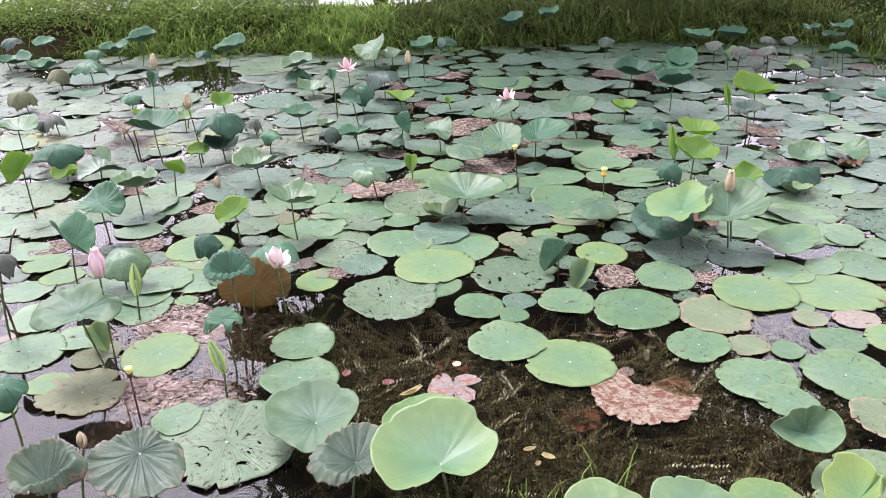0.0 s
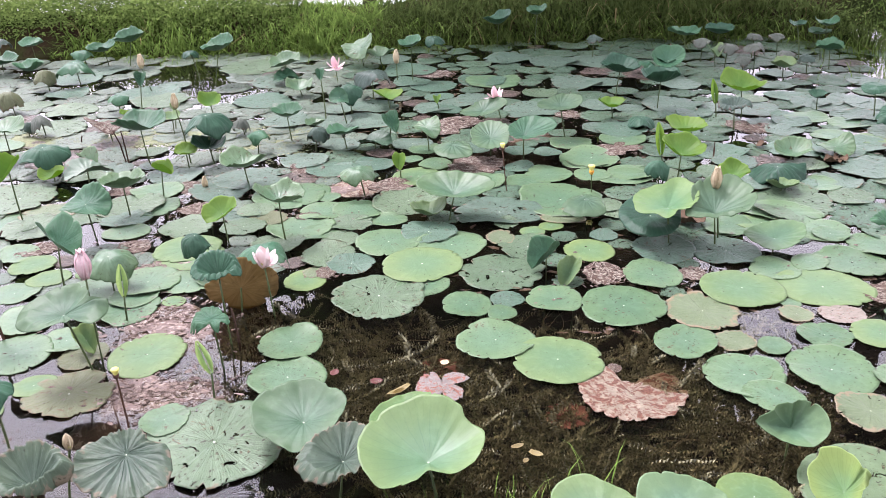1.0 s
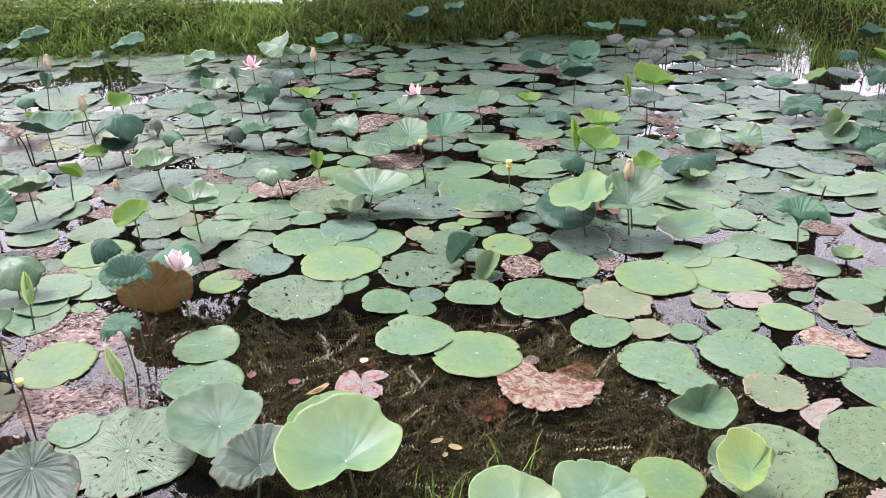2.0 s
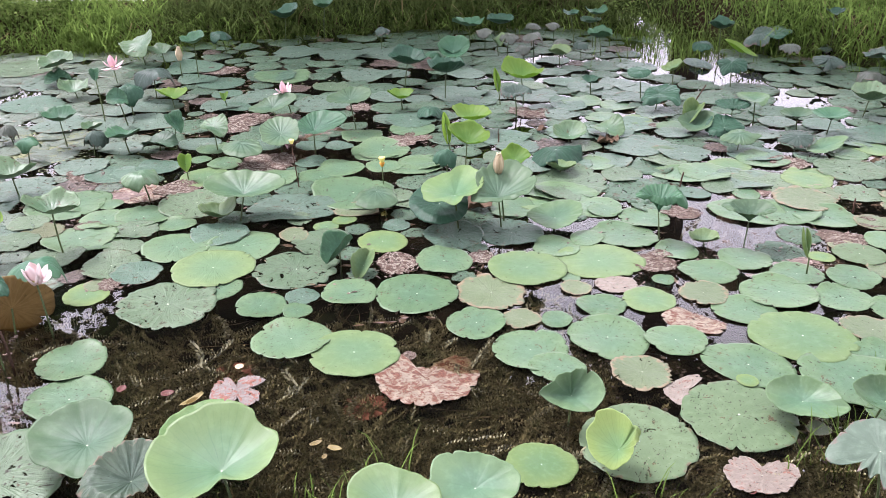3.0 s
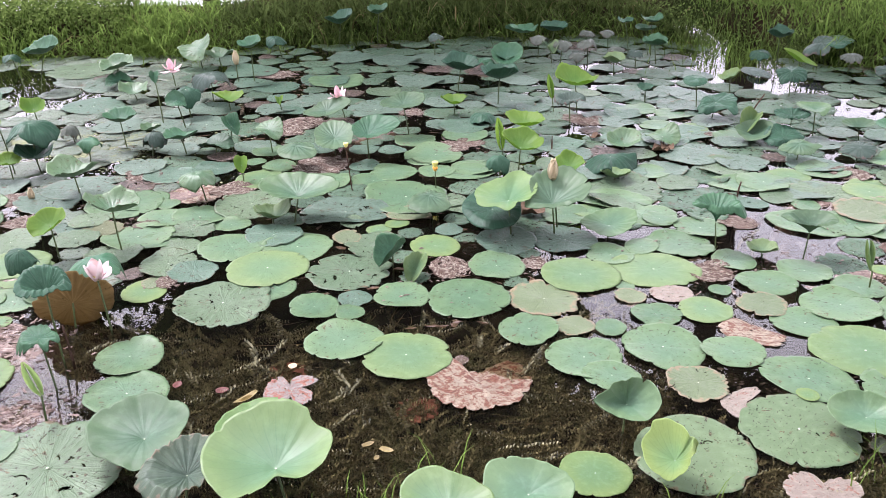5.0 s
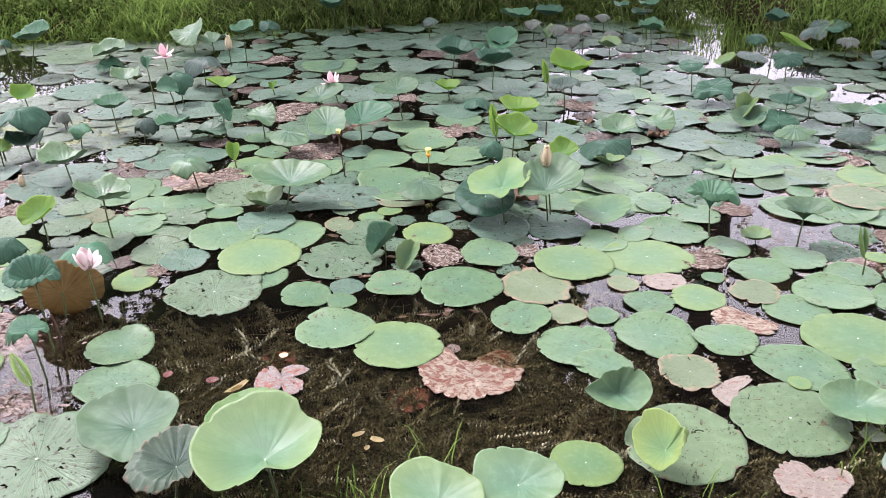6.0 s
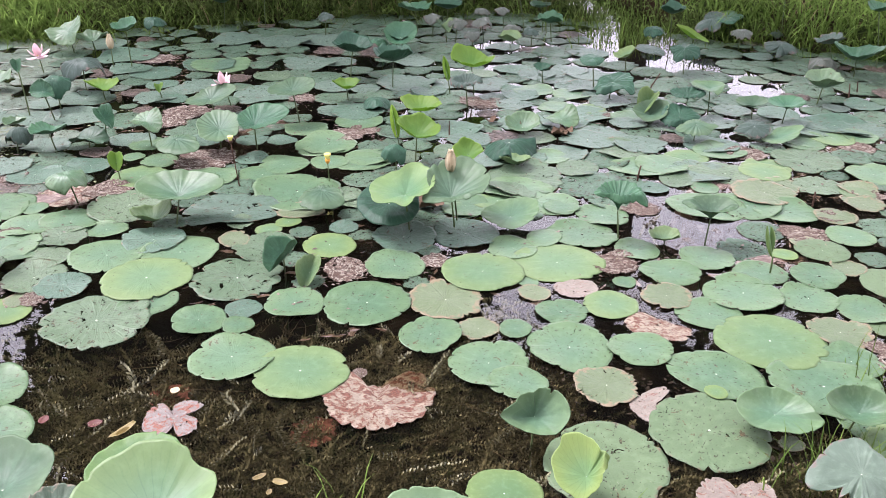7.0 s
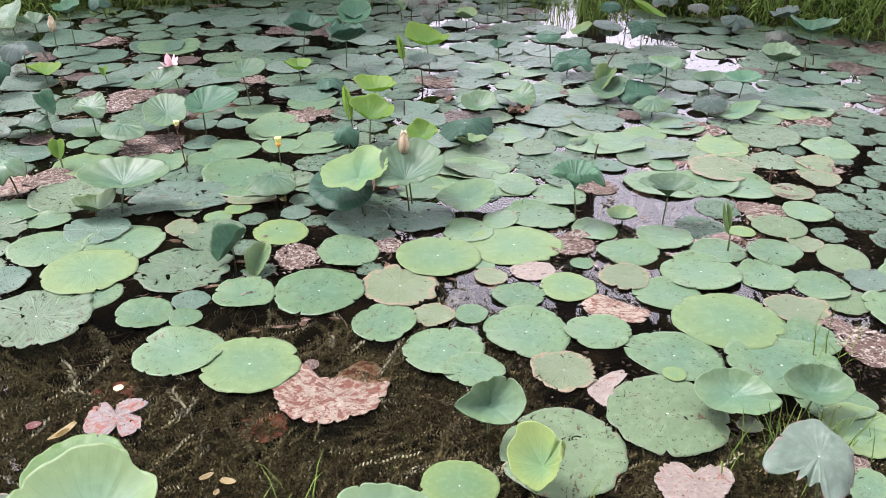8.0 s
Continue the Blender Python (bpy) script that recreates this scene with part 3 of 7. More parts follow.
pad(2.70, 3.58, 0.180, 0.152, -35, 'pale', 0)
pad(2.50, 3.45, 0.063, 0.082, -34, 'green', 1)
pad(2.43, 3.58, 0.090, 0.102, -32, 'pale', 0)
pad(2.64, 3.84, 0.129, 0.101, -33, 'light', 0)
pad(2.86, 3.87, 0.138, 0.134, -35, 'green', 0)
pad(2.95, 3.60, 0.103, 0.139, -38, 'light', 0)
pad(3.21, 3.62, 0.165, 0.201, -40, 'pale', 1)
pad(3.20, 3.23, 0.090, 0.102, -43, 'mixed', 0)
pad(3.40, 3.36, 0.143, 0.132, -44, 'green', 0)
pad(3.11, 3.11, 0.094, 0.096, -44, 'mixed', 0)
pad(2.88, 3.00, 0.097, 0.088, -42, 'mixed', 0)
pad(2.86, 3.37, 0.098, 0.109, -39, 'mixed', 0)
pad(3.40, 3.89, 0.127, 0.131, -40, 'green', 0)
pad(3.57, 3.87, 0.119, 0.139, -41, 'light', 1)
pad(3.74, 3.85, 0.096, 0.129, -43, 'green', 0)
pad(3.73, 4.04, 0.240, 0.173, -42, 'bluegreen', 0)
pad(-0.04, 3.28, 0.180, 0.161, 1, 'light', 3)
pad(0.29, 3.19, 0.193, 0.157, -5, 'pale', 0)
pad(0.09, 3.48, 0.143, 0.171, -1, 'green', 0)
pad(-0.19, 3.53, 0.152, 0.144, 3, 'green', 1)
pad(-0.34, 3.32, 0.103, 0.106, 6, 'bluegreen', 1)
pad(-0.45, 3.42, 0.124, 0.132, 8, 'pale', 0)
pad(-0.21, 3.02, 0.183, 0.196, 4, 'pale', 0)
pad(-0.52, 3.18, 0.088, 0.097, 9, 'lime', 0)
pad(-0.44, 3.24, 0.047, 0.054, 8, 'dead', 2)
pad(-0.04, 3.09, 0.119, 0.086, 1, 'green', 0)
pad(0.33, 3.83, 0.215, 0.176, -5, 'slate', 0)
pad(0.35, 3.69, 0.059, 0.073, -5, 'pale', 2)
pad(0.46, 3.59, 0.057, 0.061, -7, 'light', 0)
pad(0.31, 3.53, 0.063, 0.085, -5, 'mixed', 1)
pad(0.64, 3.96, 0.186, 0.251, -9, 'green', 1)
pad(0.42, 3.42, 0.134, 0.138, -7, 'pale', 1)
pad(0.63, 4.33, 0.126, 0.131, -8, 'green', 0)
pad(0.03, 4.57, 0.095, 0.095, -0, 'green', 0)
pad(-0.02, 4.88, 0.083, 0.085, 0, 'green', 0)
pad(-0.09, 4.66, 0.056, 0.059, 1, 'green', 0)
pad(0.24, 4.50, 0.163, 0.135, -3, 'dead', 0)
pad(-0.11, 4.03, 0.156, 0.211, 2, 'pale', 0)
pad(-0.35, 3.92, 0.111, 0.147, 5, 'green', 0)
pad(-0.52, 3.93, 0.126, 0.111, 8, 'green', 0)
pad(-0.20, 3.79, 0.094, 0.083, 3, 'green', 0)
pad(-0.46, 4.53, 0.103, 0.104, 6, 'bluegreen', 0)
pad(-0.38, 4.23, 0.137, 0.142, 5, 'rot', 0)
pad(-0.64, 4.19, 0.111, 0.150, 9, 'green', 0)
pad(-0.51, 4.11, 0.058, 0.064, 7, 'green', 1)
pad(-0.52, 3.67, 0.099, 0.083, 8, 'green', 0)
pad(-0.41, 3.58, 0.090, 0.095, 7, 'pale', 0)
pad(0.90, 4.57, 0.150, 0.184, -11, 'green', 0)
pad(0.68, 3.37, 0.110, 0.118, -11, 'lime', 0)
pad(0.70, 3.14, 0.085, 0.108, -12, 'dead', 0)
pad(0.62, 3.74, 0.111, 0.089, -9, 'mixed', 0)
pad(0.55, 3.64, 0.064, 0.046, -8, 'lime', 1)
pad(0.77, 3.52, 0.063, 0.068, -12, 'bluegreen', 0)
pad(0.99, 3.35, 0.140, 0.148, -16, 'bluegreen', 0)
pad(1.25, 3.31, 0.140, 0.153, -21, 'bluegreen', 0)
pad(1.05, 3.11, 0.059, 0.062, -18, 'dead', 0)
pad(1.34, 3.58, 0.100, 0.132, -20, 'green', 0)
pad(1.72, 3.81, 0.196, 0.243, -24, 'pale', 0)
pad(1.75, 3.44, 0.084, 0.080, -27, 'green', 1)
pad(1.02, 4.24, 0.152, 0.116, -13, 'green', 0)
pad(1.25, 4.27, 0.073, 0.098, -16, 'pale', 0)
pad(1.58, 5.37, 0.115, 0.111, -16, 'bluegreen', 0)
pad(0.82, 3.87, 0.114, 0.098, -12, 'pale', 0)
pad(0.87, 3.77, 0.062, 0.083, -13, 'pale', 1)
pad(-2.14, 4.26, 0.182, 0.246, 27, 'pale', 0)
pad(-1.90, 4.04, 0.147, 0.124, 25, 'mixed', 0)
pad(-2.04, 3.90, 0.171, 0.159, 28, 'green', 0)
pad(-1.43, 3.76, 0.116, 0.097, 21, 'green', 0)
pad(-1.48, 3.91, 0.127, 0.096, 21, 'bluegreen', 1)
pad(-1.38, 4.07, 0.124, 0.122, 19, 'green', 0)
pad(-1.43, 4.29, 0.145, 0.120, 19, 'green', 1)
pad(-0.98, 4.43, 0.195, 0.175, 13, 'slate', 0)
pad(-1.10, 4.26, 0.182, 0.131, 15, 'slate', 1)
pad(-0.72, 4.16, 0.192, 0.176, 10, 'green', 0)
pad(-0.86, 3.97, 0.078, 0.105, 12, 'pale', 1)
pad(-1.16, 3.79, 0.137, 0.118, 17, 'pale', 0)
pad(-1.05, 3.45, 0.152, 0.147, 17, 'light', 0)
pad(-1.61, 3.29, 0.092, 0.080, 26, 'light', 0)
pad(-1.18, 2.99, 0.113, 0.133, 22, 'green', 0)
pad(-1.49, 2.68, 0.133, 0.139, 29, 'green', 0)
pad(-1.01, 2.64, 0.132, 0.150, 21, 'light', 0)
pad(-1.34, 2.47, 0.078, 0.066, 29, 'light', 0)
pad(-1.20, 2.41, 0.148, 0.142, 27, 'olive', 0)
pad(-0.66, 2.12, 0.219, 0.210, 18, 'pale', 0)
pad(-0.84, 2.24, 0.079, 0.082, 21, 'green', 2)
pad(-0.49, 2.46, 0.148, 0.113, 12, 'green', 0)
pad(-0.51, 2.69, 0.112, 0.130, 11, 'green', 0)
pad(-1.24, 2.65, 0.077, 0.104, 25, 'olive', 0)
pad(-1.34, 2.76, 0.101, 0.088, 26, 'green', 0)
pad(-1.56, 2.92, 0.100, 0.123, 28, 'green', 0)
pad(-1.02, 3.04, 0.040, 0.054, 19, 'light', 0)
pad(-1.39, 3.35, 0.124, 0.090, 23, 'light', 0)
pad(-0.89, 3.23, 0.084, 0.095, 16, 'green', 0)
pad(-1.85, 3.55, 0.092, 0.118, 28, 'green', 0)
pad(-2.41, 5.55, 0.166, 0.224, 24, 'pale', 0)
pad(-2.63, 5.19, 0.111, 0.150, 27, 'green', 0)
pad(-1.76, 4.68, 0.091, 0.078, 21, 'slate', 0)
pad(-1.18, 6.06, 0.186, 0.238, 11, 'bluegreen', 0)
pad(-2.09, 6.40, 0.199, 0.269, 18, 'bluegreen', 0)
pad(-2.72, 6.48, 0.147, 0.188, 23, 'bluegreen', 0)
pad(-2.81, 6.94, 0.193, 0.212, 22, 'bluegreen', 0)
pad(0.48, 6.38, 0.200, 0.215, -4, 'green', 0)
pad(-0.14, 6.83, 0.204, 0.243, 1, 'bluegreen', 0)
pad(0.04, 6.31, 0.178, 0.168, -0, 'bluegreen', 0)
pad(2.42, 5.69, 0.165, 0.118, -23, 'bluegreen', 0)
pad(2.25, 5.21, 0.119, 0.109, -23, 'bluegreen', 0)
pad(2.55, 5.03, 0.127, 0.123, -27, 'green', 0)
pad(0.41, 6.42, 0.155, 0.210, -2, 'bluegreen', 0)
pad(0.87, 4.55, 0.150, 0.168, -9, 'green', 0)
pad(0.51, 4.23, 0.131, 0.104, -5, 'green', 0)
pad(0.02, 2.56, 0.062, 0.073, -0, 'sunk', 0)
pad(0.42, 2.26, 0.070, 0.074, -10, 'sunk', 0)
pad(0.60, 2.44, 0.025, 0.028, -14, 'dead', 0)
pad(-1.44, 2.33, 0.056, 0.075, 32, 'light', 0)
# Far-left pads: their pale tones partly stand for sky glare
pad(-2.84, 6.17, 0.138, 0.124, 25, 'pale', 0)
pad(-2.62, 7.22, 0.170, 0.159, 20, 'slate', 1)
pad(-1.94, 6.61, 0.127, 0.116, 16, 'slate', 2)
pad(-2.49, 5.97, 0.189, 0.178, 23, 'pale', 0)
pad(-1.93, 6.18, 0.222, 0.211, 17, 'pale', 1)
pad(-1.65, 4.96, 0.099, 0.086, 18, 'pale', 2)
pad(-1.80, 4.74, 0.081, 0.069, 21, 'slate', 0)
pad(-1.59, 4.70, 0.080, 0.078, 19, 'slate', 1)
pad(-1.91, 4.59, 0.147, 0.132, 23, 'pale', 2)
pad(-1.40, 4.54, 0.167, 0.149, 17, 'slate', 0)
pad(-2.71, 5.53, 0.118, 0.118, 26, 'pale', 1)
pad(-1.90, 3.85, 0.170, 0.157, 26, 'pale', 2)
pad(-1.69, 3.98, 0.122, 0.119, 23, 'pale', 0)
pad(-1.51, 4.08, 0.182, 0.169, 20, 'pale', 1)
pad(-1.73, 3.42, 0.101, 0.096, 27, 'light', 2)
pad(-1.70, 3.16, 0.107, 0.095, 28, 'green', 0)
pad(-1.36, 3.17, 0.123, 0.117, 23, 'green', 1)
pad(-1.17, 3.21, 0.133, 0.131, 20, 'green', 2)
pad(-1.01, 3.20, 0.113, 0.106, 18, 'green', 0)
pad(-1.09, 3.54, 0.151, 0.145, 17, 'light', 1)
pad(-1.19, 3.09, 0.104, 0.100, 21, 'green', 2)
pad(-0.91, 3.91, 0.096, 0.083, 13, 'slate', 0)
pad(-0.78, 3.86, 0.094, 0.091, 11, 'olive', 1)
pad(-0.88, 3.76, 0.108, 0.102, 13, 'pale', 2)
pad(-0.61, 3.74, 0.166, 0.150, 9, 'green', 0)
pad(-0.38, 3.76, 0.113, 0.097, 6, 'pale', 1)
pad(-0.01, 3.62, 0.129, 0.126, 0, 'bluegreen', 2)
pad(-0.69, 3.57, 0.123, 0.114, 11, 'pale', 0)
pad(-0.49, 3.25, 0.053, 0.051, 9, 'mixed', 1)
pad(-1.43, 7.14, 0.280, 0.276, 11, 'pale', 2)
pad(-1.16, 6.62, 0.197, 0.189, 10, 'slate', 0)
pad(-1.08, 7.35, 0.124, 0.122, 8, 'slate', 1)
pad(-0.59, 5.74, 0.117, 0.107, 6, 'slate', 2)
pad(-0.64, 5.48, 0.149, 0.145, 7, 'slate', 0)
pad(-0.40, 5.45, 0.204, 0.188, 4, 'slate', 1)
pad(-0.38, 5.79, 0.172, 0.170, 4, 'slate', 2)
pad(-0.12, 6.46, 0.147, 0.144, 1, 'bluegreen', 0)
pad(0.08, 5.99, 0.112, 0.098, -1, 'bluegreen', 1)
pad(0.04, 5.70, 0.146, 0.129, 0, 'slate', 2)
pad(-0.50, 6.43, 0.147, 0.130, 4, 'slate', 0)
pad(-0.31, 7.27, 0.183, 0.183, 2, 'slate', 1)
pad(-0.92, 5.52, 0.181, 0.167, 9, 'slate', 2)
pad(-0.54, 4.98, 0.131, 0.124, 6, 'slate', 0)
pad(-0.55, 4.54, 0.139, 0.125, 7, 'bluegreen', 1)
pad(-0.71, 4.70, 0.144, 0.134, 9, 'slate', 2)
pad(-0.30, 4.60, 0.122, 0.111, 4, 'bluegreen', 0)
pad(-0.10, 4.94, 0.129, 0.117, 1, 'slate', 1)
pad(-0.03, 4.81, 0.093, 0.087, 0, 'green', 2)
pad(-0.06, 4.38, 0.145, 0.136, 1, 'light', 0)
pad(0.79, 6.00, 0.130, 0.129, -7, 'pale', 1)
pad(0.34, 5.89, 0.149, 0.143, -3, 'slate', 2)
pad(0.68, 5.56, 0.192, 0.190, -7, 'slate', 0)
pad(0.22, 5.83, 0.133, 0.131, -2, 'slate', 1)
pad(0.12, 5.63, 0.106, 0.106, -1, 'bluegreen', 2)
pad(1.28, 6.90, 0.231, 0.221, -11, 'slate', 0)
pad(1.02, 6.95, 0.207, 0.182, -8, 'slate', 1)
pad(0.67, 7.11, 0.204, 0.200, -5, 'slate', 2)
pad(1.09, 6.26, 0.196, 0.195, -10, 'slate', 0)
pad(1.28, 6.23, 0.137, 0.136, -12, 'slate', 1)
pad(1.14, 5.63, 0.141, 0.133, -11, 'slate', 2)
pad(1.32, 5.53, 0.109, 0.105, -13, 'slate', 0)
pad(1.14, 4.89, 0.144, 0.128, -13, 'green', 1)
pad(1.17, 5.07, 0.162, 0.159, -13, 'bluegreen', 2)
pad(0.83, 4.86, 0.124, 0.117, -10, 'green', 0)
pad(1.05, 5.13, 0.117, 0.105, -12, 'slate', 1)
pad(0.67, 4.68, 0.086, 0.074, -8, 'bluegreen', 2)
pad(0.52, 4.75, 0.087, 0.085, -6, 'bluegreen', 0)
pad(0.86, 4.30, 0.101, 0.100, -11, 'green', 1)
pad(0.26, 4.81, 0.112, 0.097, -3, 'bluegreen', 2)
pad(0.49, 4.46, 0.092, 0.089, -6, 'bluegreen', 0)
pad(1.07, 4.30, 0.130, 0.119, -14, 'green', 1)
pad(0.26, 4.26, 0.141, 0.124, -4, 'green', 2)
pad(0.60, 5.18, 0.153, 0.138, -7, 'bluegreen', 0)
pad(1.61, 5.57, 0.204, 0.197, -16, 'slate', 1)
pad(1.70, 5.36, 0.119, 0.117, -18, 'bluegreen', 2)
pad(1.62, 4.62, 0.173, 0.150, -19, 'bluegreen', 0)
pad(1.65, 4.42, 0.125, 0.118, -20, 'slate', 1)
pad(2.22, 5.10, 0.126, 0.109, -24, 'bluegreen', 2)
pad(2.05, 5.12, 0.101, 0.097, -22, 'slate', 0)
pad(2.12, 4.93, 0.123, 0.111, -23, 'slate', 1)
pad(2.70, 5.16, 0.140, 0.138, -28, 'slate', 2)
pad(2.51, 5.52, 0.135, 0.135, -24, 'slate', 0)
pad(2.61, 5.37, 0.145, 0.135, -26, 'slate', 1)
pad(2.77, 5.55, 0.134, 0.134, -27, 'slate', 2)
pad(2.48, 5.97, 0.114, 0.103, -23, 'slate', 0)
pad(2.56, 6.30, 0.136, 0.118, -22, 'slate', 1)
pad(2.26, 4.54, 0.144, 0.136, -26, 'bluegreen', 2)
pad(2.25, 4.40, 0.140, 0.121, -27, 'bluegreen', 0)
pad(2.01, 4.33, 0.111, 0.098, -25, 'pale', 1)
pad(2.26, 4.22, 0.157, 0.144, -28, 'slate', 2)
pad(2.05, 4.07, 0.132, 0.125, -27, 'slate', 0)
pad(1.83, 4.09, 0.133, 0.117, -24, 'bluegreen', 1)
pad(1.59, 4.08, 0.134, 0.116, -21, 'slate', 2)
pad(1.51, 4.26, 0.109, 0.107, -20, 'pale', 0)
pad(3.11, 5.96, 0.158, 0.143, -28, 'slate', 1)
pad(2.16, 5.64, 0.109, 0.108, -21, 'pale', 2)
pad(1.88, 5.46, 0.121, 0.119, -19, 'slate', 0)
pad(1.79, 6.08, 0.150, 0.137, -16, 'slate', 1)
pad(2.46, 3.77, 0.142, 0.131, -33, 'green', 2)
pad(2.59, 3.63, 0.160, 0.149, -35, 'slate', 0)
pad(2.90, 3.54, 0.127, 0.121, -39, 'light', 1)
pad(2.73, 3.31, 0.159, 0.150, -40, 'mixed', 2)
pad(2.57, 3.21, 0.153, 0.144, -39, 'green', 0)
pad(3.15, 3.18, 0.083, 0.078, -45, 'worn', 1)
pad(3.08, 3.06, 0.090, 0.089, -45, 'mixed', 2)
pad(2.58, 2.81, 0.073, 0.068, -43, 'mixed', 0)
pad(2.26, 3.52, 0.078, 0.072, -33, 'bluegreen', 1)
pad(2.38, 5.98, 0.101, 0.097, -22, 'slate', 2)
pad(2.35, 5.19, 0.139, 0.124, -24, 'green', 0)
pad(2.62, 5.18, 0.128, 0.116, -27, 'slate', 1)
pad(2.61, 5.49, 0.095, 0.095, -25, 'slate', 2)
pad(2.46, 4.63, 0.166, 0.155, -28, 'bluegreen', 0)
pad(2.36, 4.27, 0.155, 0.146, -29, 'slate', 1)
pad(2.61, 4.41, 0.114, 0.098, -31, 'slate', 2)
pad(2.04, 4.59, 0.161, 0.148, -24, 'bluegreen', 0)
pad(2.70, 4.81, 0.137, 0.129, -29, 'slate', 1)
pad(2.50, 4.07, 0.150, 0.130, -32, 'slate', 2)
pad(2.69, 4.95, 0.110, 0.104, -29, 'slate', 0)
pad(2.08, 5.42, 0.184, 0.175, -21, 'slate', 1)
pad(2.83, 5.42, 0.150, 0.131, -28, 'slate', 2)
pad(2.87, 3.97, 0.150, 0.142, -36, 'bluegreen', 0)
pad(3.35, 3.82, 0.107, 0.099, -41, 'green', 1)
pad(3.50, 4.04, 0.156, 0.149, -41, 'slate', 2)
pad(3.82, 3.94, 0.157, 0.142, -44, 'slate', 0)
pad(3.55, 4.31, 0.130, 0.125, -39, 'bluegreen', 1)
pad(3.32, 4.44, 0.118, 0.113, -37, 'slate', 2)
pad(3.86, 4.99, 0.108, 0.093, -38, 'pale', 0)
pad(4.03, 4.99, 0.109, 0.094, -39, 'pale', 1)
pad(4.26, 5.51, 0.118, 0.113, -38, 'bluegreen', 2)
pad(4.17, 4.31, 0.120, 0.119, -44, 'bluegreen', 0)
pad(3.96, 4.31, 0.084, 0.075, -43, 'slate', 1)
pad(3.09, 4.27, 0.127, 0.118, -36, 'slate', 2)
pad(0.20, 5.36, 0.158, 0.127, -2, 'dead', 0)
pad(0.27, 4.55, 0.156, 0.125, -3, 'dead', 0)
pad(1.00, 4.69, 0.127, 0.102, -12, 'dead', 0)
pad(1.14, 4.73, 0.096, 0.077, -13, 'dead', 0)
pad(1.93, 5.04, 0.145, 0.116, -21, 'dead', 0)
pad(-0.68, 4.57, 0.108, 0.086, 8, 'dead', 0)
pad(-0.57, 4.48, 0.081, 0.065, 7, 'dead', 0)
pad(-0.59, 3.87, 0.066, 0.053, 9, 'dead', 0)
pad(-1.29, 4.35, 0.093, 0.074, 17, 'dead', 0)
pad(-1.17, 4.02, 0.092, 0.074, 16, 'dead', 0)
pad(-1.34, 3.59, 0.084, 0.068, 20, 'dead', 0)
pad(-1.19, 3.32, 0.078, 0.063, 20, 'dead', 0)
pad(-1.77, 3.60, 0.100, 0.080, 26, 'dead', 0)
pad(-1.63, 4.31, 0.086, 0.069, 21, 'dead', 0)
pad(0.04, 6.69, 0.160, 0.128, 0, 'dead', 0)
pad(0.09, 5.19, 0.120, 0.096, -1, 'dead', 0)
pad(-0.21, 4.25, 0.120, 0.096, 3, 'dead', 0)
pad(0.90, 5.43, 0.094, 0.075, -9, 'dead', 0)
pad(2.53, 4.62, 0.090, 0.072, -29, 'dead', 0)
pad(2.08, 3.33, 0.100, 0.080, -32, 'dead', 0)
pad(3.59, 3.71, 0.112, 0.089, -44, 'dead', 0)
pad(2.97, 3.79, 0.122, 0.098, -38, 'dead', 0)
pad(2.85, 3.00, 0.067, 0.053, -44, 'dead', 0)
pad(3.19, 3.15, 0.081, 0.065, -45, 'dead', 0)
pad(2.60, 2.91, 0.084, 0.068, -42, 'dead', 0)

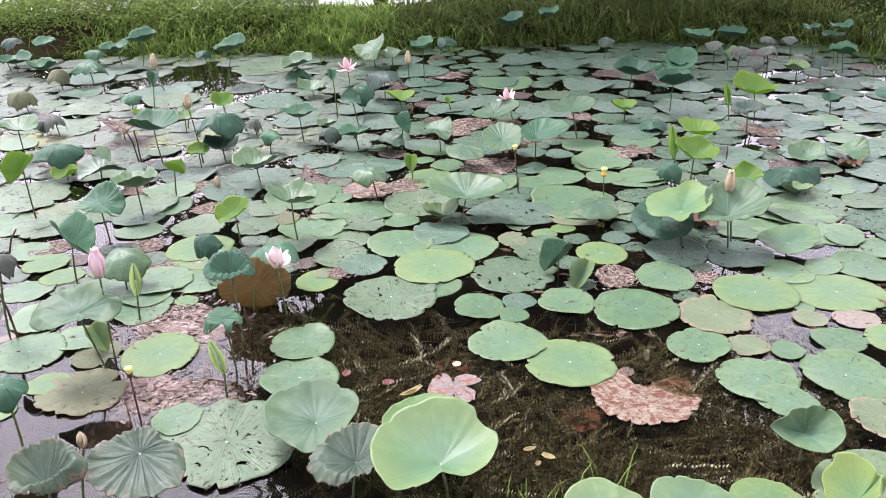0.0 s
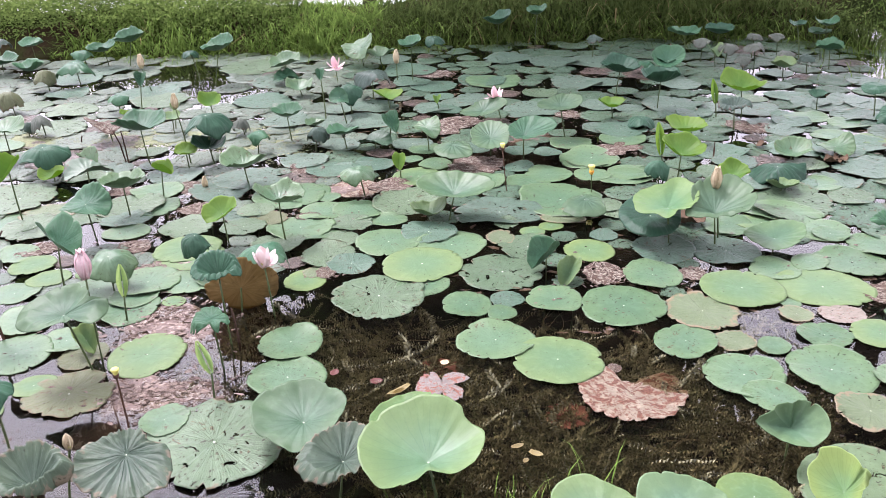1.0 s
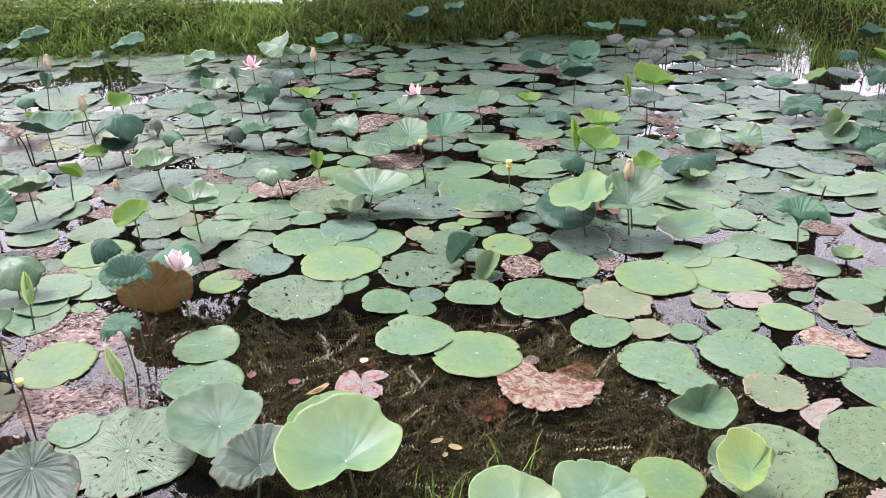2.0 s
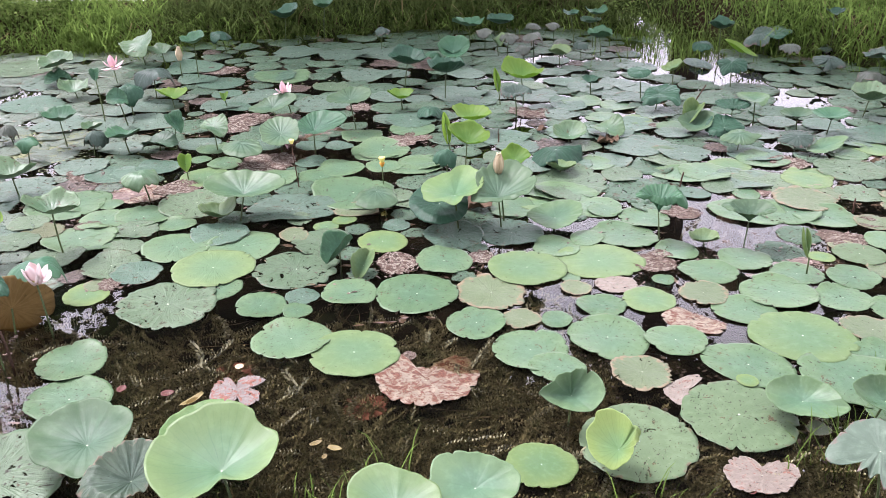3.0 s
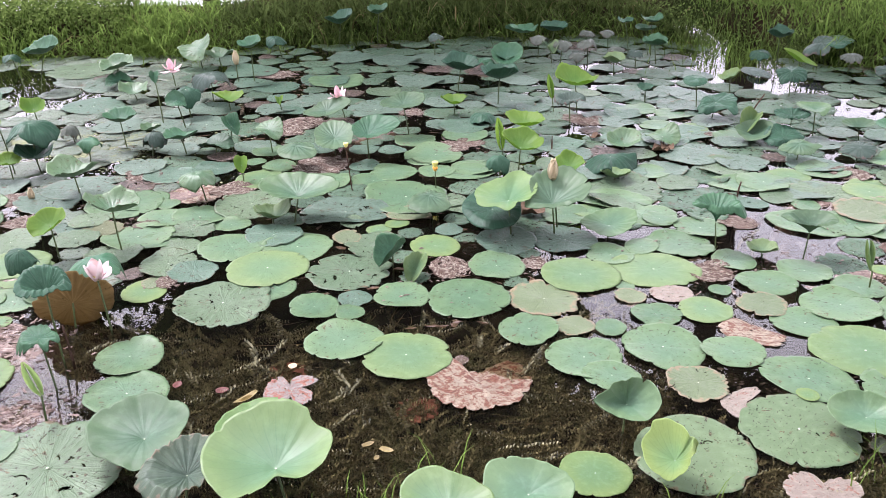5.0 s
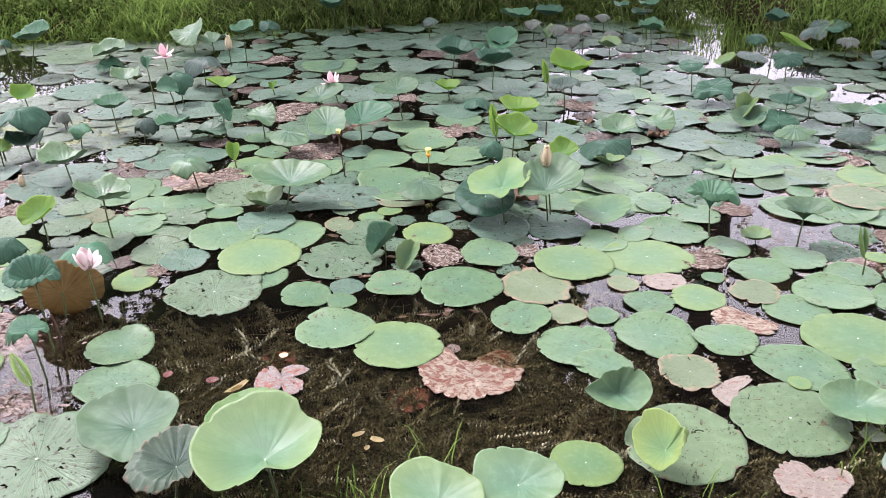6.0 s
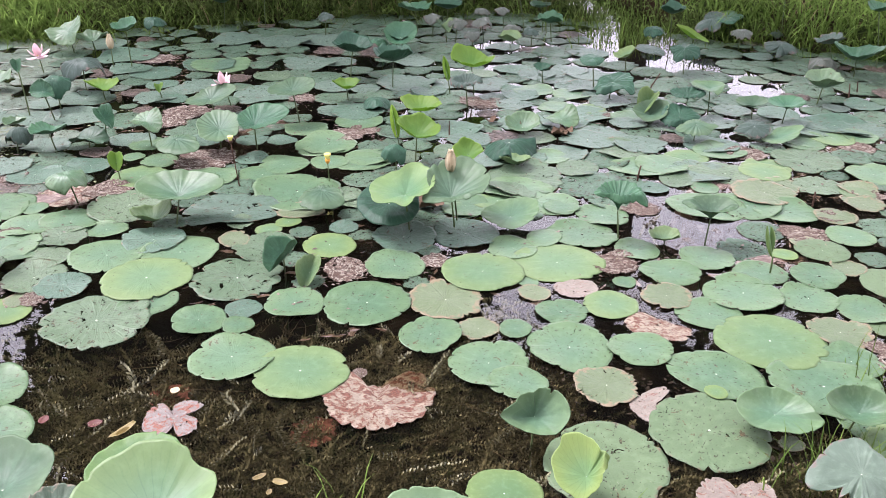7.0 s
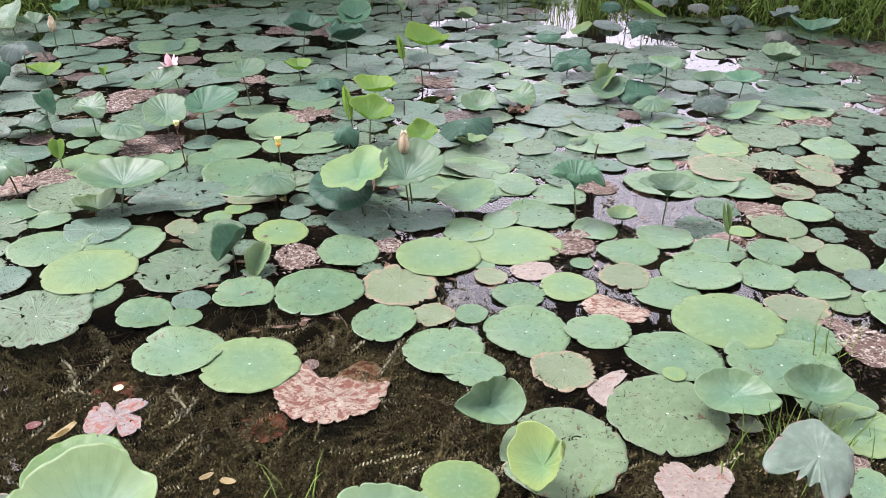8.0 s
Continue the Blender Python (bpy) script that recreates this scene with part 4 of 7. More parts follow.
# ---- standing leaves ----
def leaf_shape(kind, rng, depth=0.0):
    ph = [rng.uniform(0, 6.28) for _ in range(6)]
    wave = rng.uniform(0.7, 1.4)
    deep, skew = rng.uniform(0.34, 0.60), rng.uniform(0.02, 0.16)
    deep = depth or deep

    def ripple(r, a, amp):
        return amp * wave * r ** 3 * (math.sin(3 * a + ph[0]) + 0.7 * math.sin(5 * a + ph[1]) + 0.35 * math.sin(9 * a + ph[2]))

    def dish(r, a):
        z = deep * r ** 1.6 - 0.45 * deep + ripple(r, a, 0.06) + skew * r * r * math.cos(2 * a + ph[4]) + 0.012 * r * math.sin(20 * a + ph[5])
        s = 1 - 0.08 * r
        return s * r * math.cos(a), s * r * math.sin(a), z

    def umbrella(r, a):
        lobe = 0.55 + 0.45 * abs(math.sin(1.5 * a + ph[3])) + 0.2 * math.sin(2 * a + ph[5])
        z = -0.62 * r ** 1.8 * lobe + 0.2 + ripple(r, a, 0.10) + 0.014 * r ** 1.2 * math.sin(19 * a + ph[4]) - 0.08 * math.exp(-(r / 0.16) ** 2)
        s = 1 - 0.2 * r ** 2 * lobe
        return s * r * math.cos(a), s * r * math.sin(a), z

    def wilted(r, a):
        c = math.cos(a + ph[5])
        z = -0.95 * r ** 1.8 * (0.55 + 0.45 * c * c) + 0.35 + ripple(r, a, 0.10) + 0.022 * r * math.sin(15 * a)
        s = 1 - 0.38 * r ** 1.5 * (0.6 + 0.4 * c * c)
        return s * r * math.cos(a), s * r * math.sin(a), z

    def goblet(r, a):
        z = 0.75 * min(r, 0.72) ** 1.4 - 0.42 + 0.05 * r * math.sin(22 * a)
        over = max(0, r - 0.72)
        z += 0.12 * over - 2.6 * over ** 2
        return r * math.cos(a), r * math.sin(a), z + ripple(r, a, 0.025)

    def saddle(r, a):
        z = 0.3 * r ** 1.6 * (0.35 + math.sin(2 * a + ph[0])) - 0.04 + ripple(r, a, 0.05) + 0.015 * r * math.sin(20 * a)
        return r * math.cos(a), 0.95 * r * math.sin(a), z

    def fold(r, a):
        x, y = r * math.cos(a), r * math.sin(a)
        z = 0.95 * abs(x) ** 1.25 - 0.38 + 0.12 * y * y + ripple(r, a, 0.05)
        return 0.62 * x, y, z

    def back(r, a):
        z = 0.16 * r ** 2 + ripple(r, a, 0.03) + 0.012 * r * math.sin(21 * a)
        return r * math.cos(a), r * math.sin(a) * 0.9, z

    shapes = {"dish": dish, "umbrella": umbrella, "wilted": wilted, "goblet": goblet, "saddle": saddle, "fold": fold, "back": back}
    crush = {"umbrella": 0.13, "wilted": 0.2, "saddle": 0.1, "fold": 0.08, "back": 0.03}.get(kind, 0.0 if depth else 0.045)

    def crumpled_shape(r, a):
        x, y, z = shapes[kind](r, a)
        p = Vector((1.7 * r * math.cos(a), 1.7 * r * math.sin(a), ph[0] * 3))
        return x + 0.4 * crush * r * noise.noise(p + Vector((9, 0, 0))), y + 0.4 * crush * r * noise.noise(p + Vector((0, 9, 0))), z + crush * r * (noise.noise(p) + 0.5 * noise.noise(p * 2.3))
    return crumpled_shape


LOOKS = {"dead": "dead tan", "silk": "smooth blue-green", "aged": "fading grey-green", "young": "glossy young yellow-green", "sage": "soft blue-green", "green": "green", "light": "light green", "lime": "pale yellow-green", "bright": "bright young yellow-green", "fresh": "fresh pale green", "lit": "bright backlit yellow-green", "teal": "blue-green",
         "darkteal": "dark blue-green", "darkgreen": "deep green", "slate": "dull slate-green", "grey": "withered grey-green", "silver": "silvery pale green", "greyteal": "ageing grey-green with tan rim",
         "brown": "withered golden-brown", "olive": "olive-yellow"}
FORMS = {"shell": "scallop-shaped lotus leaf with folded lip", "fluted": "fluted lotus leaf with curled-back rim", "wing": "broad lotus leaf with one side drooping",
         "drape": "limp lotus leaf draped over its stem", "crimped": "wrinkled lotus leaf with crimped rim", "dish": "shallow bowl-shaped lotus leaf", "cupped": "young cupped lotus leaf",
         "umbrella": "drooping umbrella-like lotus leaf", "wilted": "wilted, hanging lotus leaf", "goblet": "funnel-shaped ribbed lotus leaf",
         "saddle": "wavy, half-curled lotus leaf", "fold": "half-folded lotus leaf", "back": "lotus leaf turned on edge, underside showing"}
LEAF_RINGS = (0.1, 0.22, 0.36, 0.5, 0.63, 0.74, 0.84, 0.92, 1.0)


def bent(a, b, rng, bow, n=9):
    side = Vector((rng.uniform(-1, 1), rng.uniform(-1, 1), 0)) * bow
    return [a.lerp(b, i / (n - 1)) + side * math.sin(math.pi * i / (n - 1)) for i in range(n)]


def stalk(root, foot, top, rng, mat=None, radius=0.0042):
    base = Vector((foot[0], foot[1], -0.30)) - root.location
    end = Vector(top) - root.location
    pts = bent(base, end, rng, min(0.03, 0.1 * (end - base).length))
    v, f = tube(pts, [radius * (1.15 - 0.35 * i / (len(pts) - 1)) for i in range(len(pts))])
    return part("stem", mesh_from("stem", v, f, mat or STEM), root)


def rolled_leaf(fx, fy, cx, cy, cz, half, seed, tone, lean):
    rng = random.Random(seed)
    root = new("rolled_lotus_leaf")
    root.location = (fx, fy, 0)
    lean += rng.uniform(-0.06, 0.06)
    for side in (-1, 1):
        verts, faces, rows, turns = [], [], 15, 14
        for i in range(rows):
            s = i / (rows - 1)
            w = half * 0.17 * math.sin(math.pi * (0.04 + 0.92 * s)) ** 0.7
            for j in range(turns):
                q = 5.6 * j / (turns - 1)
                rr = w * (0.45 + 0.55 * j / (turns - 1))
                verts.append((side * w * 0.95 + side * rr * math.cos(q), rr * math.sin(q), (2 * s - 1) * half))
        for i in range(rows - 1):
            for j in range(turns - 1):
                faces.append((i * turns + j, i * turns + j + 1, (i + 1) * turns + j + 1, (i + 1) * turns + j))
        uvs = [(0.5 + 0.02 * (k % turns), 0.2 + 0.6 * (k // turns) / rows) for k in range(len(verts))]
        ob = part("scroll", mesh_from("scroll", verts, faces, MATS[tone], uvs), root)
        ob.matrix_basis = Matrix.Translation((cx - fx, cy - fy, cz)) @ Euler((rng.uniform(-0.1, 0.1), lean, 0.3)).to_matrix().to_4x4()
    stalk(root, (fx, fy), (cx - lean * half, cy, cz - 0.9 * half), rng)
    return tagged(root, LOOKS[tone] + " rolled young lotus leaf on an upright stem", "lotus leaf", "standing lotus leaves")


def leaf(kind, tone, fx, fy, cx, cy, cz, radius, nx, ny, seed, depth=0.0):
    """One leaf on its stem: foot in the water, middle of the blade, radius, and the level part of its normal."""
    if kind == "rolled":
        return rolled_leaf(fx, fy, cx, cy, cz, radius, seed, tone, nx)
    rng = random.Random(seed * 17 + 3)
    shape = leaf_shape(kind, rng, depth)
    worn = tone in ("aged", "grey", "greyteal", "brown", "slate", "olive")
    v, f, uv = disc_sheet(shape, LEAF_RINGS, 90, 0.010, rim(rng, 0.026, 5 if worn else 1, 0.16 if worn else 0.06, 0.04, 6 if worn else 2))
    root = new("lotus_leaf")
    root.location = (fx, fy, 0)
    if kind in ("umbrella", "wilted", "dish"):
        tip = 0.75 if kind == "dish" else 0.4
        nx, ny = tip * nx, tip * ny
    nor = Vector((nx, ny, math.sqrt(max(0.02, 1 - nx * nx - ny * ny))))
    if kind == "back":
        nor = Vector((-0.05, 0.97, 0.22))
    turn = nor.to_track_quat("Z", "Y").to_matrix().to_4x4()
    spin = pose(0, 0, 0, 0, 0, rng.uniform(0, 360) if kind not in ("fold", "back") else rng.uniform(-25, 25))
    blade = part("blade", mesh_from("blade", v, f, MATS[tone], uv), root)
    blade.matrix_basis = Matrix.Translation((cx - fx, cy - fy, cz)) @ turn @ spin @ Matrix.Scale(radius, 4)
    hub = Matrix.Translation((cx, cy, cz)) @ turn @ spin @ Vector(tuple(radius * c for c in shape(0.0, 0.0)))
    if kind != "back":
        part("hub", HUB, blade).matrix_basis = Matrix.Translation(shape(0.0, 0.0))
    stalk(root, (fx, fy), hub, rng)
    return tagged(root, LOOKS[tone] + " " + FORMS[kind] + ("" if len(LOOKS[tone] + FORMS[kind]) > 44 else " on a thin stem"), "lotus leaf", "standing lotus leaves")


def around(keys):
    """Rim of a leaf from its keys (angle, radius, rise, droop in degrees and millimetres), smooth all the way round."""
    ks = [tuple(k) + (0,) * (4 - len(k)) for k in keys]
    n = len(ks)

    def at(a):
        d = math.degrees(a) % 360
        i = max((j for j in range(n) if ks[j][0] <= d), default=n - 1)
        p = [ks[(i + o) % n] for o in (-1, 0, 1, 2)]
        span = (p[2][0] - p[1][0]) % 360 or 360
        t = ((d - p[1][0]) % 360) / span
        out = []
        for c in (1, 2, 3):
            v0, v1, v2, v3 = (k[c] for k in p)
            m1, m2 = 0.35 * (v2 - v0), 0.35 * (v3 - v1)
            out.append(((2 * t ** 3 - 3 * t * t + 1) * v1 + (t ** 3 - 2 * t * t + t) * m1 + (3 * t * t - 2 * t ** 3) * v2 + (t ** 3 - t * t) * m2) / 1000)
        return out
    return at


def shaped_leaf(kind, tone, fx, fy, hx, hy, hz, keys, seed, power=1.5, ribs=0.01, crush=0.02, worn=0):
    """A leaf with a rim of its own shape: foot of the stem, hub of the blade, rim keys, and how it is ribbed and crumpled."""
    rng = random.Random(seed * 13 + 1)
    at = around(keys)
    size = sum(k[1] for k in keys) / len(keys) / 1000
    ph = rng.uniform(0, 40)
    nick = rim(rng, 0.010, 3 if worn else 0, 0.08, 0.0, 5 if worn else 2)

    def shape(r, a):
        R, h, d = at(a)
        lip = max(0.0, r - 0.74) / 0.26
        z = h * min(1.0, r / (0.74 if d > 0.003 else 1.0)) ** power - d * lip ** 1.4
        fold = size * ribs * r ** 0.8 * (1 - 0.4 * r) * (math.sin(20 * a + 1.5 * math.sin(3 * a + ph)) + 0.5 * math.sin(41 * a + ph))
        p = Vector((r * math.cos(a) * 1.6, r * math.sin(a) * 1.6, ph))
        z += fold + size * crush * r * (noise.noise(p) + 0.6 * noise.noise(p * 2.4)) + size * 0.012 * r ** 4 * math.sin(13 * a + ph)
        z -= 0.05 * size * math.exp(-(r / 0.12) ** 2)
        return R * r * math.cos(a), R * r * math.sin(a), z
    v, f, uv = disc_sheet(shape, SHAPED_RINGS, 120, 0.0013, nick)
    root = new("lotus_leaf")
    root.location = (fx, fy, 0)
    blade = part("blade", mesh_from("blade", v, f, MATS[tone], uv), root)
    blade.location = (hx - fx, hy - fy, hz)
    part("hub", HUB, blade).matrix_basis = Matrix.Translation(shape(0.0, 0.0)) @ Matrix.Scale(size * 0.9, 4)
    stalk(root, (fx, fy), Vector((hx, hy, hz)) + Vector(shape(0.0, 0.0)) - Vector((0, 0, 0.002)), rng, None, 0.0036 + 0.004 * size)
    return tagged(root, LOOKS[tone] + " " + FORMS[kind] + ("" if len(LOOKS[tone] + FORMS[kind]) > 44 else " on a thin stem"), "lotus leaf", "standing lotus leaves")


SHAPED_RINGS = (0.06, 0.13, 0.21, 0.3, 0.4, 0.5, 0.6, 0.68, 0.74, 0.8, 0.86, 0.91, 0.96, 1.0)


def torn_pad(tone, x, y, z, keys, seed):
    """A dead leaf lying on the water, torn to a shape of its own; parts of its rim may dip below the surface."""
    rng = random.Random(seed + 40)
    at = around(keys)
    ph = rng.uniform(0, 40)
    size = sum(k[1] for k in keys) / len(keys) / 1000
    fray = rim(rng, 0.012, 0, 0.0, 0.0, 14)

    def shape(r, a):
        R, h, _ = at(a)
        p = Vector((r * math.cos(a) * 2.2, r * math.sin(a) * 2.2, ph))
        wrinkle = 0.0022 * noise.noise(p * 1.4) + 0.0014 * noise.noise(p * 4.0)
        R *= 1 + 0.05 * r * noise.noise(Vector((math.cos(a) * 6, math.sin(a) * 6, ph)))
        return R * r * math.cos(a), R * r * math.sin(a), h * r ** 2 + wrinkle
    v, f, uv = disc_sheet(shape, SHAPED_RINGS, 120, 0.0015, fray)
    ob = new("lotus_pad", mesh_from("lotus_pad", v, f, MATS[tone], uv))
    ob.location = (x, y, z)
    PLACED.append((x, y, size))
    return tagged(ob, PAD_NAMES[tone], "lotus pad", "floating lotus pads")


torn_pad('rot', 0.622, 2.281, 0.004, ((24, 197, -18), (46, 225, -24), (57, 149, -14), (71, 82, -5), (102, 94, -4), (102, 147, 1), (107, 190, 2), (126, 192, 3), (157, 172, 4), (181, 159, 4), (210, 152, 4), (241, 147, 4), (276, 140, 4), (311, 157, 4), (344, 166, 3)), 1)
torn_pad('bleached', 0.028, 2.371, 0.004, ((15, 39, -2), (18, 74, 0), (24, 99, 2), (53, 90, 3), (79, 80, 2), (97, 41, -1), (106, 85, 2), (130, 96, 2), (170, 86, 2), (194, 92, 2), (218, 88, 2), (248, 70, 2), (268, 33, -2), (276, 89, 2), (299, 97, 3), (325, 82, 2)), 2)
torn_pad('blanched', 1.413, 1.598, 0.004, ((6, 112, 3), (24, 95, 3), (56, 42, 0), (89, 79, 3), (115, 93, 3), (144, 100, 3), (173, 103, 3), (199, 105, 3), (235, 79, 3), (308, 80, 2), (344, 103, 3)), 3)
torn_pad('blanched', 1.388, 2.020, 0.004, ((2, 33, 1), (17, 82, 3), (26, 124, 3), (70, 58, 3), (131, 50, 2), (206, 59, 2), (251, 87, 2), (293, 40, 2)), 4)
torn_pad('rot', 1.642, 2.395, 0.004, ((1, 67, 3), (68, 70, 2), (91, 114, 3), (144, 115, 2), (169, 90, -3), (219, 54, 2), (269, 78, 2), (301, 106, 2), (338, 114, 3)), 5)
torn_pad('blanched', 1.496, 2.736, 0.004, ((15, 82, 3), (94, 65, 3), (148, 88, 2), (194, 81, 2), (253, 69, 2), (325, 77, 2)), 6)
shaped_leaf('shell', 'young', -0.017, 1.807, -0.017, 1.807, 0.155, ((18, 156, 53), (35, 141, 56), (44, 142, 60), (54, 155, 82), (85, 156, 98), (116, 163, 82), (149, 178, 62), (172, 183, 56), (191, 179, 48), (210, 174, 28), (224, 170, 18), (236, 141, 14), (249, 110, 22), (273, 83, 38), (299, 108, 33), (320, 125, 38), (356, 145, 50)), 1, 1.50, 0.003, 0.012, 0)
shaped_leaf('dish', 'sage', -0.383, 2.098, -0.383, 2.098, 0.085, ((6, 125, 38), (25, 136, 46), (44, 129, 50), (56, 121, 46), (63, 127, 52), (87, 147, 54), (117, 143, 48), (155, 167, 35), (180, 152, 25), (205, 144, 12), (221, 125, 6), (239, 122, 0), (265, 139, 0), (282, 139, 2), (307, 122, 10), (340, 116, 28)), 2, 1.50, 0.008, 0.050, 0)
shaped_leaf('fluted', 'aged', -0.245, 1.865, -0.245, 1.865, 0.120, ((34, 82, 45), (64, 104, 50), (107, 95, 52), (150, 96, 45), (170, 114, 34, 8), (186, 133, 22, 20), (204, 121, 22, 26), (225, 118, 20, 26), (258, 94, 16, 14), (272, 77, 14), (302, 78, 14), (323, 72, 22), (350, 71, 34)), 3, 1.35, 0.050, 0.040, 1)
shaped_leaf('crimped', 'aged', -0.805, 1.847, -0.805, 1.847, 0.185, ((3, 114, 0, 12), (28, 97, 6, 8), (37, 69, 10), (91, 84, 14), (122, 78, 16), (152, 99, 12), (171, 124, 8), (214, 140, -12), (251, 137, -36), (290, 142, -45), (307, 153, -40), (321, 161, -30, 10), (331, 145, -18, 14)), 4, 1.00, 0.050, 0.130, 1)
shaped_leaf('fluted', 'aged', -1.012, 1.749, -1.012, 1.749, 0.170, ((8, 109, 70, 22), (30, 85, 74, 6), (74, 81, 76), (94, 86, 78), (123, 87, 74), (153, 94, 64), (162, 99, 60), (208, 80, 52), (244, 88, 44, 10), (268, 68, 42, 26), (312, 64, 44, 36), (346, 72, 52, 40), (359, 104, 62, 34)), 5, 1.40, 0.048, 0.070, 1)
shaped_leaf('wing', 'sage', -1.148, 2.582, -1.216, 2.535, 0.235, ((1, 151, 40, 14), (6, 147, 46, 4), (25, 90, 48), (68, 116, 52), (105, 121, 48), (132, 120, 36), (166, 133, 22), (198, 151, 8, 16), (219, 132, 4, 18), (255, 113, 6, 8), (276, 91, 10), (311, 80, 14), (320, 150, 18), (334, 160, 24, 10)), 6, 1.30, 0.011, 0.080, 0)
shaped_leaf('goblet', 'darkteal', -0.706, 2.709, -0.739, 2.722, 0.255, ((22, 71, 72, 16), (65, 68, 74, 6), (102, 91, 74, 6), (132, 91, 74, 8), (165, 84, 72, 16), (216, 98, 46, 12), (239, 90, 46, 12), (269, 81, 46, 14), (315, 71, 46, 8), (340, 91, 44, 26)), 10, 1.00, 0.051, 0.020, 0)
shaped_leaf('drape', 'teal', -0.691, 2.439, -0.739, 2.552, 0.185, ((40, 43, 16), (101, 56, 18), (138, 63, 16), (170, 69, 8, 16), (205, 74, 2, 46), (240, 48, 2, 14), (270, 30, 4, 4), (301, 63, 0, 20), (317, 53, 8), (347, 73, 2, 22), (355, 63, 10, 14)), 14, 1.00, 0.030, 0.060, 1)
shaped_leaf('cupped', 'silk', 0.992, 1.960, 0.992, 1.960, 0.100, ((13, 40, 78), (103, 9, 74), (184, 59, 62), (187, 112, 40), (197, 101, 24), (217, 80, 6), (250, 80, 0), (281, 100, 8), (295, 106, 24), (315, 102, 42), (332, 84, 62), (348, 68, 72)), 102, 1.50, 0.002, 0.020, 0)
shaped_leaf('cupped', 'bright', 1.034, 1.716, 1.034, 1.716, 0.080, ((4, 63, 66, 20), (18, 41, 66), (63, 64, 72), (88, 85, 74), (105, 98, 66), (121, 87, 50), (150, 93, 34), (168, 90, 28), (192, 93, 16), (216, 92, 8), (236, 95, 4), (256, 72, 10), (275, 64, 24), (292, 51, 44), (346, 53, 62, 24)), 103, 1.60, 0.002, 0.010, 0)
shaped_leaf('dish', 'silk', 1.687, 1.824, 1.687, 1.824, 0.050, ((42, 63, 48), (118, 78, 46), (149, 108, 38), (175, 120, 32), (202, 128, 26), (236, 112, 20), (287, 117, 14), (320, 131, 14), (324, 106, 30), (357, 84, 42)), 104, 1.90, 0.006, 0.040, 0)
shaped_leaf('dish', 'silk', 1.904, 1.737, 1.904, 1.737, 0.070, ((17, 61, 56), (91, 54, 58), (136, 80, 54), (156, 102, 48), (178, 105, 40), (205, 102, 32), (238, 96, 26), (271, 87, 28), (310, 92, 38), (338, 82, 48)), 105, 2.00, 0.006, 0.030, 0)
shaped_leaf('drape', 'silver', 1.594, 1.410, 1.594, 1.410, 0.200, ((28, 89, 18, 4), (62, 103, 26), (119, 92, 18), (142, 103, 14), (176, 145, 2, 10), (183, 132, -8, 6), (196, 69, -10), (200, 99, -22), (210, 75, -12), (218, 83, -34), (231, 87, -2), (237, 119, -28), (283, 89, -30, 26), (337, 85, -8, 24), (359, 98, 4, 16)), 106, 1.70, 0.008, 0.060, 1)
shaped_leaf('dish', 'fresh', 1.060, 3.453, 1.009, 3.386, 0.185, ((5, 133, 46), (47, 187, 54), (60, 218, 60), (87, 143, 50), (140, 144, 36), (163, 145, 30), (188, 152, 26), (214, 175, 18), (231, 147, 22), (255, 168, 18), (265, 148, 24), (275, 118, 34), (291, 120, 32), (328, 115, 40)), 66, 1.40, 0.004, 0.020, 0)
shaped_leaf('dish', 'sage', 1.246, 3.446, 1.196, 3.344, 0.170, ((6, 167, 84), (50, 194, 104), (77, 160, 100), (114, 128, 86), (177, 95, 56), (208, 164, 34, 6), (226, 136, 30, 10), (267, 106, 28, 8), (309, 138, 42, 6), (330, 157, 66)), 67, 1.25, 0.015, 0.070, 1)
shaped_leaf('wing', 'darkteal', 0.969, 3.508, 0.969, 3.508, 0.100, ((36, 135, 40), (89, 147, 44), (135, 130, 30), (204, 147, 6, 14), (211, 151, 2, 20), (240, 173, -4, 22), (266, 183, -4, 22), (295, 166, 0, 18), (338, 131, 20)), 68, 1.20, 0.006, 0.030, 0)
shaped_leaf('dish', 'silk', 1.459, 3.329, 1.459, 3.329, 0.050, ((25, 152, 36), (74, 124, 26), (118, 112, 18), (158, 126, 8), (211, 108, 0), (252, 132, 0), (293, 117, 14), (327, 119, 28), (359, 129, 34)), 69, 1.40, 0.006, 0.020, 0)
shaped_leaf('dish', 'silk', 0.601, 1.633, 0.601, 1.633, 0.110, ((9, 111, 26), (34, 89, 38), (85, 84, 46), (109, 103, 45), (134, 122, 38), (159, 115, 20), (181, 121, 10), (206, 112, 2), (246, 98, -2), (300, 95, 0), (333, 107, 5), (355, 117, 16)), 108, 1.50, 0.004, 0.020, 0)
shaped_leaf('dish', 'young', 0.391, 1.600, 0.391, 1.600, 0.120, ((11, 114, 22), (33, 99, 30), (74, 93, 42), (91, 113, 46), (112, 128, 44), (126, 130, 38), (139, 133, 30), (171, 117, 16), (207, 119, 2), (258, 108, -4), (316, 112, 0), (350, 114, 12)), 107, 1.50, 0.003, 0.015, 0)
shaped_leaf('dish', 'fresh', -0.06, 2.07, -0.06, 2.07, 0.075, ((0, 118, 28), (60, 124, 34), (120, 120, 32), (180, 128, 26), (240, 115, 18), (300, 118, 20)), 109, 1.6, 0.004, 0.03, 0)
shaped_leaf('goblet', 'teal', 1.846, 3.085, 1.844, 3.100, 0.125, ((6, 96, 92, 6), (35, 102, 95), (78, 90, 95), (145, 82, 95), (191, 125, 95, 6), (192, 100, 92, 14), (203, 65, 92, 26), (252, 70, 92, 34), (298, 82, 92, 30), (313, 120, 92, 46)), 100, 0.60, 0.044, 0.010, 0)
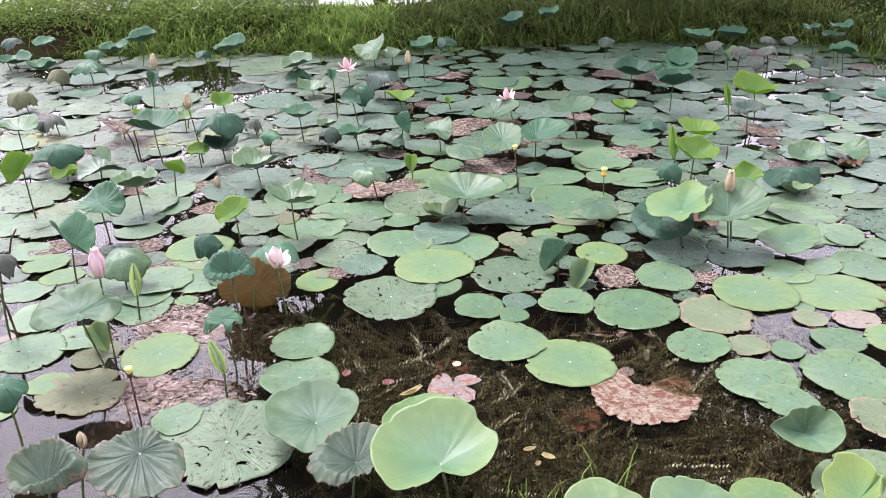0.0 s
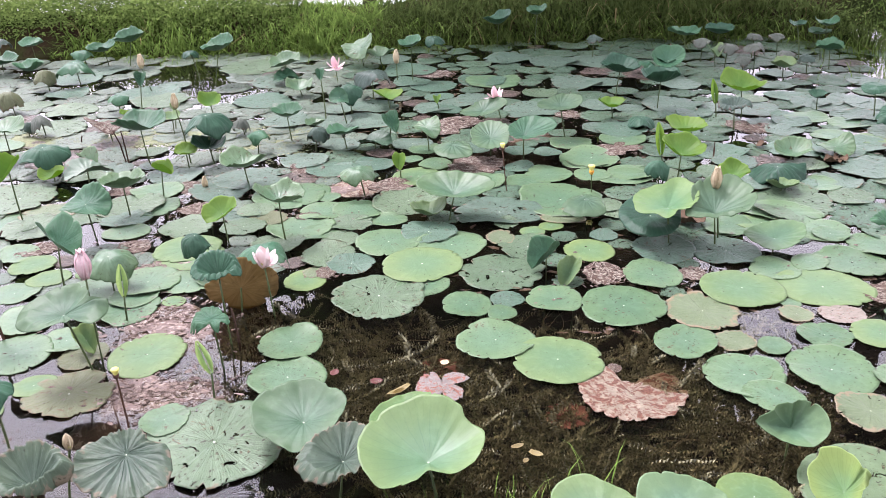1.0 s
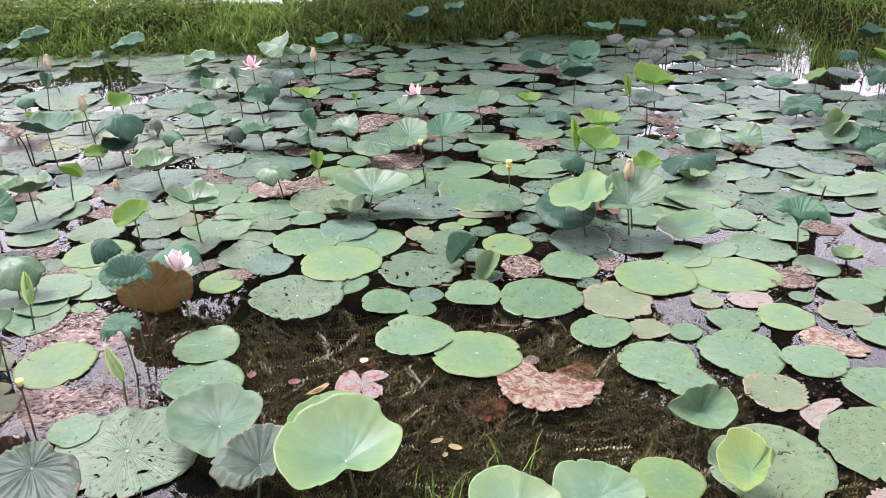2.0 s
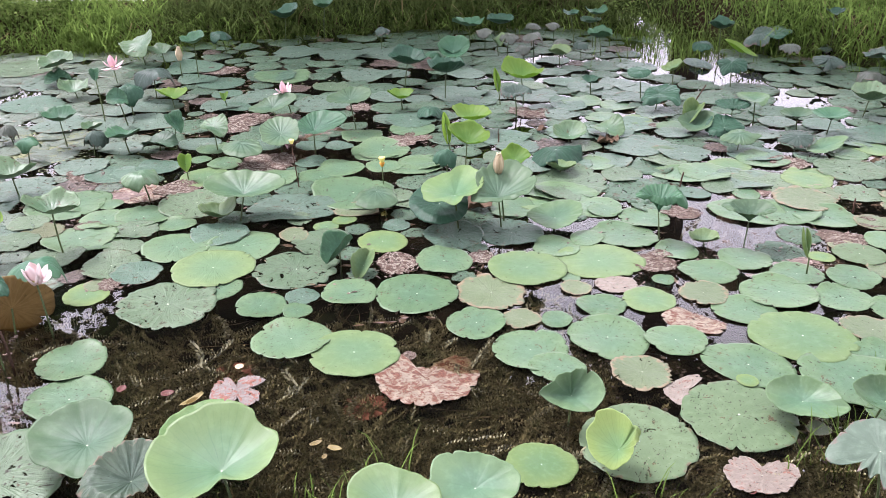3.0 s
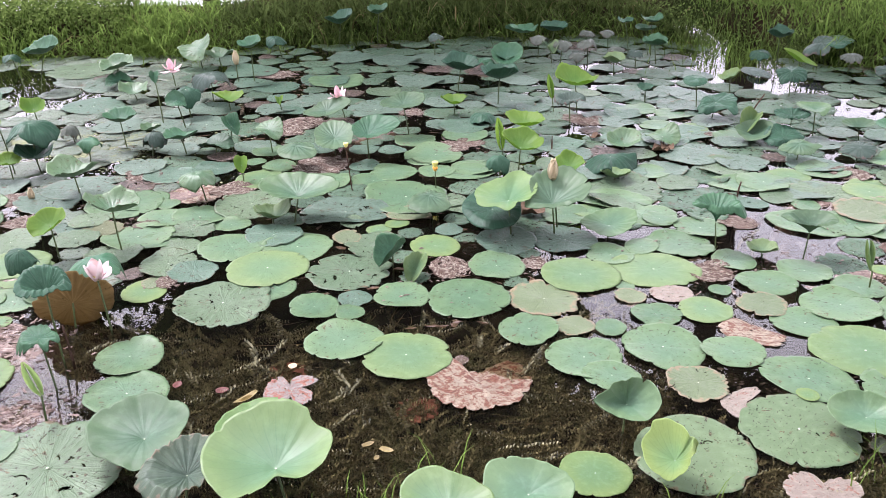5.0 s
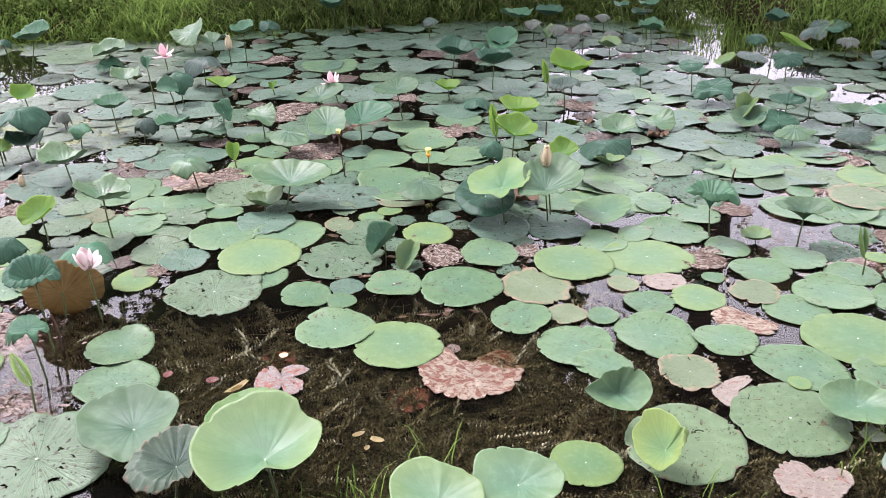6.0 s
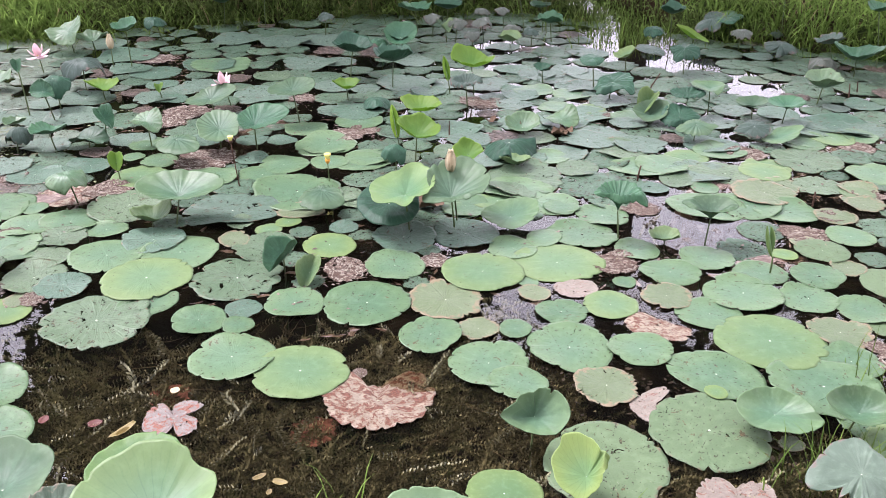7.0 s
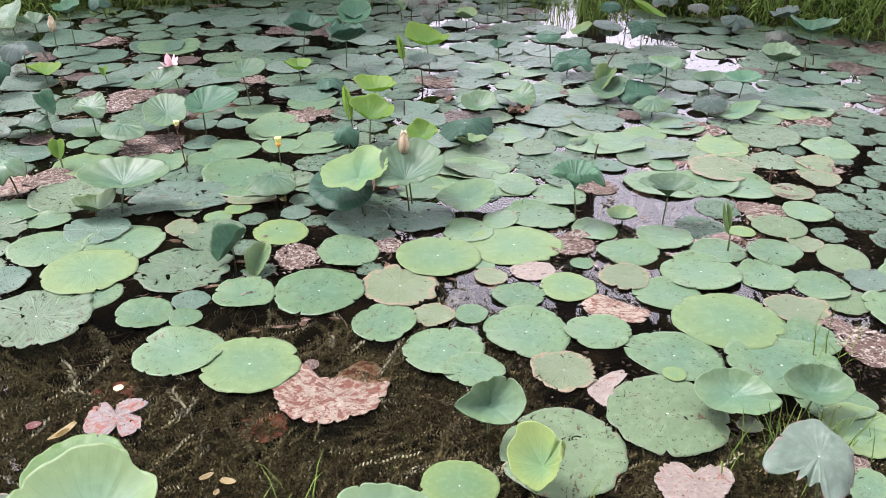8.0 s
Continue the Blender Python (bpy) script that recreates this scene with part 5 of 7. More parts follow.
shaped_leaf('dish', 'sage', 2.162, 2.903, 2.170, 2.920, 0.125, ((11, 103, 64), (45, 88, 66), (113, 87, 66), (142, 119, 62, 8), (166, 100, 60, 6), (197, 87, 58), (241, 62, 56, 2), (302, 78, 58, 4), (337, 103, 60, 4)), 101, 0.90, 0.006, 0.020, 0)
shaped_leaf('drape', 'darkteal', 2.751, 4.895, 2.751, 4.895, 0.110, ((31, 164, 20), (85, 90, 20), (170, 94, 10, 8), (214, 177, -10, 40), (237, 108, -8, 40), (272, 123, -4, 14), (295, 164, -12, 40), (332, 123, 14, 6)), 110, 1.00, 0.020, 0.050, 1)
shaped_leaf('wing', 'sage', 2.766, 4.451, 2.766, 4.451, 0.035, ((4, 104, 70), (50, 71, 64), (133, 69, 58), (193, 122, 38), (215, 131, 14), (238, 161, 4), (264, 146, 18), (312, 109, 60)), 111, 1.30, 0.008, 0.030, 0)
shaped_leaf('saddle', 'darkteal', 2.871, 4.297, 2.871, 4.297, 0.060, ((25, 91, 30), (73, 121, 38), (116, 104, 30), (165, 109, -8, 20), (203, 104, -10, 34), (263, 38, -12, 30), (325, 90, -4, 16), (344, 119, 8, 10)), 210, 1.10, 0.022, 0.050, 1)
shaped_leaf('crimped', 'sage', 2.856, 4.089, 2.818, 4.053, 0.100, ((0, 77, -6), (59, 74, 0), (134, 61, -4), (180, 120, -18, 8), (211, 96, -22, 14), (242, 86, -24, 16), (314, 90, -22, 14), (338, 117, -8)), 130, 1.30, 0.036, 0.030, 1)
shaped_leaf('dish', 'silk', 3.143, 4.424, 3.127, 4.417, 0.170, ((91, 77, 24), (124, 115, 20), (189, 72, 8), (249, 93, 6), (262, 105, 6, 20), (299, 83, 20, 6), (349, 80, 26)), 127, 1.30, 0.006, 0.020, 0)
shaped_leaf('goblet', 'darkteal', 2.991, 4.429, 2.985, 4.418, 0.115, ((46, 97, 48), (100, 79, 48), (141, 102, 46), (200, 100, 44, 14), (245, 81, 44, 14), (301, 90, 44, 12), (354, 106, 46, 6)), 133, 0.70, 0.048, 0.010, 0)
shaped_leaf('dish', 'sage', 3.363, 4.300, 3.329, 4.273, 0.080, ((39, 122, 36), (82, 99, 36), (166, 101, 34), (196, 99, 32), (232, 71, 30), (302, 61, 30), (359, 100, 34)), 128, 0.90, 0.010, 0.020, 0)
shaped_leaf('dish', 'teal', 3.465, 4.142, 3.443, 4.120, 0.110, ((36, 132, 40), (91, 106, 40), (150, 108, 38), (193, 116, 36), (230, 85, 34, 4), (307, 78, 34, 6), (355, 112, 38)), 129, 0.90, 0.010, 0.020, 0)
shaped_leaf('crimped', 'greyteal', 3.121, 3.957, 3.121, 3.957, 0.090, ((22, 90, 2), (65, 89, 4), (125, 71, -2), (175, 117, -16, 10), (194, 80, -22, 14), (242, 71, -26, 22), (299, 77, -26, 20), (333, 87, -10, 6)), 131, 1.30, 0.028, 0.040, 1)
shaped_leaf('wing', 'silk', 3.242, 3.901, 3.242, 3.901, 0.030, ((5, 158, 48), (35, 90, 36), (119, 41, 16), (186, 110, 0), (224, 110, 0), (268, 87, 10), (337, 108, 38)), 132, 1.30, 0.006, 0.020, 0)
shaped_leaf('crimped', 'darkteal', 2.742, 5.124, 2.723, 5.131, 0.200, ((56, 98, 0), (94, 97, 0), (167, 79, -8, 10), (222, 96, -10, 18), (274, 69, -10, 18), (325, 71, -6, 10)), 113, 1.20, 0.028, 0.050, 1)
shaped_leaf('saddle', 'greyteal', 3.372, 5.524, 3.358, 5.521, 0.120, ((47, 97, 4), (88, 124, 8), (155, 89, 0), (210, 72, -8), (275, 80, -8, 10), (291, 124, -10, 14)), 118, 1.20, 0.015, 0.030, 1)
shaped_leaf('crimped', 'darkteal', 3.471, 5.259, 3.475, 5.263, 0.180, ((34, 133, 0), (87, 103, 0), (149, 98, -8, 6), (173, 82, -24, 20), (217, 121, -34, 36), (261, 73, -30, 34), (317, 105, -24, 26), (342, 107, -8, 6)), 119, 1.20, 0.056, 0.030, 1)
shaped_leaf('cupped', 'lit', 3.850, 5.720, 3.830, 5.730, 0.125, ((10, 66, 20), (56, 48, 50), (110, 70, 72), (146, 125, 88), (180, 74, 70), (236, 50, 36), (290, 70, 0), (326, 128, -24)), 120, 1.30, 0.003, 0.010, 0)
shaped_leaf('crimped', 'greyteal', 4.341, 5.440, 4.374, 5.422, 0.110, ((35, 93, 0), (92, 93, 0), (166, 124, -4), (198, 135, -18, 18), (217, 48, -14, 14), (221, 162, -30, 36), (264, 60, -30, 34), (308, 121, -20, 24)), 123, 1.20, 0.028, 0.040, 1)
shaped_leaf('crimped', 'greyteal', 4.251, 6.020, 4.205, 6.060, 0.180, ((23, 96, 32), (52, 78, 34), (168, 66, -8), (211, 226, -30, 40), (227, 132, -36, 40), (254, 156, -36, 40), (278, 113, -12, 10)), 121, 1.20, 0.028, 0.050, 1)
shaped_leaf('dish', 'darkteal', 4.325, 6.041, 4.339, 6.018, 0.190, ((23, 142, 0), (57, 202, 6), (109, 106, 0), (204, 132, -8, 14), (231, 138, -12, 14), (295, 65, -8, 8)), 211, 1.30, 0.011, 0.040, 1)
shaped_leaf('crimped', 'sage', 4.827, 6.200, 4.802, 6.248, 0.180, ((55, 126, 0), (131, 79, -4), (191, 164, -24, 30), (224, 172, -24, 28), (257, 123, -14, 16), (287, 169, -20, 24), (323, 87, -6, 6)), 160, 1.20, 0.028, 0.040, 1)
shaped_leaf('dish', 'silk', 0.101, 3.770, 0.113, 3.774, 0.130, ((14, 189, 52), (53, 146, 58), (96, 145, 60), (132, 179, 56), (155, 190, 44), (199, 131, 28), (254, 98, 20), (302, 115, 24), (329, 161, 32), (354, 196, 42)), 73, 1.30, 0.006, 0.030, 0)
shaped_leaf('crimped', 'sage', 0.803, 3.737, 0.721, 3.749, 0.090, ((40, 50, 4), (131, 45, 4), (186, 85, 0), (212, 140, -8, 8), (246, 163, -12, 16), (272, 148, -12, 18), (301, 141, -12, 16), (333, 85, -4)), 78, 1.40, 0.010, 0.050, 1)
shaped_leaf('crimped', 'sage', 0.129, 4.550, 0.129, 4.550, 0.120, ((73, 59, 0), (153, 68, -2), (203, 114, -12, 6), (240, 139, -14, 10), (272, 158, -16, 14), (303, 163, -14, 12), (345, 104, -6)), 55, 1.30, 0.014, 0.040, 1)
shaped_leaf('shell', 'sage', 0.350, 4.700, 0.350, 4.700, 0.100, ((39, 116, 60), (90, 135, 62), (135, 124, 46), (198, 115, 20), (237, 172, 8), (261, 198, 0), (285, 181, 6), (326, 121, 36)), 52, 1.20, 0.020, 0.020, 0)
shaped_leaf('wing', 'teal', 0.603, 4.677, 0.522, 4.568, 0.150, ((8, 190, 52), (31, 192, 62), (74, 163, 64), (115, 102, 50), (182, 84, 30), (238, 102, 12), (288, 89, 8), (336, 137, 30)), 53, 1.20, 0.014, 0.030, 0)
shaped_leaf('wing', 'sage', 0.344, 5.295, 0.344, 5.295, 0.090, ((25, 146, 64), (73, 98, 52), (151, 94, 22), (185, 150, 0), (257, 111, 0), (318, 111, 22), (350, 154, 54)), 51, 1.30, 0.012, 0.040, 1)
shaped_leaf('dish', 'sage', 0.816, 4.981, 0.785, 4.997, 0.190, ((33, 147, 40), (67, 129, 42), (121, 82, 36), (193, 143, 12), (252, 111, 4), (305, 116, 8), (354, 129, 26)), 54, 1.30, 0.012, 0.030, 0)
leaf('umbrella', 'green', -1.29, 3.16, -1.29, 3.16, 0.14, 0.121, 0.22, -0.53, 7)
leaf('fold', 'teal', -1.48, 3.24, -1.50, 3.23, 0.22, 0.123, 0.27, -0.09, 8)
leaf('wilted', 'grey', -1.58, 2.78, -1.57, 2.79, 0.31, 0.073, 0.18, -0.32, 9)
leaf('wilted', 'darkteal', -0.97, 3.28, -0.97, 3.28, 0.15, 0.091, 0.13, -0.44, 11)
leaf('back', 'brown', -0.725, 2.94, -0.725, 2.945, 0.10, 0.140, 0.09, -0.38, 12)
leaf('umbrella', 'teal', -0.68, 3.09, -0.66, 3.10, 0.18, 0.124, -0.00, 0.01, 13)
leaf('fold', 'lime', -1.23, 2.68, -1.23, 2.68, 0.06, 0.063, 0.24, -0.51, 15)
leaf('umbrella', 'darkteal', -1.30, 2.11, -1.28, 2.12, 0.22, 0.079, 0.19, -0.31, 16)
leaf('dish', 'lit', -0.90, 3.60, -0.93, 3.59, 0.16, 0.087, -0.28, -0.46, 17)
leaf('dish', 'green', -0.59, 3.64, -0.67, 3.62, 0.21, 0.123, 0.17, 0.03, 18)
leaf('dish', 'green', -1.46, 3.96, -1.48, 3.96, 0.18, 0.122, -0.05, 0.14, 19)
leaf('saddle', 'teal', -1.51, 3.67, -1.55, 3.66, 0.19, 0.114, 0.09, -0.21, 20)
leaf('fold', 'lit', -1.97, 3.96, -2.01, 3.94, 0.28, 0.092, -0.06, -0.54, 21)
leaf('dish', 'lit', -2.05, 4.50, -2.05, 4.50, 0.05, 0.086, -0.15, -0.17, 22)
leaf('umbrella', 'darkteal', -2.19, 4.62, -2.14, 4.64, 0.14, 0.156, 0.11, -0.23, 23)
leaf('dish', 'green', -2.44, 4.99, -2.49, 4.96, 0.19, 0.133, 0.04, -0.07, 24)
leaf('wilted', 'grey', -2.45, 5.39, -2.46, 5.38, 0.10, 0.108, 0.06, -0.12, 25)
leaf('dish', 'teal', -1.53, 4.78, -1.62, 4.75, 0.24, 0.166, -0.01, 0.04, 26)
leaf('umbrella', 'darkteal', -1.24, 4.77, -1.25, 4.77, 0.25, 0.162, 0.01, -0.04, 27)
leaf('dish', 'lit', -1.27, 4.98, -1.27, 4.98, 0.30, 0.073, 0.15, -0.57, 28)
leaf('dish', 'darkteal', -1.22, 4.72, -1.24, 4.71, 0.12, 0.110, 0.03, -0.10, 29)
leaf('dish', 'lit', -1.36, 4.66, -1.36, 4.66, 0.10, 0.076, 0.05, -0.18, 30)
leaf('umbrella', 'teal', -0.97, 4.88, -0.99, 4.88, 0.12, 0.080, 0.06, -0.27, 31)
leaf('dish', 'green', -0.94, 4.33, -0.97, 4.32, 0.14, 0.131, -0.00, 0.01, 32)
leaf('umbrella', 'teal', -2.11, 5.88, -2.13, 5.88, 0.11, 0.088, 0.06, -0.16, 33)
leaf('dish', 'teal', -2.51, 7.36, -2.48, 7.37, 0.24, 0.142, -0.16, -0.16, 34)
leaf('dish', 'teal', -2.74, 7.39, -2.73, 7.40, 0.16, 0.141, -0.17, -0.13, 35)
leaf('umbrella', 'teal', -2.93, 7.42, -2.92, 7.42, 0.12, 0.106, 0.06, -0.15, 36)
leaf('dish', 'teal', -1.65, 6.62, -1.58, 6.64, 0.29, 0.136, -0.27, -0.20, 37)
leaf('umbrella', 'darkteal', -1.75, 6.64, -1.79, 6.62, 0.25, 0.078, 0.05, -0.20, 38)
leaf('dish', 'green', -1.16, 6.63, -1.09, 6.65, 0.15, 0.135, -0.20, -0.23, 39)
leaf('saddle', 'green', -0.47, 7.04, -0.54, 7.04, 0.17, 0.134, -0.41, -0.40, 41)
leaf('dish', 'teal', -0.10, 6.52, -0.12, 6.52, 0.28, 0.093, -0.23, -0.25, 41)
leaf('umbrella', 'darkteal', 0.16, 7.27, 0.07, 7.27, 0.16, 0.102, -0.01, -0.64, 42)
leaf('dish', 'green', -0.37, 7.03, -0.38, 7.03, 0.11, 0.129, 0.00, -0.07, 43)
leaf('umbrella', 'greyteal', -0.38, 6.00, -0.38, 6.00, 0.18, 0.157, 0.00, -0.07, 44)
leaf('saddle', 'teal', -0.51, 5.41, -0.56, 5.41, 0.18, 0.070, 0.32, -0.46, 45)
leaf('saddle', 'teal', -1.13, 6.52, -1.07, 6.53, 0.06, 0.102, 0.02, -0.15, 46)
leaf('fold', 'teal', -0.69, 5.57, -0.69, 5.57, 0.30, 0.047, 0.07, -0.58, 47)
leaf('dish', 'green', -0.87, 6.16, -0.92, 6.15, 0.08, 0.109, 0.03, -0.23, 48)
leaf('umbrella', 'darkteal', -0.52, 5.62, -0.52, 5.62, 0.18, 0.114, 0.06, -0.59, 49)
leaf('dish', 'lit', -0.25, 5.74, -0.27, 5.74, 0.10, 0.112, 0.14, 0.01, 50)
leaf('dish', 'darkteal', 1.32, 5.86, 1.32, 5.86, 0.20, 0.149, 0.08, -0.12, 56)
leaf('dish', 'teal', 1.81, 6.38, 1.79, 6.39, 0.13, 0.128, -0.21, -0.74, 57)
leaf('dish', 'darkteal', 1.51, 5.48, 1.50, 5.48, 0.22, 0.137, 0.02, 0.07, 58)
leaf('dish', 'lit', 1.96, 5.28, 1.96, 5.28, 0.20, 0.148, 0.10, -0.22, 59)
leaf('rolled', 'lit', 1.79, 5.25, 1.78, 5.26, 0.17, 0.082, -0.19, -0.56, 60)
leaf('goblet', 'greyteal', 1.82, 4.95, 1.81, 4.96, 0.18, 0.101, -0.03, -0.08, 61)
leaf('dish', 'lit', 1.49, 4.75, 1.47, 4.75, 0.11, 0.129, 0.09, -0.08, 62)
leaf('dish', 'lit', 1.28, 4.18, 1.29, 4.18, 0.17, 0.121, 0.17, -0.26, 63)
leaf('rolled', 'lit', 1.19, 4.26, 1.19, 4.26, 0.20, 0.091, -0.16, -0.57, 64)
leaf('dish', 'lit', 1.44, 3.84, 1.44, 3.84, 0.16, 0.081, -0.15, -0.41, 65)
leaf('umbrella', 'darkteal', 1.77, 4.14, 1.77, 4.14, 0.05, 0.166, 0.00, 0.00, 70)
leaf('wilted', 'darkteal', 1.16, 4.03, 1.13, 4.04, 0.13, 0.087, -0.08, -0.30, 71)
leaf('dish', 'lit', 1.16, 5.32, 1.16, 5.32, 0.10, 0.094, -0.00, -0.00, 72)
leaf('dish', 'light', -0.01, 3.78, -0.01, 3.78, 0.05, 0.094, -0.00, 0.01, 74)
leaf('umbrella', 'green', -0.33, 4.11, -0.36, 4.11, 0.14, 0.103, -0.00, 0.00, 75)
leaf('fold', 'teal', 0.46, 3.20, 0.46, 3.20, 0.08, 0.084, -0.36, -0.19, 76)
leaf('fold', 'light', 0.55, 3.09, 0.55, 3.09, 0.05, 0.071, -0.10, -0.56, 77)
leaf('fold', 'lit', -0.16, 4.37, -0.16, 4.37, 0.10, 0.056, 0.02, -0.59, 79)
leaf('fold', 'teal', -0.17, 4.91, -0.22, 4.91, 0.16, 0.075, 0.03, -0.59, 80)
leaf('saddle', 'darkgreen', -0.31, 4.87, -0.31, 4.87, 0.06, 0.100, 0.00, -0.02, 81)
leaf('dish', 'teal', -0.47, 4.91, -0.50, 4.90, 0.11, 0.101, -0.01, 0.10, 82)
leaf('wilted', 'greyteal', -0.65, 4.93, -0.65, 4.93, 0.10, 0.093, 0.02, -0.12, 83)
leaf('dish', 'teal', -0.80, 5.10, -0.85, 5.10, 0.18, 0.105, 0.02, -0.10, 84)
leaf('saddle', 'green', -0.01, 4.79, -0.01, 4.79, 0.15, 0.090, 0.00, -0.27, 85)
leaf('dish', 'darkteal', 0.63, 7.59, 0.62, 7.59, 0.24, 0.134, -0.26, 0.00, 86)
leaf('dish', 'teal', 0.97, 7.54, 0.95, 7.54, 0.31, 0.098, -0.19, -0.15, 87)
leaf('wilted', 'olive', -2.91, 6.60, -2.92, 6.60, 0.12, 0.120, 0.24, -0.54, 88)
leaf('wilted', 'olive', -2.86, 5.96, -2.90, 5.94, 0.12, 0.128, 0.06, -0.13, 89)
leaf('dish', 'teal', -3.54, 7.25, -3.53, 7.25, 0.11, 0.147, 0.04, -0.08, 90)
leaf('dish', 'teal', -3.38, 7.48, -3.36, 7.49, 0.20, 0.109, 0.08, -0.17, 91)
leaf('umbrella', 'greyteal', -3.68, 7.52, -3.65, 7.53, 0.22, 0.125, 0.02, -0.05, 92)
leaf('umbrella', 'teal', -2.70, 6.76, -2.73, 6.74, 0.16, 0.169, -0.01, 0.02, 93)
leaf('fold', 'teal', -1.94, 5.85, -1.94, 5.85, 0.25, 0.062, 0.19, -0.56, 94)
leaf('dish', 'teal', -3.24, 7.07, -3.23, 7.07, 0.09, 0.129, 0.00, -0.00, 95)
leaf('wilted', 'grey', -3.65, 7.32, -3.65, 7.33, 0.10, 0.054, 0.26, -0.53, 96)
leaf('dish', 'green', -0.70, 5.20, -0.70, 5.20, 0.08, 0.068, -0.00, 0.03, 180)
leaf('wilted', 'grey', -1.15, 5.26, -1.17, 5.25, 0.08, 0.086, 0.02, -0.09, 181)
leaf('fold', 'lit', 0.06, 5.67, 0.06, 5.67, 0.08, 0.044, -0.00, -0.27, 182)
leaf('umbrella', 'darkteal', 1.30, 5.11, 1.30, 5.11, 0.05, 0.104, -0.02, -0.08, 183)
leaf('wilted', 'greyteal', -2.56, 5.40, -2.56, 5.40, 0.07, 0.066, 0.25, -0.53, 184)
leaf('saddle', 'dead', -1.98, 5.23, -1.98, 5.23, 0.12, 0.136, -0.02, 0.05, 185)
leaf('fold', 'green', -1.95, 4.74, -1.95, 4.74, 0.06, 0.091, 0.08, -0.19, 186)
leaf('saddle', 'silver', -1.82, 4.40, -1.82, 4.40, 0.10, 0.127, -0.02, 0.05, 187)
leaf('fold', 'lit', -1.35, 4.22, -1.36, 4.22, 0.16, 0.059, 0.34, 0.06, 188)
leaf('dish', 'light', -1.61, 5.33, -1.61, 5.33, 0.12, 0.056, 0.13, -0.42, 189)
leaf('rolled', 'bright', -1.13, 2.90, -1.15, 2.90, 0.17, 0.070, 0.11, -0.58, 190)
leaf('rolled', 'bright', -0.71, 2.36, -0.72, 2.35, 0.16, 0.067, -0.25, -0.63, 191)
leaf('dish', 'lit', -1.95, 5.51, -1.95, 5.51, 0.10, 0.053, -0.02, 0.06, 192)
leaf('fold', 'lime', -1.61, 5.43, -1.61, 5.43, 0.15, 0.048, 0.05, -0.17, 193)
leaf('dish', 'light', 2.01, 2.99, 2.01, 2.99, 0.03, 0.071, 0.02, 0.04, 109)
leaf('fold', 'lime', 2.78, 4.51, 2.78, 4.51, 0.10, 0.092, -0.27, -0.46, 112)
leaf('dish', 'darkteal', 2.48, 5.33, 2.47, 5.34, 0.10, 0.063, -0.07, -0.16, 114)
leaf('dish', 'light', 2.57, 6.15, 2.56, 6.15, 0.11, 0.095, -0.02, -0.05, 115)
leaf('umbrella', 'grey', 2.31, 6.32, 2.32, 6.32, 0.12, 0.076, -0.07, -0.21, 116)
leaf('dish', 'lime', 3.13, 5.40, 3.11, 5.41, 0.13, 0.085, -0.48, 0.09, 117)
leaf('umbrella', 'grey', 4.24, 5.70, 4.23, 5.70, 0.15, 0.089, -0.17, -0.24, 122)
leaf('dish', 'teal', 4.54, 4.87, 4.55, 4.86, 0.16, 0.171, 0.04, 0.04, 124)
leaf('umbrella', 'grey', 4.47, 5.05, 4.46, 5.06, 0.07, 0.120, -0.02, -0.03, 125)
leaf('dish', 'green', 3.93, 4.41, 3.93, 4.42, 0.14, 0.122, -0.07, -0.08, 126)
leaf('rolled', 'lime', 2.23, 2.62, 2.23, 2.62, 0.15, 0.076, -0.36, -0.46, 134)
leaf('dish', 'green', 1.96, 4.42, 1.96, 4.42, 0.06, 0.107, -0.13, -0.32, 135)
leaf('dish', 'light', 1.73, 3.96, 1.73, 3.96, 0.04, 0.082, 0.08, 0.19, 136)
leaf('saddle', 'green', 2.22, 4.48, 2.22, 4.48, 0.05, 0.102, -0.08, -0.18, 137)
leaf('umbrella', 'grey', 2.48, 6.51, 2.47, 6.51, 0.17, 0.104, -0.05, -0.13, 140)
leaf('umbrella', 'grey', 2.69, 6.41, 2.67, 6.41, 0.13, 0.085, -0.06, -0.16, 141)
leaf('umbrella', 'greyteal', 2.81, 6.29, 2.79, 6.30, 0.12, 0.075, -0.23, -0.54, 142)
leaf('dish', 'teal', 3.01, 6.39, 2.99, 6.40, 0.17, 0.110, -0.03, -0.08, 143)
leaf('dish', 'teal', 3.05, 6.68, 3.03, 6.69, 0.22, 0.090, -0.02, -0.04, 144)
leaf('dish', 'teal', 3.10, 6.67, 3.07, 6.68, 0.29, 0.097, -0.02, -0.05, 145)
leaf('dish', 'darkteal', 2.90, 6.73, 2.87, 6.74, 0.28, 0.072, -0.04, -0.10, 146)
leaf('umbrella', 'grey', 2.59, 6.82, 2.58, 6.83, 0.18, 0.084, -0.01, -0.03, 147)
leaf('umbrella', 'grey', 2.76, 6.77, 2.74, 6.78, 0.19, 0.073, -0.06, -0.16, 148)
leaf('dish', 'teal', 2.09, 6.97, 2.07, 6.98, 0.20, 0.145, 0.01, 0.03, 149)
leaf('umbrella', 'grey', 2.17, 6.77, 2.16, 6.78, 0.17, 0.094, -0.06, -0.19, 150)
leaf('dish', 'darkteal', 2.33, 6.90, 2.32, 6.90, 0.22, 0.120, -0.03, -0.09, 151)
leaf('umbrella', 'grey', 2.29, 6.53, 2.28, 6.53, 0.17, 0.096, -0.05, -0.16, 152)
leaf('fold', 'light', 2.21, 6.55, 2.19, 6.56, 0.14, 0.096, -0.03, -0.11, 153)
leaf('umbrella', 'greyteal', 1.36, 7.06, 1.36, 7.06, 0.17, 0.081, -0.05, -0.30, 154)
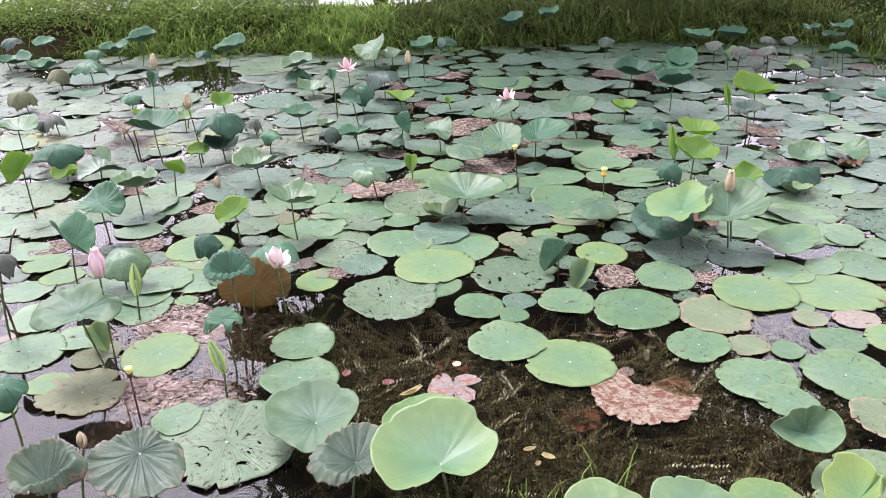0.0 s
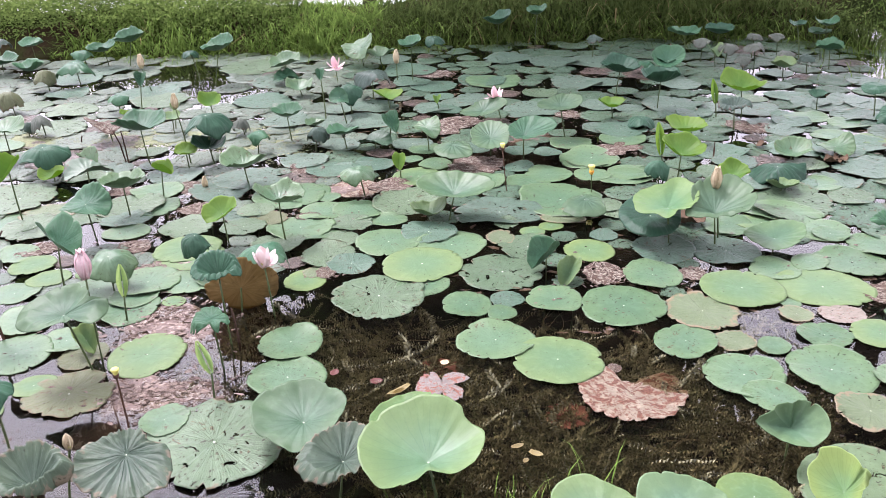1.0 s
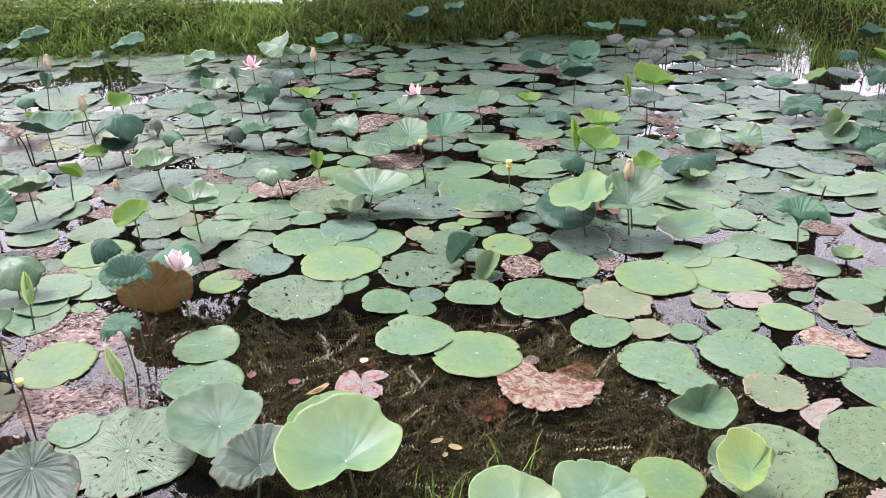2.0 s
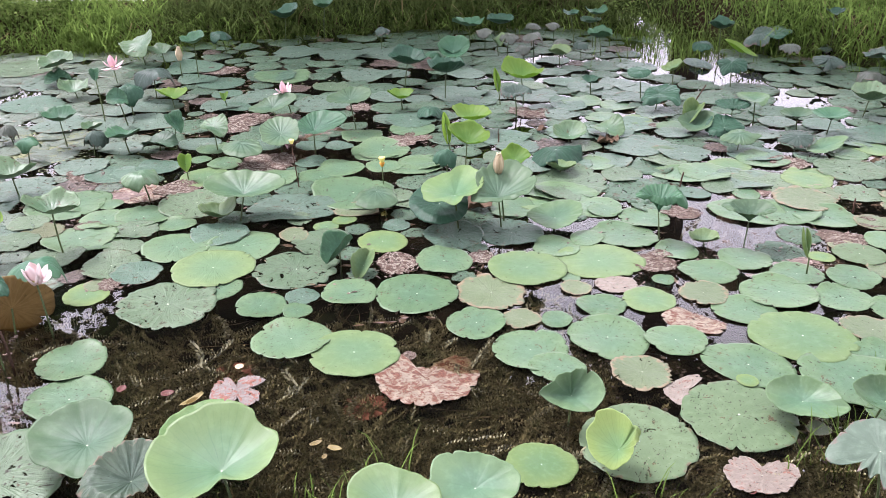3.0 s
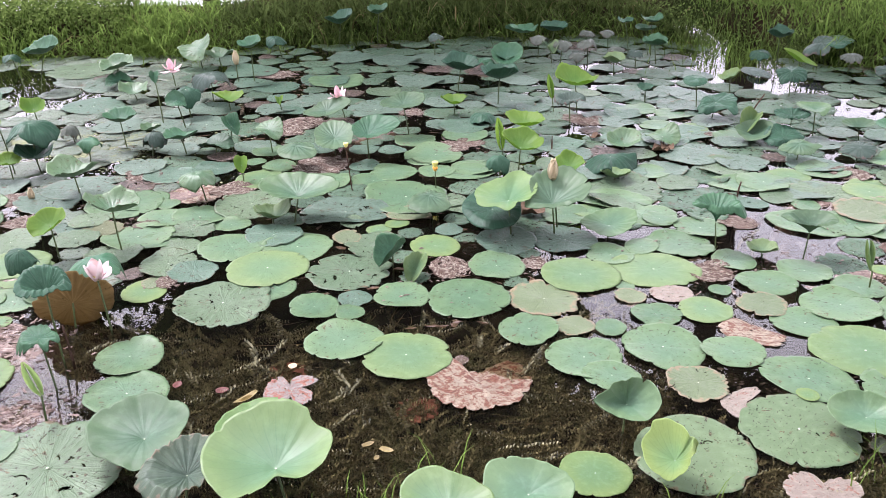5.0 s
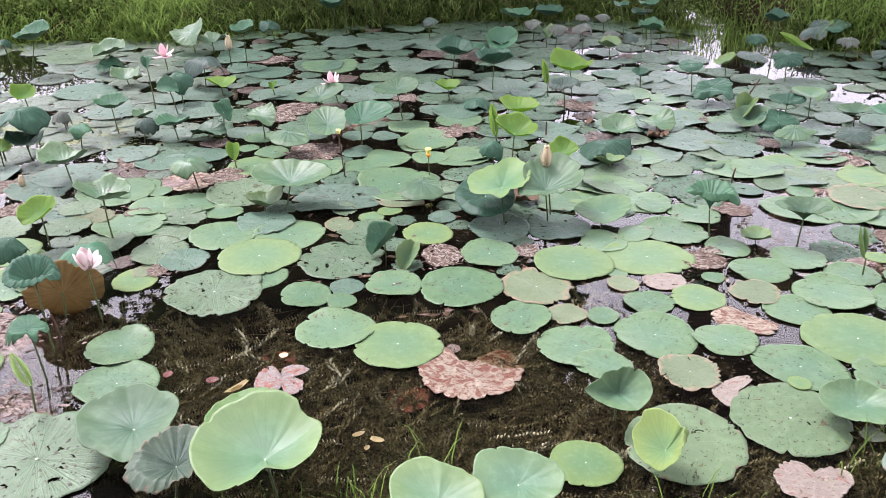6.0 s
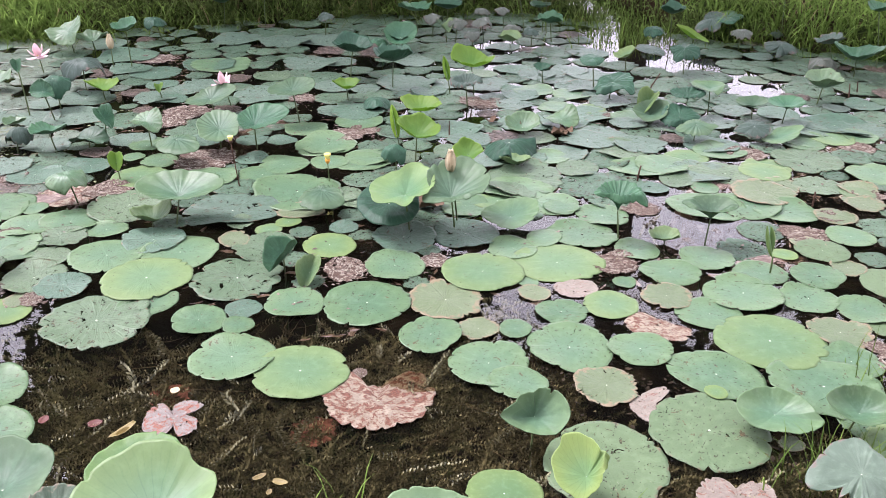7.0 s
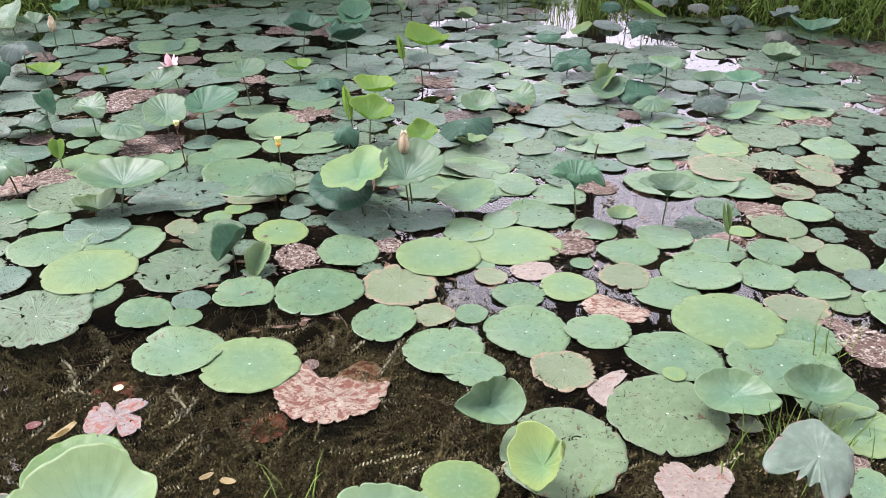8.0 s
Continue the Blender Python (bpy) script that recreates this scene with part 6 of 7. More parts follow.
leaf('umbrella', 'greyteal', 4.67, 5.81, 4.64, 5.83, 0.09, 0.074, -0.19, -0.25, 155)
leaf('umbrella', 'darkteal', 3.76, 6.08, 3.74, 6.10, 0.11, 0.106, -0.14, -0.25, 156)
leaf('dish', 'darkteal', 3.90, 6.08, 3.87, 6.10, 0.25, 0.107, -0.02, -0.04, 157)
leaf('dish', 'greyteal', 4.58, 5.10, 4.54, 5.13, 0.19, 0.113, -0.20, 0.16, 158)
leaf('dish', 'darkteal', 4.75, 5.82, 4.70, 5.87, 0.35, 0.074, -0.12, -0.15, 159)
leaf('dish', 'teal', 4.90, 5.00, 4.84, 5.06, 0.41, 0.092, -0.08, -0.08, 161)
leaf('umbrella', 'teal', 1.63, 6.43, 1.63, 6.43, 0.09, 0.089, -0.04, -0.17, 162)
leaf('dish', 'teal', 1.80, 6.47, 1.79, 6.48, 0.12, 0.121, -0.08, -0.33, 163)

# ---- loose stuff on and in the pond ----
POOLS = [(0.35, 2.28, 0.95, 0.42, -6), (-0.45, 2.82, 0.50, 0.26, 0), (0.25, 2.78, 0.35, 0.10, 0), (-1.25, 2.42, 0.36, 0.34, 0), (-0.95, 2.8, 0.34, 0.42, 0),
         (1.17, 2.69, 0.13, 0.10, 0), (-1.60, 3.66, 0.20, 0.16, 0), (1.58, 3.28, 0.22, 0.08, 20), (2.16, 3.12, 0.28, 0.15, -25), (1.95, 3.56, 0.14, 0.06, 0), (-1.5, 4.98, 0.4, 0.16, 0),
         (-1.96, 6.7, 0.5, 0.45, 0), (-1.35, 6.25, 0.28, 0.2, 0), (-2.75, 6.75, 0.3, 0.14, 0), (3.6, 6.2, 0.32, 0.6, 20), (0.75, 1.72, 0.9, 0.3, -8), (1.45, 1.5, 0.8, 0.3, 0), (-1.4, 2.1, 0.5, 0.3, 0), (-2.0, 4.36, 0.3, 0.12, 0)]
SHEENS = [(2.15, 5.5, 0.10, 0.06, 0), (2.62, 5.55, 0.12, 0.07, 0), (1.53, 6.2, 0.12, 0.2, 0), (3.66, 4.83, 0.25, 0.2, 0), (3.12, 4.02, 0.14, 0.1, 0), (3.74, 5.5, 0.25, 0.3, 0),
          (0.94, 5.35, 0.12, 0.28, 0), (1.87, 3.9, 0.1, 0.07, 0), (2.18, 3.86, 0.1, 0.07, 0), (-0.97, 4.3, 0.16, 0.1, 0), (1.87, 3.55, 0.12, 0.08, 0), (-1.99, 7.14, 0.34, 0.30, 15), (-2.02, 6.59, 0.23, 0.23, 15), (-0.84, 4.73, 0.20, 0.13, 15), (-1.06, 4.70, 0.13, 0.10, 15), (-1.94, 4.30, 0.09, 0.21, 15), (-1.61, 3.86, 0.06, 0.20, 15), (-1.70, 6.32, 0.17, 0.18, 15), (-3.29, 7.25, 0.20, 0.19, 15),
          (2.25, 3.36, 0.2, 0.13, 0), (2.2, 3.0, 0.26, 0.13, -20), (1.57, 3.29, 0.24, 0.08, 25), (2.2, 3.8, 0.14, 0.06, 0),
          (2.43, 3.65, 0.12, 0.06, 0), (3.07, 4.03, 0.2, 0.12, 0), (3.63, 4.77, 0.3, 0.16, 0), (3.35, 5.26, 0.3, 0.08, 0), (3.4, 5.9, 0.34, 0.4, 10), (2.6, 4.01, 0.16, 0.04, 20), (3.25, 4.48, 0.26, 0.05, -40)]


def in_pool(x, y):
    for cx, cy, rx, ry, a in POOLS + SHEENS:
        c, s = math.cos(radians(a)), math.sin(radians(a))
        dx, dy = x - cx, y - cy
        if ((c * dx + s * dy) / rx) ** 2 + ((c * dy - s * dx) / ry) ** 2 < 1:
            return True
    return False


def fill_pads():
    """The pads between the placed ones: the nearer as things, the far rest joined."""
    rng = random.Random(11)
    spots = []
    for _ in range(26000):
        x, y = rng.uniform(-6.2, 6.8), rng.uniform(1.9, 8.6)
        if y > shore(x) - 0.02 or (x < 2.9 and y > 7.7) or abs(x) > 1.6 + 0.85 * y or in_pool(x, y) or inlet(x, y) > 0.4 or (y < 2.75 and -1.5 < x < 2.2):
            continue
        r = rng.uniform(0.09, 0.18) * (1.0 if y < 5 else 1.1) 
        if any((x - a) ** 2 + (y - b) ** 2 < ((0.66 if x > 0.9 and y > 3.2 else 0.66 if x < -0.4 and y > 3.0 else 0.75 if y < 4.5 else 0.78) * (r + c)) ** 2 for a, b, c in PLACED):
            r *= 0.55
            if any((x - a) ** 2 + (y - b) ** 2 < ((0.78 if x > 0.9 and y > 3.2 else 0.78 if x < -0.4 and y > 3.0 else 0.86) * (r + c)) ** 2 for a, b, c in PLACED):
                continue
        spots.append((x, y, r))
        PLACED.append((x, y, r))
    spots.sort(key=lambda s: s[1])
    side = random.Random(12)
    for _ in range(7000):
        x, y, r = side.uniform(-7.5, 8.0), side.uniform(1.3, 8.6), side.uniform(0.10, 0.19)
        if abs(x) < 1.6 + 0.85 * y or y > shore(x) - 0.1 or inlet(x, y) > 0.3 or any((x - a) ** 2 + (y - b) ** 2 < (0.72 * (r + c)) ** 2 for a, b, c in PLACED):
            continue
        spots.append((x, y, r))
        PLACED.append((x, y, r))
    tones = ("green", "green", "green", "teal", "pale", "pale", "light", "mixed", "slate", "dead", "dead")
    near, rest = spots[:30], spots[30:]
    del PLACED[-len(spots):]
    for x, y, r in near:
        # left of x = -0.6 paler tones carry the glare of the sky
        pad(x, y, r, r * rng.uniform(0.88, 1.0), rng.uniform(0, 360), rng.choice(tones if x > -0.6 else ("pale", "pale", "light", "mixed", "green", "dead")), rng.choice((0, 1)))
    shapes = [pad_geometry(700 + i, ("dead", "mixed", "pale")[i % 3], 64, (0.3, 0.7, 1.0)) for i in range(9)]
    for tone, label in (("far", "dense carpet of green lotus pads floating far off"), ("far_glare", "worn grey-green lotus pads, pale with painted-in sky glare")):
        verts, faces, uvs = [], [], []
        for k, (x, y, r) in enumerate(rest):
            # pads at left get the material with the glare painted in
            if (x < -0.35 - 0.25 * math.sin(3 * y)) != (tone == "far_glare"):
                continue
            v, f, uv = shapes[k % 9]
            a, b = rng.uniform(0, 6.28), len(verts)
            c, s, z = math.cos(a) * r, math.sin(a) * r, 0.0004 + 0.0007 * (k % 5)
            verts += [(x + c * p[0] - s * p[1], y + s * p[0] + c * p[1], z + r * p[2]) for p in v]
            faces += [tuple(i + b for i in g) for g in f]
            uvs += uv
        tagged(new("lotus_pads", mesh_from("lotus_pads", verts, faces, MATS[tone], uvs)), label, "lotus pads", kind="stuff")


def litter():
    rng = random.Random(5)
    verts, faces, uvs = [], [], []

    def scrap(x, y, r, z):
        b, n = len(verts), rng.randint(6, 9)
        verts.append((x, y, z + 0.003))
        uvs.append((rng.random(), rng.random()))
        st = rng.uniform(0.12, 0.6)
        tw = rng.gauss(0.2, 0.7)
        for j in range(n):
            a = 2 * math.pi * j / n
            q = r * rng.uniform(0.45, 1.15)
            u, w = q * math.cos(a), st * q * math.sin(a)
            verts.append((x + u * math.cos(tw) - w * math.sin(tw), y + u * math.sin(tw) + w * math.cos(tw), z + rng.uniform(-0.002, 0.004)))
            uvs.append((uvs[b][0] + 0.3 * math.cos(a), uvs[b][1] + 0.3 * math.sin(a)))
        for j in range(n):
            faces.append((b, b + 1 + j, b + 1 + (j + 1) % n))
    mats = [(-1.0, 2.87, 0.26, 0.24, 900), (-0.93, 2.40, 0.28, 0.13, 800), (-1.35, 2.1, 0.3, 0.2, 60), (2.55, 3.45, 0.14, 0.09, 120), (-1.1, 3.35, 0.25, 0.12, 130), (1.25, 5.2, 0.4, 0.22, 160),
            (3.9, 3.9, 0.5, 0.3, 220), (0.5, 5.0, 0.8, 0.35, 260), (-0.4, 4.2, 0.5, 0.3, 200), (2.0, 2.9, 0.4, 0.15, 120), (2.3, 3.9, 0.7, 0.5, 200)]
    mats += [(x, y, 1.7 * r, 1.3 * r, 70) for x, y, r in DEAD if y > 3.0]
    for cx, cy, rx, ry, n in mats:
        for _ in range(n):
            scrap(cx + rng.gauss(0, 0.5) * rx, cy + rng.gauss(0, 0.5) * ry, 0.003 * 7 ** rng.random(), rng.uniform(-0.003, 0.004))
    for _ in range(9500):
        y = rng.uniform(2.6, 7.7)
        x = rng.uniform(-1.2 - 0.62 * y, 1.2 + 0.62 * y)
        if y < shore(x) and not in_pool(x, y) and noise.noise(Vector((x * 1.3, y * 1.6, 4.0))) > rng.uniform(-0.25, 0.3):
            scrap(x, y, rng.uniform(0.01, 0.045), -0.003) if rng.random() < 0.8 else scrap(x, y, rng.uniform(0.004, 0.016), 0.006)
    tagged(new("leaf_litter", mesh_from("leaf_litter", verts, faces, MATS["debris"], uvs, False)), "pinkish-tan rotting leaf scraps floating between pads", "leaf litter", kind="stuff")


def flotsam():
    """Dark shreds of weed and rotten leaf that float in drifts between the nearer pads."""
    rng = random.Random(55)
    verts, faces = [], []
    for _ in range(30000):
        x, y = rng.uniform(0.75, 3.6), rng.uniform(1.3, 4.6)
        if noise.noise(Vector((x * 3.2, y * 4.2, 6.0))) + 0.5 * noise.noise(Vector((x * 9, y * 12, 1.0))) < rng.uniform(-0.15, 0.35):
            continue
        if x < 1.1 and 1.7 < y < 2.6:
            continue
        if any(((x - a) / c) ** 2 + ((y - b) / d) ** 2 < 1 for a, b, c, d, e in SHEENS) and rng.random() < 0.85:
            continue
        a, n, b = rng.gauss(0.2, 0.9), rng.randint(5, 7), len(verts)
        u, w = 0.003 * 5 ** rng.random(), rng.uniform(0.2, 0.7)
        z = rng.uniform(-0.002, 0.003)
        for j in range(n):
            q = 2 * math.pi * j / n
            p, o = u * rng.uniform(0.5, 1.2) * math.cos(q), u * w * rng.uniform(0.5, 1.2) * math.sin(q)
            verts.append((x + p * math.cos(a) - o * math.sin(a), y + p * math.sin(a) + o * math.cos(a), z + rng.uniform(-0.001, 0.003)))
        faces.append(tuple(range(b, b + n)))
    tagged(new("flotsam", mesh_from("flotsam", verts, faces, PEAT, smooth=False)), "dark shreds of rotten weed floating between lotus pads", "flotsam", kind="stuff")


def mud(cx, cy, rx, ry, seed):
    """A mat of matted dead leaves that just breaks the surface of the water."""
    rng = random.Random(seed)
    step, o = 0.009, rng.uniform(0, 50)
    nx, ny = int(2.6 * rx / step), int(2.6 * ry / step)
    verts, faces = [], []
    for j in range(ny + 1):
        for i in range(nx + 1):
            u, w = -1.3 + 2.6 * i / nx, -1.3 + 2.6 * j / ny
            px, py = cx + rx * u, cy + ry * w
            wide = noise.noise(Vector((px * 7, py * 9, o)))
            fibre = noise.noise(Vector((px * 30 + py * 12, py * 75, o + 5)))
            fleck = noise.noise(Vector((px * 110, py * 110, o + 9)))
            q = (u * u + w * w) * (1 + 0.8 * noise.noise(Vector((px * 5, py * 6, o + 20))))
            z = 0.0065 - 0.016 * q - 0.15 * max(0.0, q - 0.7) - 0.8 * max(0.0, max(abs(u), abs(w)) - 1.05) + 0.017 * wide + 0.010 * fibre + 0.005 * fleck
            verts.append((px, py, max(-0.4, z if z < 0.002 else 0.002 + 0.2 * (z - 0.002))))
    faces = [(j * (nx + 1) + i, j * (nx + 1) + i + 1, (j + 1) * (nx + 1) + i + 1, (j + 1) * (nx + 1) + i) for j in range(ny) for i in range(nx)]
    tagged(new("leaf_mud", mesh_from("leaf_mud", verts, faces, MUD)), "wet pinkish-brown mat of decayed leaves at the surface", "mud", kind="stuff")


def pondweed():
    """Strands with whorls of small leaves below the clear water, loose tips and bare runners between them."""
    rng = random.Random(8)
    verts, faces = [], []
    for _ in range(6200):
        x, y = rng.uniform(-0.9, 2.1), rng.uniform(1.2, 3.1)
        if not in_pool(x, y) or rng.random() < 0.75 * rise((y - 2.62) / 0.08):
            continue
        z = rng.uniform(-0.10, -0.006)
        a, da = rng.gauss(0.3, 0.9) + (math.pi if rng.random() < 0.5 else 0), rng.uniform(-0.25, 0.25)
        lift, size, gap = rng.uniform(-0.12, 0.22), rng.uniform(0.007, 0.015), rng.uniform(0.008, 0.013)
        for i in range(rng.randint(8, 26)):
            x, y, z = x + gap * math.cos(a), y + gap * math.sin(a), min(-0.004, z + gap * lift)
            a += da * 0.3 + rng.uniform(-0.14, 0.14)
            o = rng.uniform(0, 1)
            ax, sd = Vector((math.cos(a), math.sin(a), 0)), Vector((-math.sin(a), math.cos(a), 0))
            for j in range(4):
                q = o + j * 1.571
                d = (sd * math.cos(q) + Vector((0, 0, 0.8)) * math.sin(q) + ax * 0.45).normalized()
                w = d.cross(ax).normalized() * size * 0.3
                p, b = Vector((x, y, z)), len(verts)
                verts.extend((p - w * 0.5, p + d * size * 0.6 - w, p + d * size * 1.25, p + d * size * 0.6 + w))
                faces.append((b, b + 1, b + 2, b + 3))
    for _ in range(1100):
        x, y = rng.uniform(-0.7, 1.4), rng.uniform(1.5, 2.75)
        if not in_pool(x, y) or noise.noise(Vector((x * 3, y * 3, 2))) < rng.uniform(-0.5, 0.2):
            continue
        z, s, o, b = rng.uniform(-0.03, -0.003), rng.uniform(0.002, 0.005), rng.uniform(0, 6.28), len(verts)
        for j in range(7):
            q = o + j * 0.9
            verts.append((x + s * math.cos(q), y + 0.75 * s * math.sin(q), z + 0.3 * s * math.sin(2 * q)))
        faces.append(tuple(range(b, b + 7)))
    tagged(new("pondweed", mesh_from("pondweed", verts, faces, HYDRILLA, smooth=False)), "tangled dark olive pondweed strands under the water", "pondweed", kind="stuff")
    verts, faces = [], []
    for _ in range(260):
        x, y = rng.uniform(-0.7, 1.5), rng.uniform(1.6, 2.9)
        if not in_pool(x, y):
            continue
        a, n, z = rng.gauss(0.4, 0.7), rng.randint(8, 16), rng.uniform(-0.04, -0.004)
        pts = []
        for i in range(n):
            pts.append((x, y, z))
            a += rng.uniform(-0.2, 0.2)
            x, y, z = x + 0.02 * math.cos(a), y + 0.02 * math.sin(a), min(-0.003, z + rng.uniform(-0.003, 0.003))
        v, f = tube(pts, rng.uniform(0.0006, 0.0012), 4)
        b = len(verts)
        verts += v
        faces += [tuple(i + b for i in g) for g in f]
    tagged(new("pondweed_runners", mesh_from("pondweed_runners", verts, faces, RUNNER)), "thin olive pondweed runners below the surface", "pondweed", kind="stuff")


def blades(name, mat, label, spots, seed, category="grass"):
    """Grass as single arching blades; spots gives foot, length, width, bend."""
    rng = random.Random(seed)
    verts, faces = [], []
    for x, y, z, h, w, lean in spots:
        a = rng.uniform(0, 6.28)
        d, s = Vector((math.cos(a), math.sin(a), 0)), Vector((-math.sin(a), math.cos(a), 0)) * w
        b = len(verts)
        for q in (0.0, 0.4, 0.75):
            p = Vector((x, y, z)) + Vector((0, 0, h * (q - 0.3 * lean * q * q))) + d * (h * 0.7 * lean * q * q)
            k = s * (1 - 0.55 * q)
            verts.extend((p - k, p + k))
        verts.append(Vector((x, y, z)) + Vector((0, 0, h * (1 - 0.42 * lean))) + d * (h * 0.7 * lean))
        faces.extend(((b, b + 1, b + 3, b + 2), (b + 2, b + 3, b + 5, b + 4), (b + 4, b + 5, b + 6)))
    tagged(new(name, mesh_from(name, verts, faces, mat, smooth=False)), label, category, kind="stuff")


def grass():
    rng = random.Random(21)
    lush, dark, straw, weeds = [], [], [], []
    for _ in range(36000):
        x = rng.uniform(-7.5, 8.5)
        y0 = shore(x)
        y = y0 + (rng.uniform(-0.12, 3.2) if rng.random() < 0.7 else rng.uniform(-0.12, 0.5))
        if x < 1.2 and y > y0 + 1.7:
            continue
        g = height(x, y)
        if g < -0.16 or (inlet(x, y) > 0.3 and g < -0.07 and rng.random() < 0.8):
            continue
        clump = noise.noise(Vector((x * 1.1, y * 1.1, 7)))
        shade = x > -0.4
        if x < -3.3 and y < y0 + 1.1:
            if rng.random() < 0.93:
                continue
        if -4.2 < x < -1.3 and rng.random() < 0.5 and y < y0 + 1.8:
            continue
        h = rng.uniform(0.14, 0.40) * (1 + 0.5 * clump) * (max(0.4, 1 - 0.4 * (y - y0)) if x < 1.2 else 0.6 if 3.0 < x < 6.0 and y > 8.3 else 1.25)
        item = (x, y, g - 0.02, h * (0.7 if x > 2.6 else 1.0), rng.uniform(0.003, 0.0085), rng.uniform(0.6, 2.3))
        if rng.random() < 0.015:
            straw.append(item)
        # blades right of x = -0.4 mostly take the shade-coloured grass
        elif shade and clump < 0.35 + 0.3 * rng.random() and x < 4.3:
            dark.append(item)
        else:
            lush.append(item)
    for _ in range(4200):
        px = rng.uniform(-3.3, 5.5)
        py = shore(px) + rng.uniform(-0.16, 0.14)
        if inlet(px, py) < 0.4:
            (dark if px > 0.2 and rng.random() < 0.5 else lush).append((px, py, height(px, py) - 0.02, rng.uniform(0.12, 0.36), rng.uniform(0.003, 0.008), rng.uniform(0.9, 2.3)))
    blades("bank_grass", GRASS, "tall green grass arching on the far bank", lush, 1)
    # ordinary bank grass too, with the shade painted in by colour
    blades("sedge", GRASS_SHADED, "tangled grass on far bank, shade painted into its green", dark, 2, "sedge")
    blades("dry_grass", STRAW, "scattered straw-coloured dry grass blades on bank", straw, 3)
    tufts = []
    for cx, cy, n in ((0.25, 1.72, 34), (0.42, 1.80, 16), (0.05, 1.70, 18), (1.66, 1.62, 40), (1.85, 1.62, 46), (1.05, 1.55, 16), (2.12, 1.95, 20), (-0.1, 1.72, 12)):
        for _ in range(n):
            tufts.append((cx + rng.gauss(0, 0.06), cy + rng.gauss(0, 0.05), -0.06, rng.uniform(0.10, 0.24), rng.uniform(0.0015, 0.003), rng.uniform(0.2, 0.9)))
    blades("water_grass", GRASS, "thin green grass blades rising from the water edge", tufts, 4)
    reeds = []
    for _ in range(900):
        x, y = rng.gauss(3.75, 0.32), rng.uniform(5.95, 7.7)
        if y < shore(x) + 0.35 or inlet(x, y) > 0.2:
            reeds.append((x + 0.1 * math.sin(9 * y), y, -0.08, rng.uniform(0.12, 0.34), rng.uniform(0.002, 0.004), rng.uniform(0.2, 1.6)))
    blades("inlet_reeds", GRASS, "thin sparse green reeds standing in bright shallow water", reeds, 6, "reeds")
    near = []
    for _ in range(16000):
        x, y = rng.uniform(-5.0, 5.5), rng.uniform(-3.0, 0.95)
        if abs(x) < 0.9 and abs(y) < 0.7:
            continue
        near.append((x, y, height(x, y) - 0.01, rng.uniform(0.05, 0.14), rng.uniform(0.0015, 0.003), rng.uniform(0.2, 0.9)))
    blades("near_grass", GRASS, "short green grass on the near bank", near, 5)


def weeds():
    rng = random.Random(31)
    verts, faces = [], []
    for i in range(26000):
        x = rng.uniform(-4.3, -1.2) if i < 25000 else rng.gauss(4.1, 0.35)
        if i < 25000 and rng.random() > 1.25 - 0.25 * abs(x + 2.8):
            continue
        t = rng.random() * (1.0 if i < 25000 else 1.6)
        y = shore(x) + 0.12 + 1.3 * t
        z = height(x, y) + rng.uniform(0.04, 0.32) * (0.6 + 0.7 * noise.noise(Vector((x * 2, y * 2, 1))) + 0.4)
        n = Vector((rng.uniform(-0.7, 0.7), rng.uniform(-0.9, 0.3), 1)).normalized()
        u = n.cross(Vector((rng.uniform(-1, 1), rng.uniform(-1, 1), 0.1))).normalized()
        w, s, b = n.cross(u), rng.uniform(0.008, 0.021), len(verts)
        p = Vector((x, y, z))
        for du, dw, dz in ((-1, 0, 0), (-0.35, 0.55, 0.12), (0.4, 0.45, 0.1), (1.1, 0, -0.15), (0.4, -0.45, 0.1), (-0.35, -0.55, 0.12)):
            verts.append(p + u * du * s + w * dw * s + n * dz * s)
        faces.extend(((b, b + 1, b + 2, b + 3), (b, b + 3, b + 4, b + 5)))
    tagged(new("creeping_weeds", mesh_from("creeping_weeds", verts, faces, WEED_LEAF, smooth=False)), "leafy yellow-green creeping weeds covering the bank", "weeds", kind="stuff")


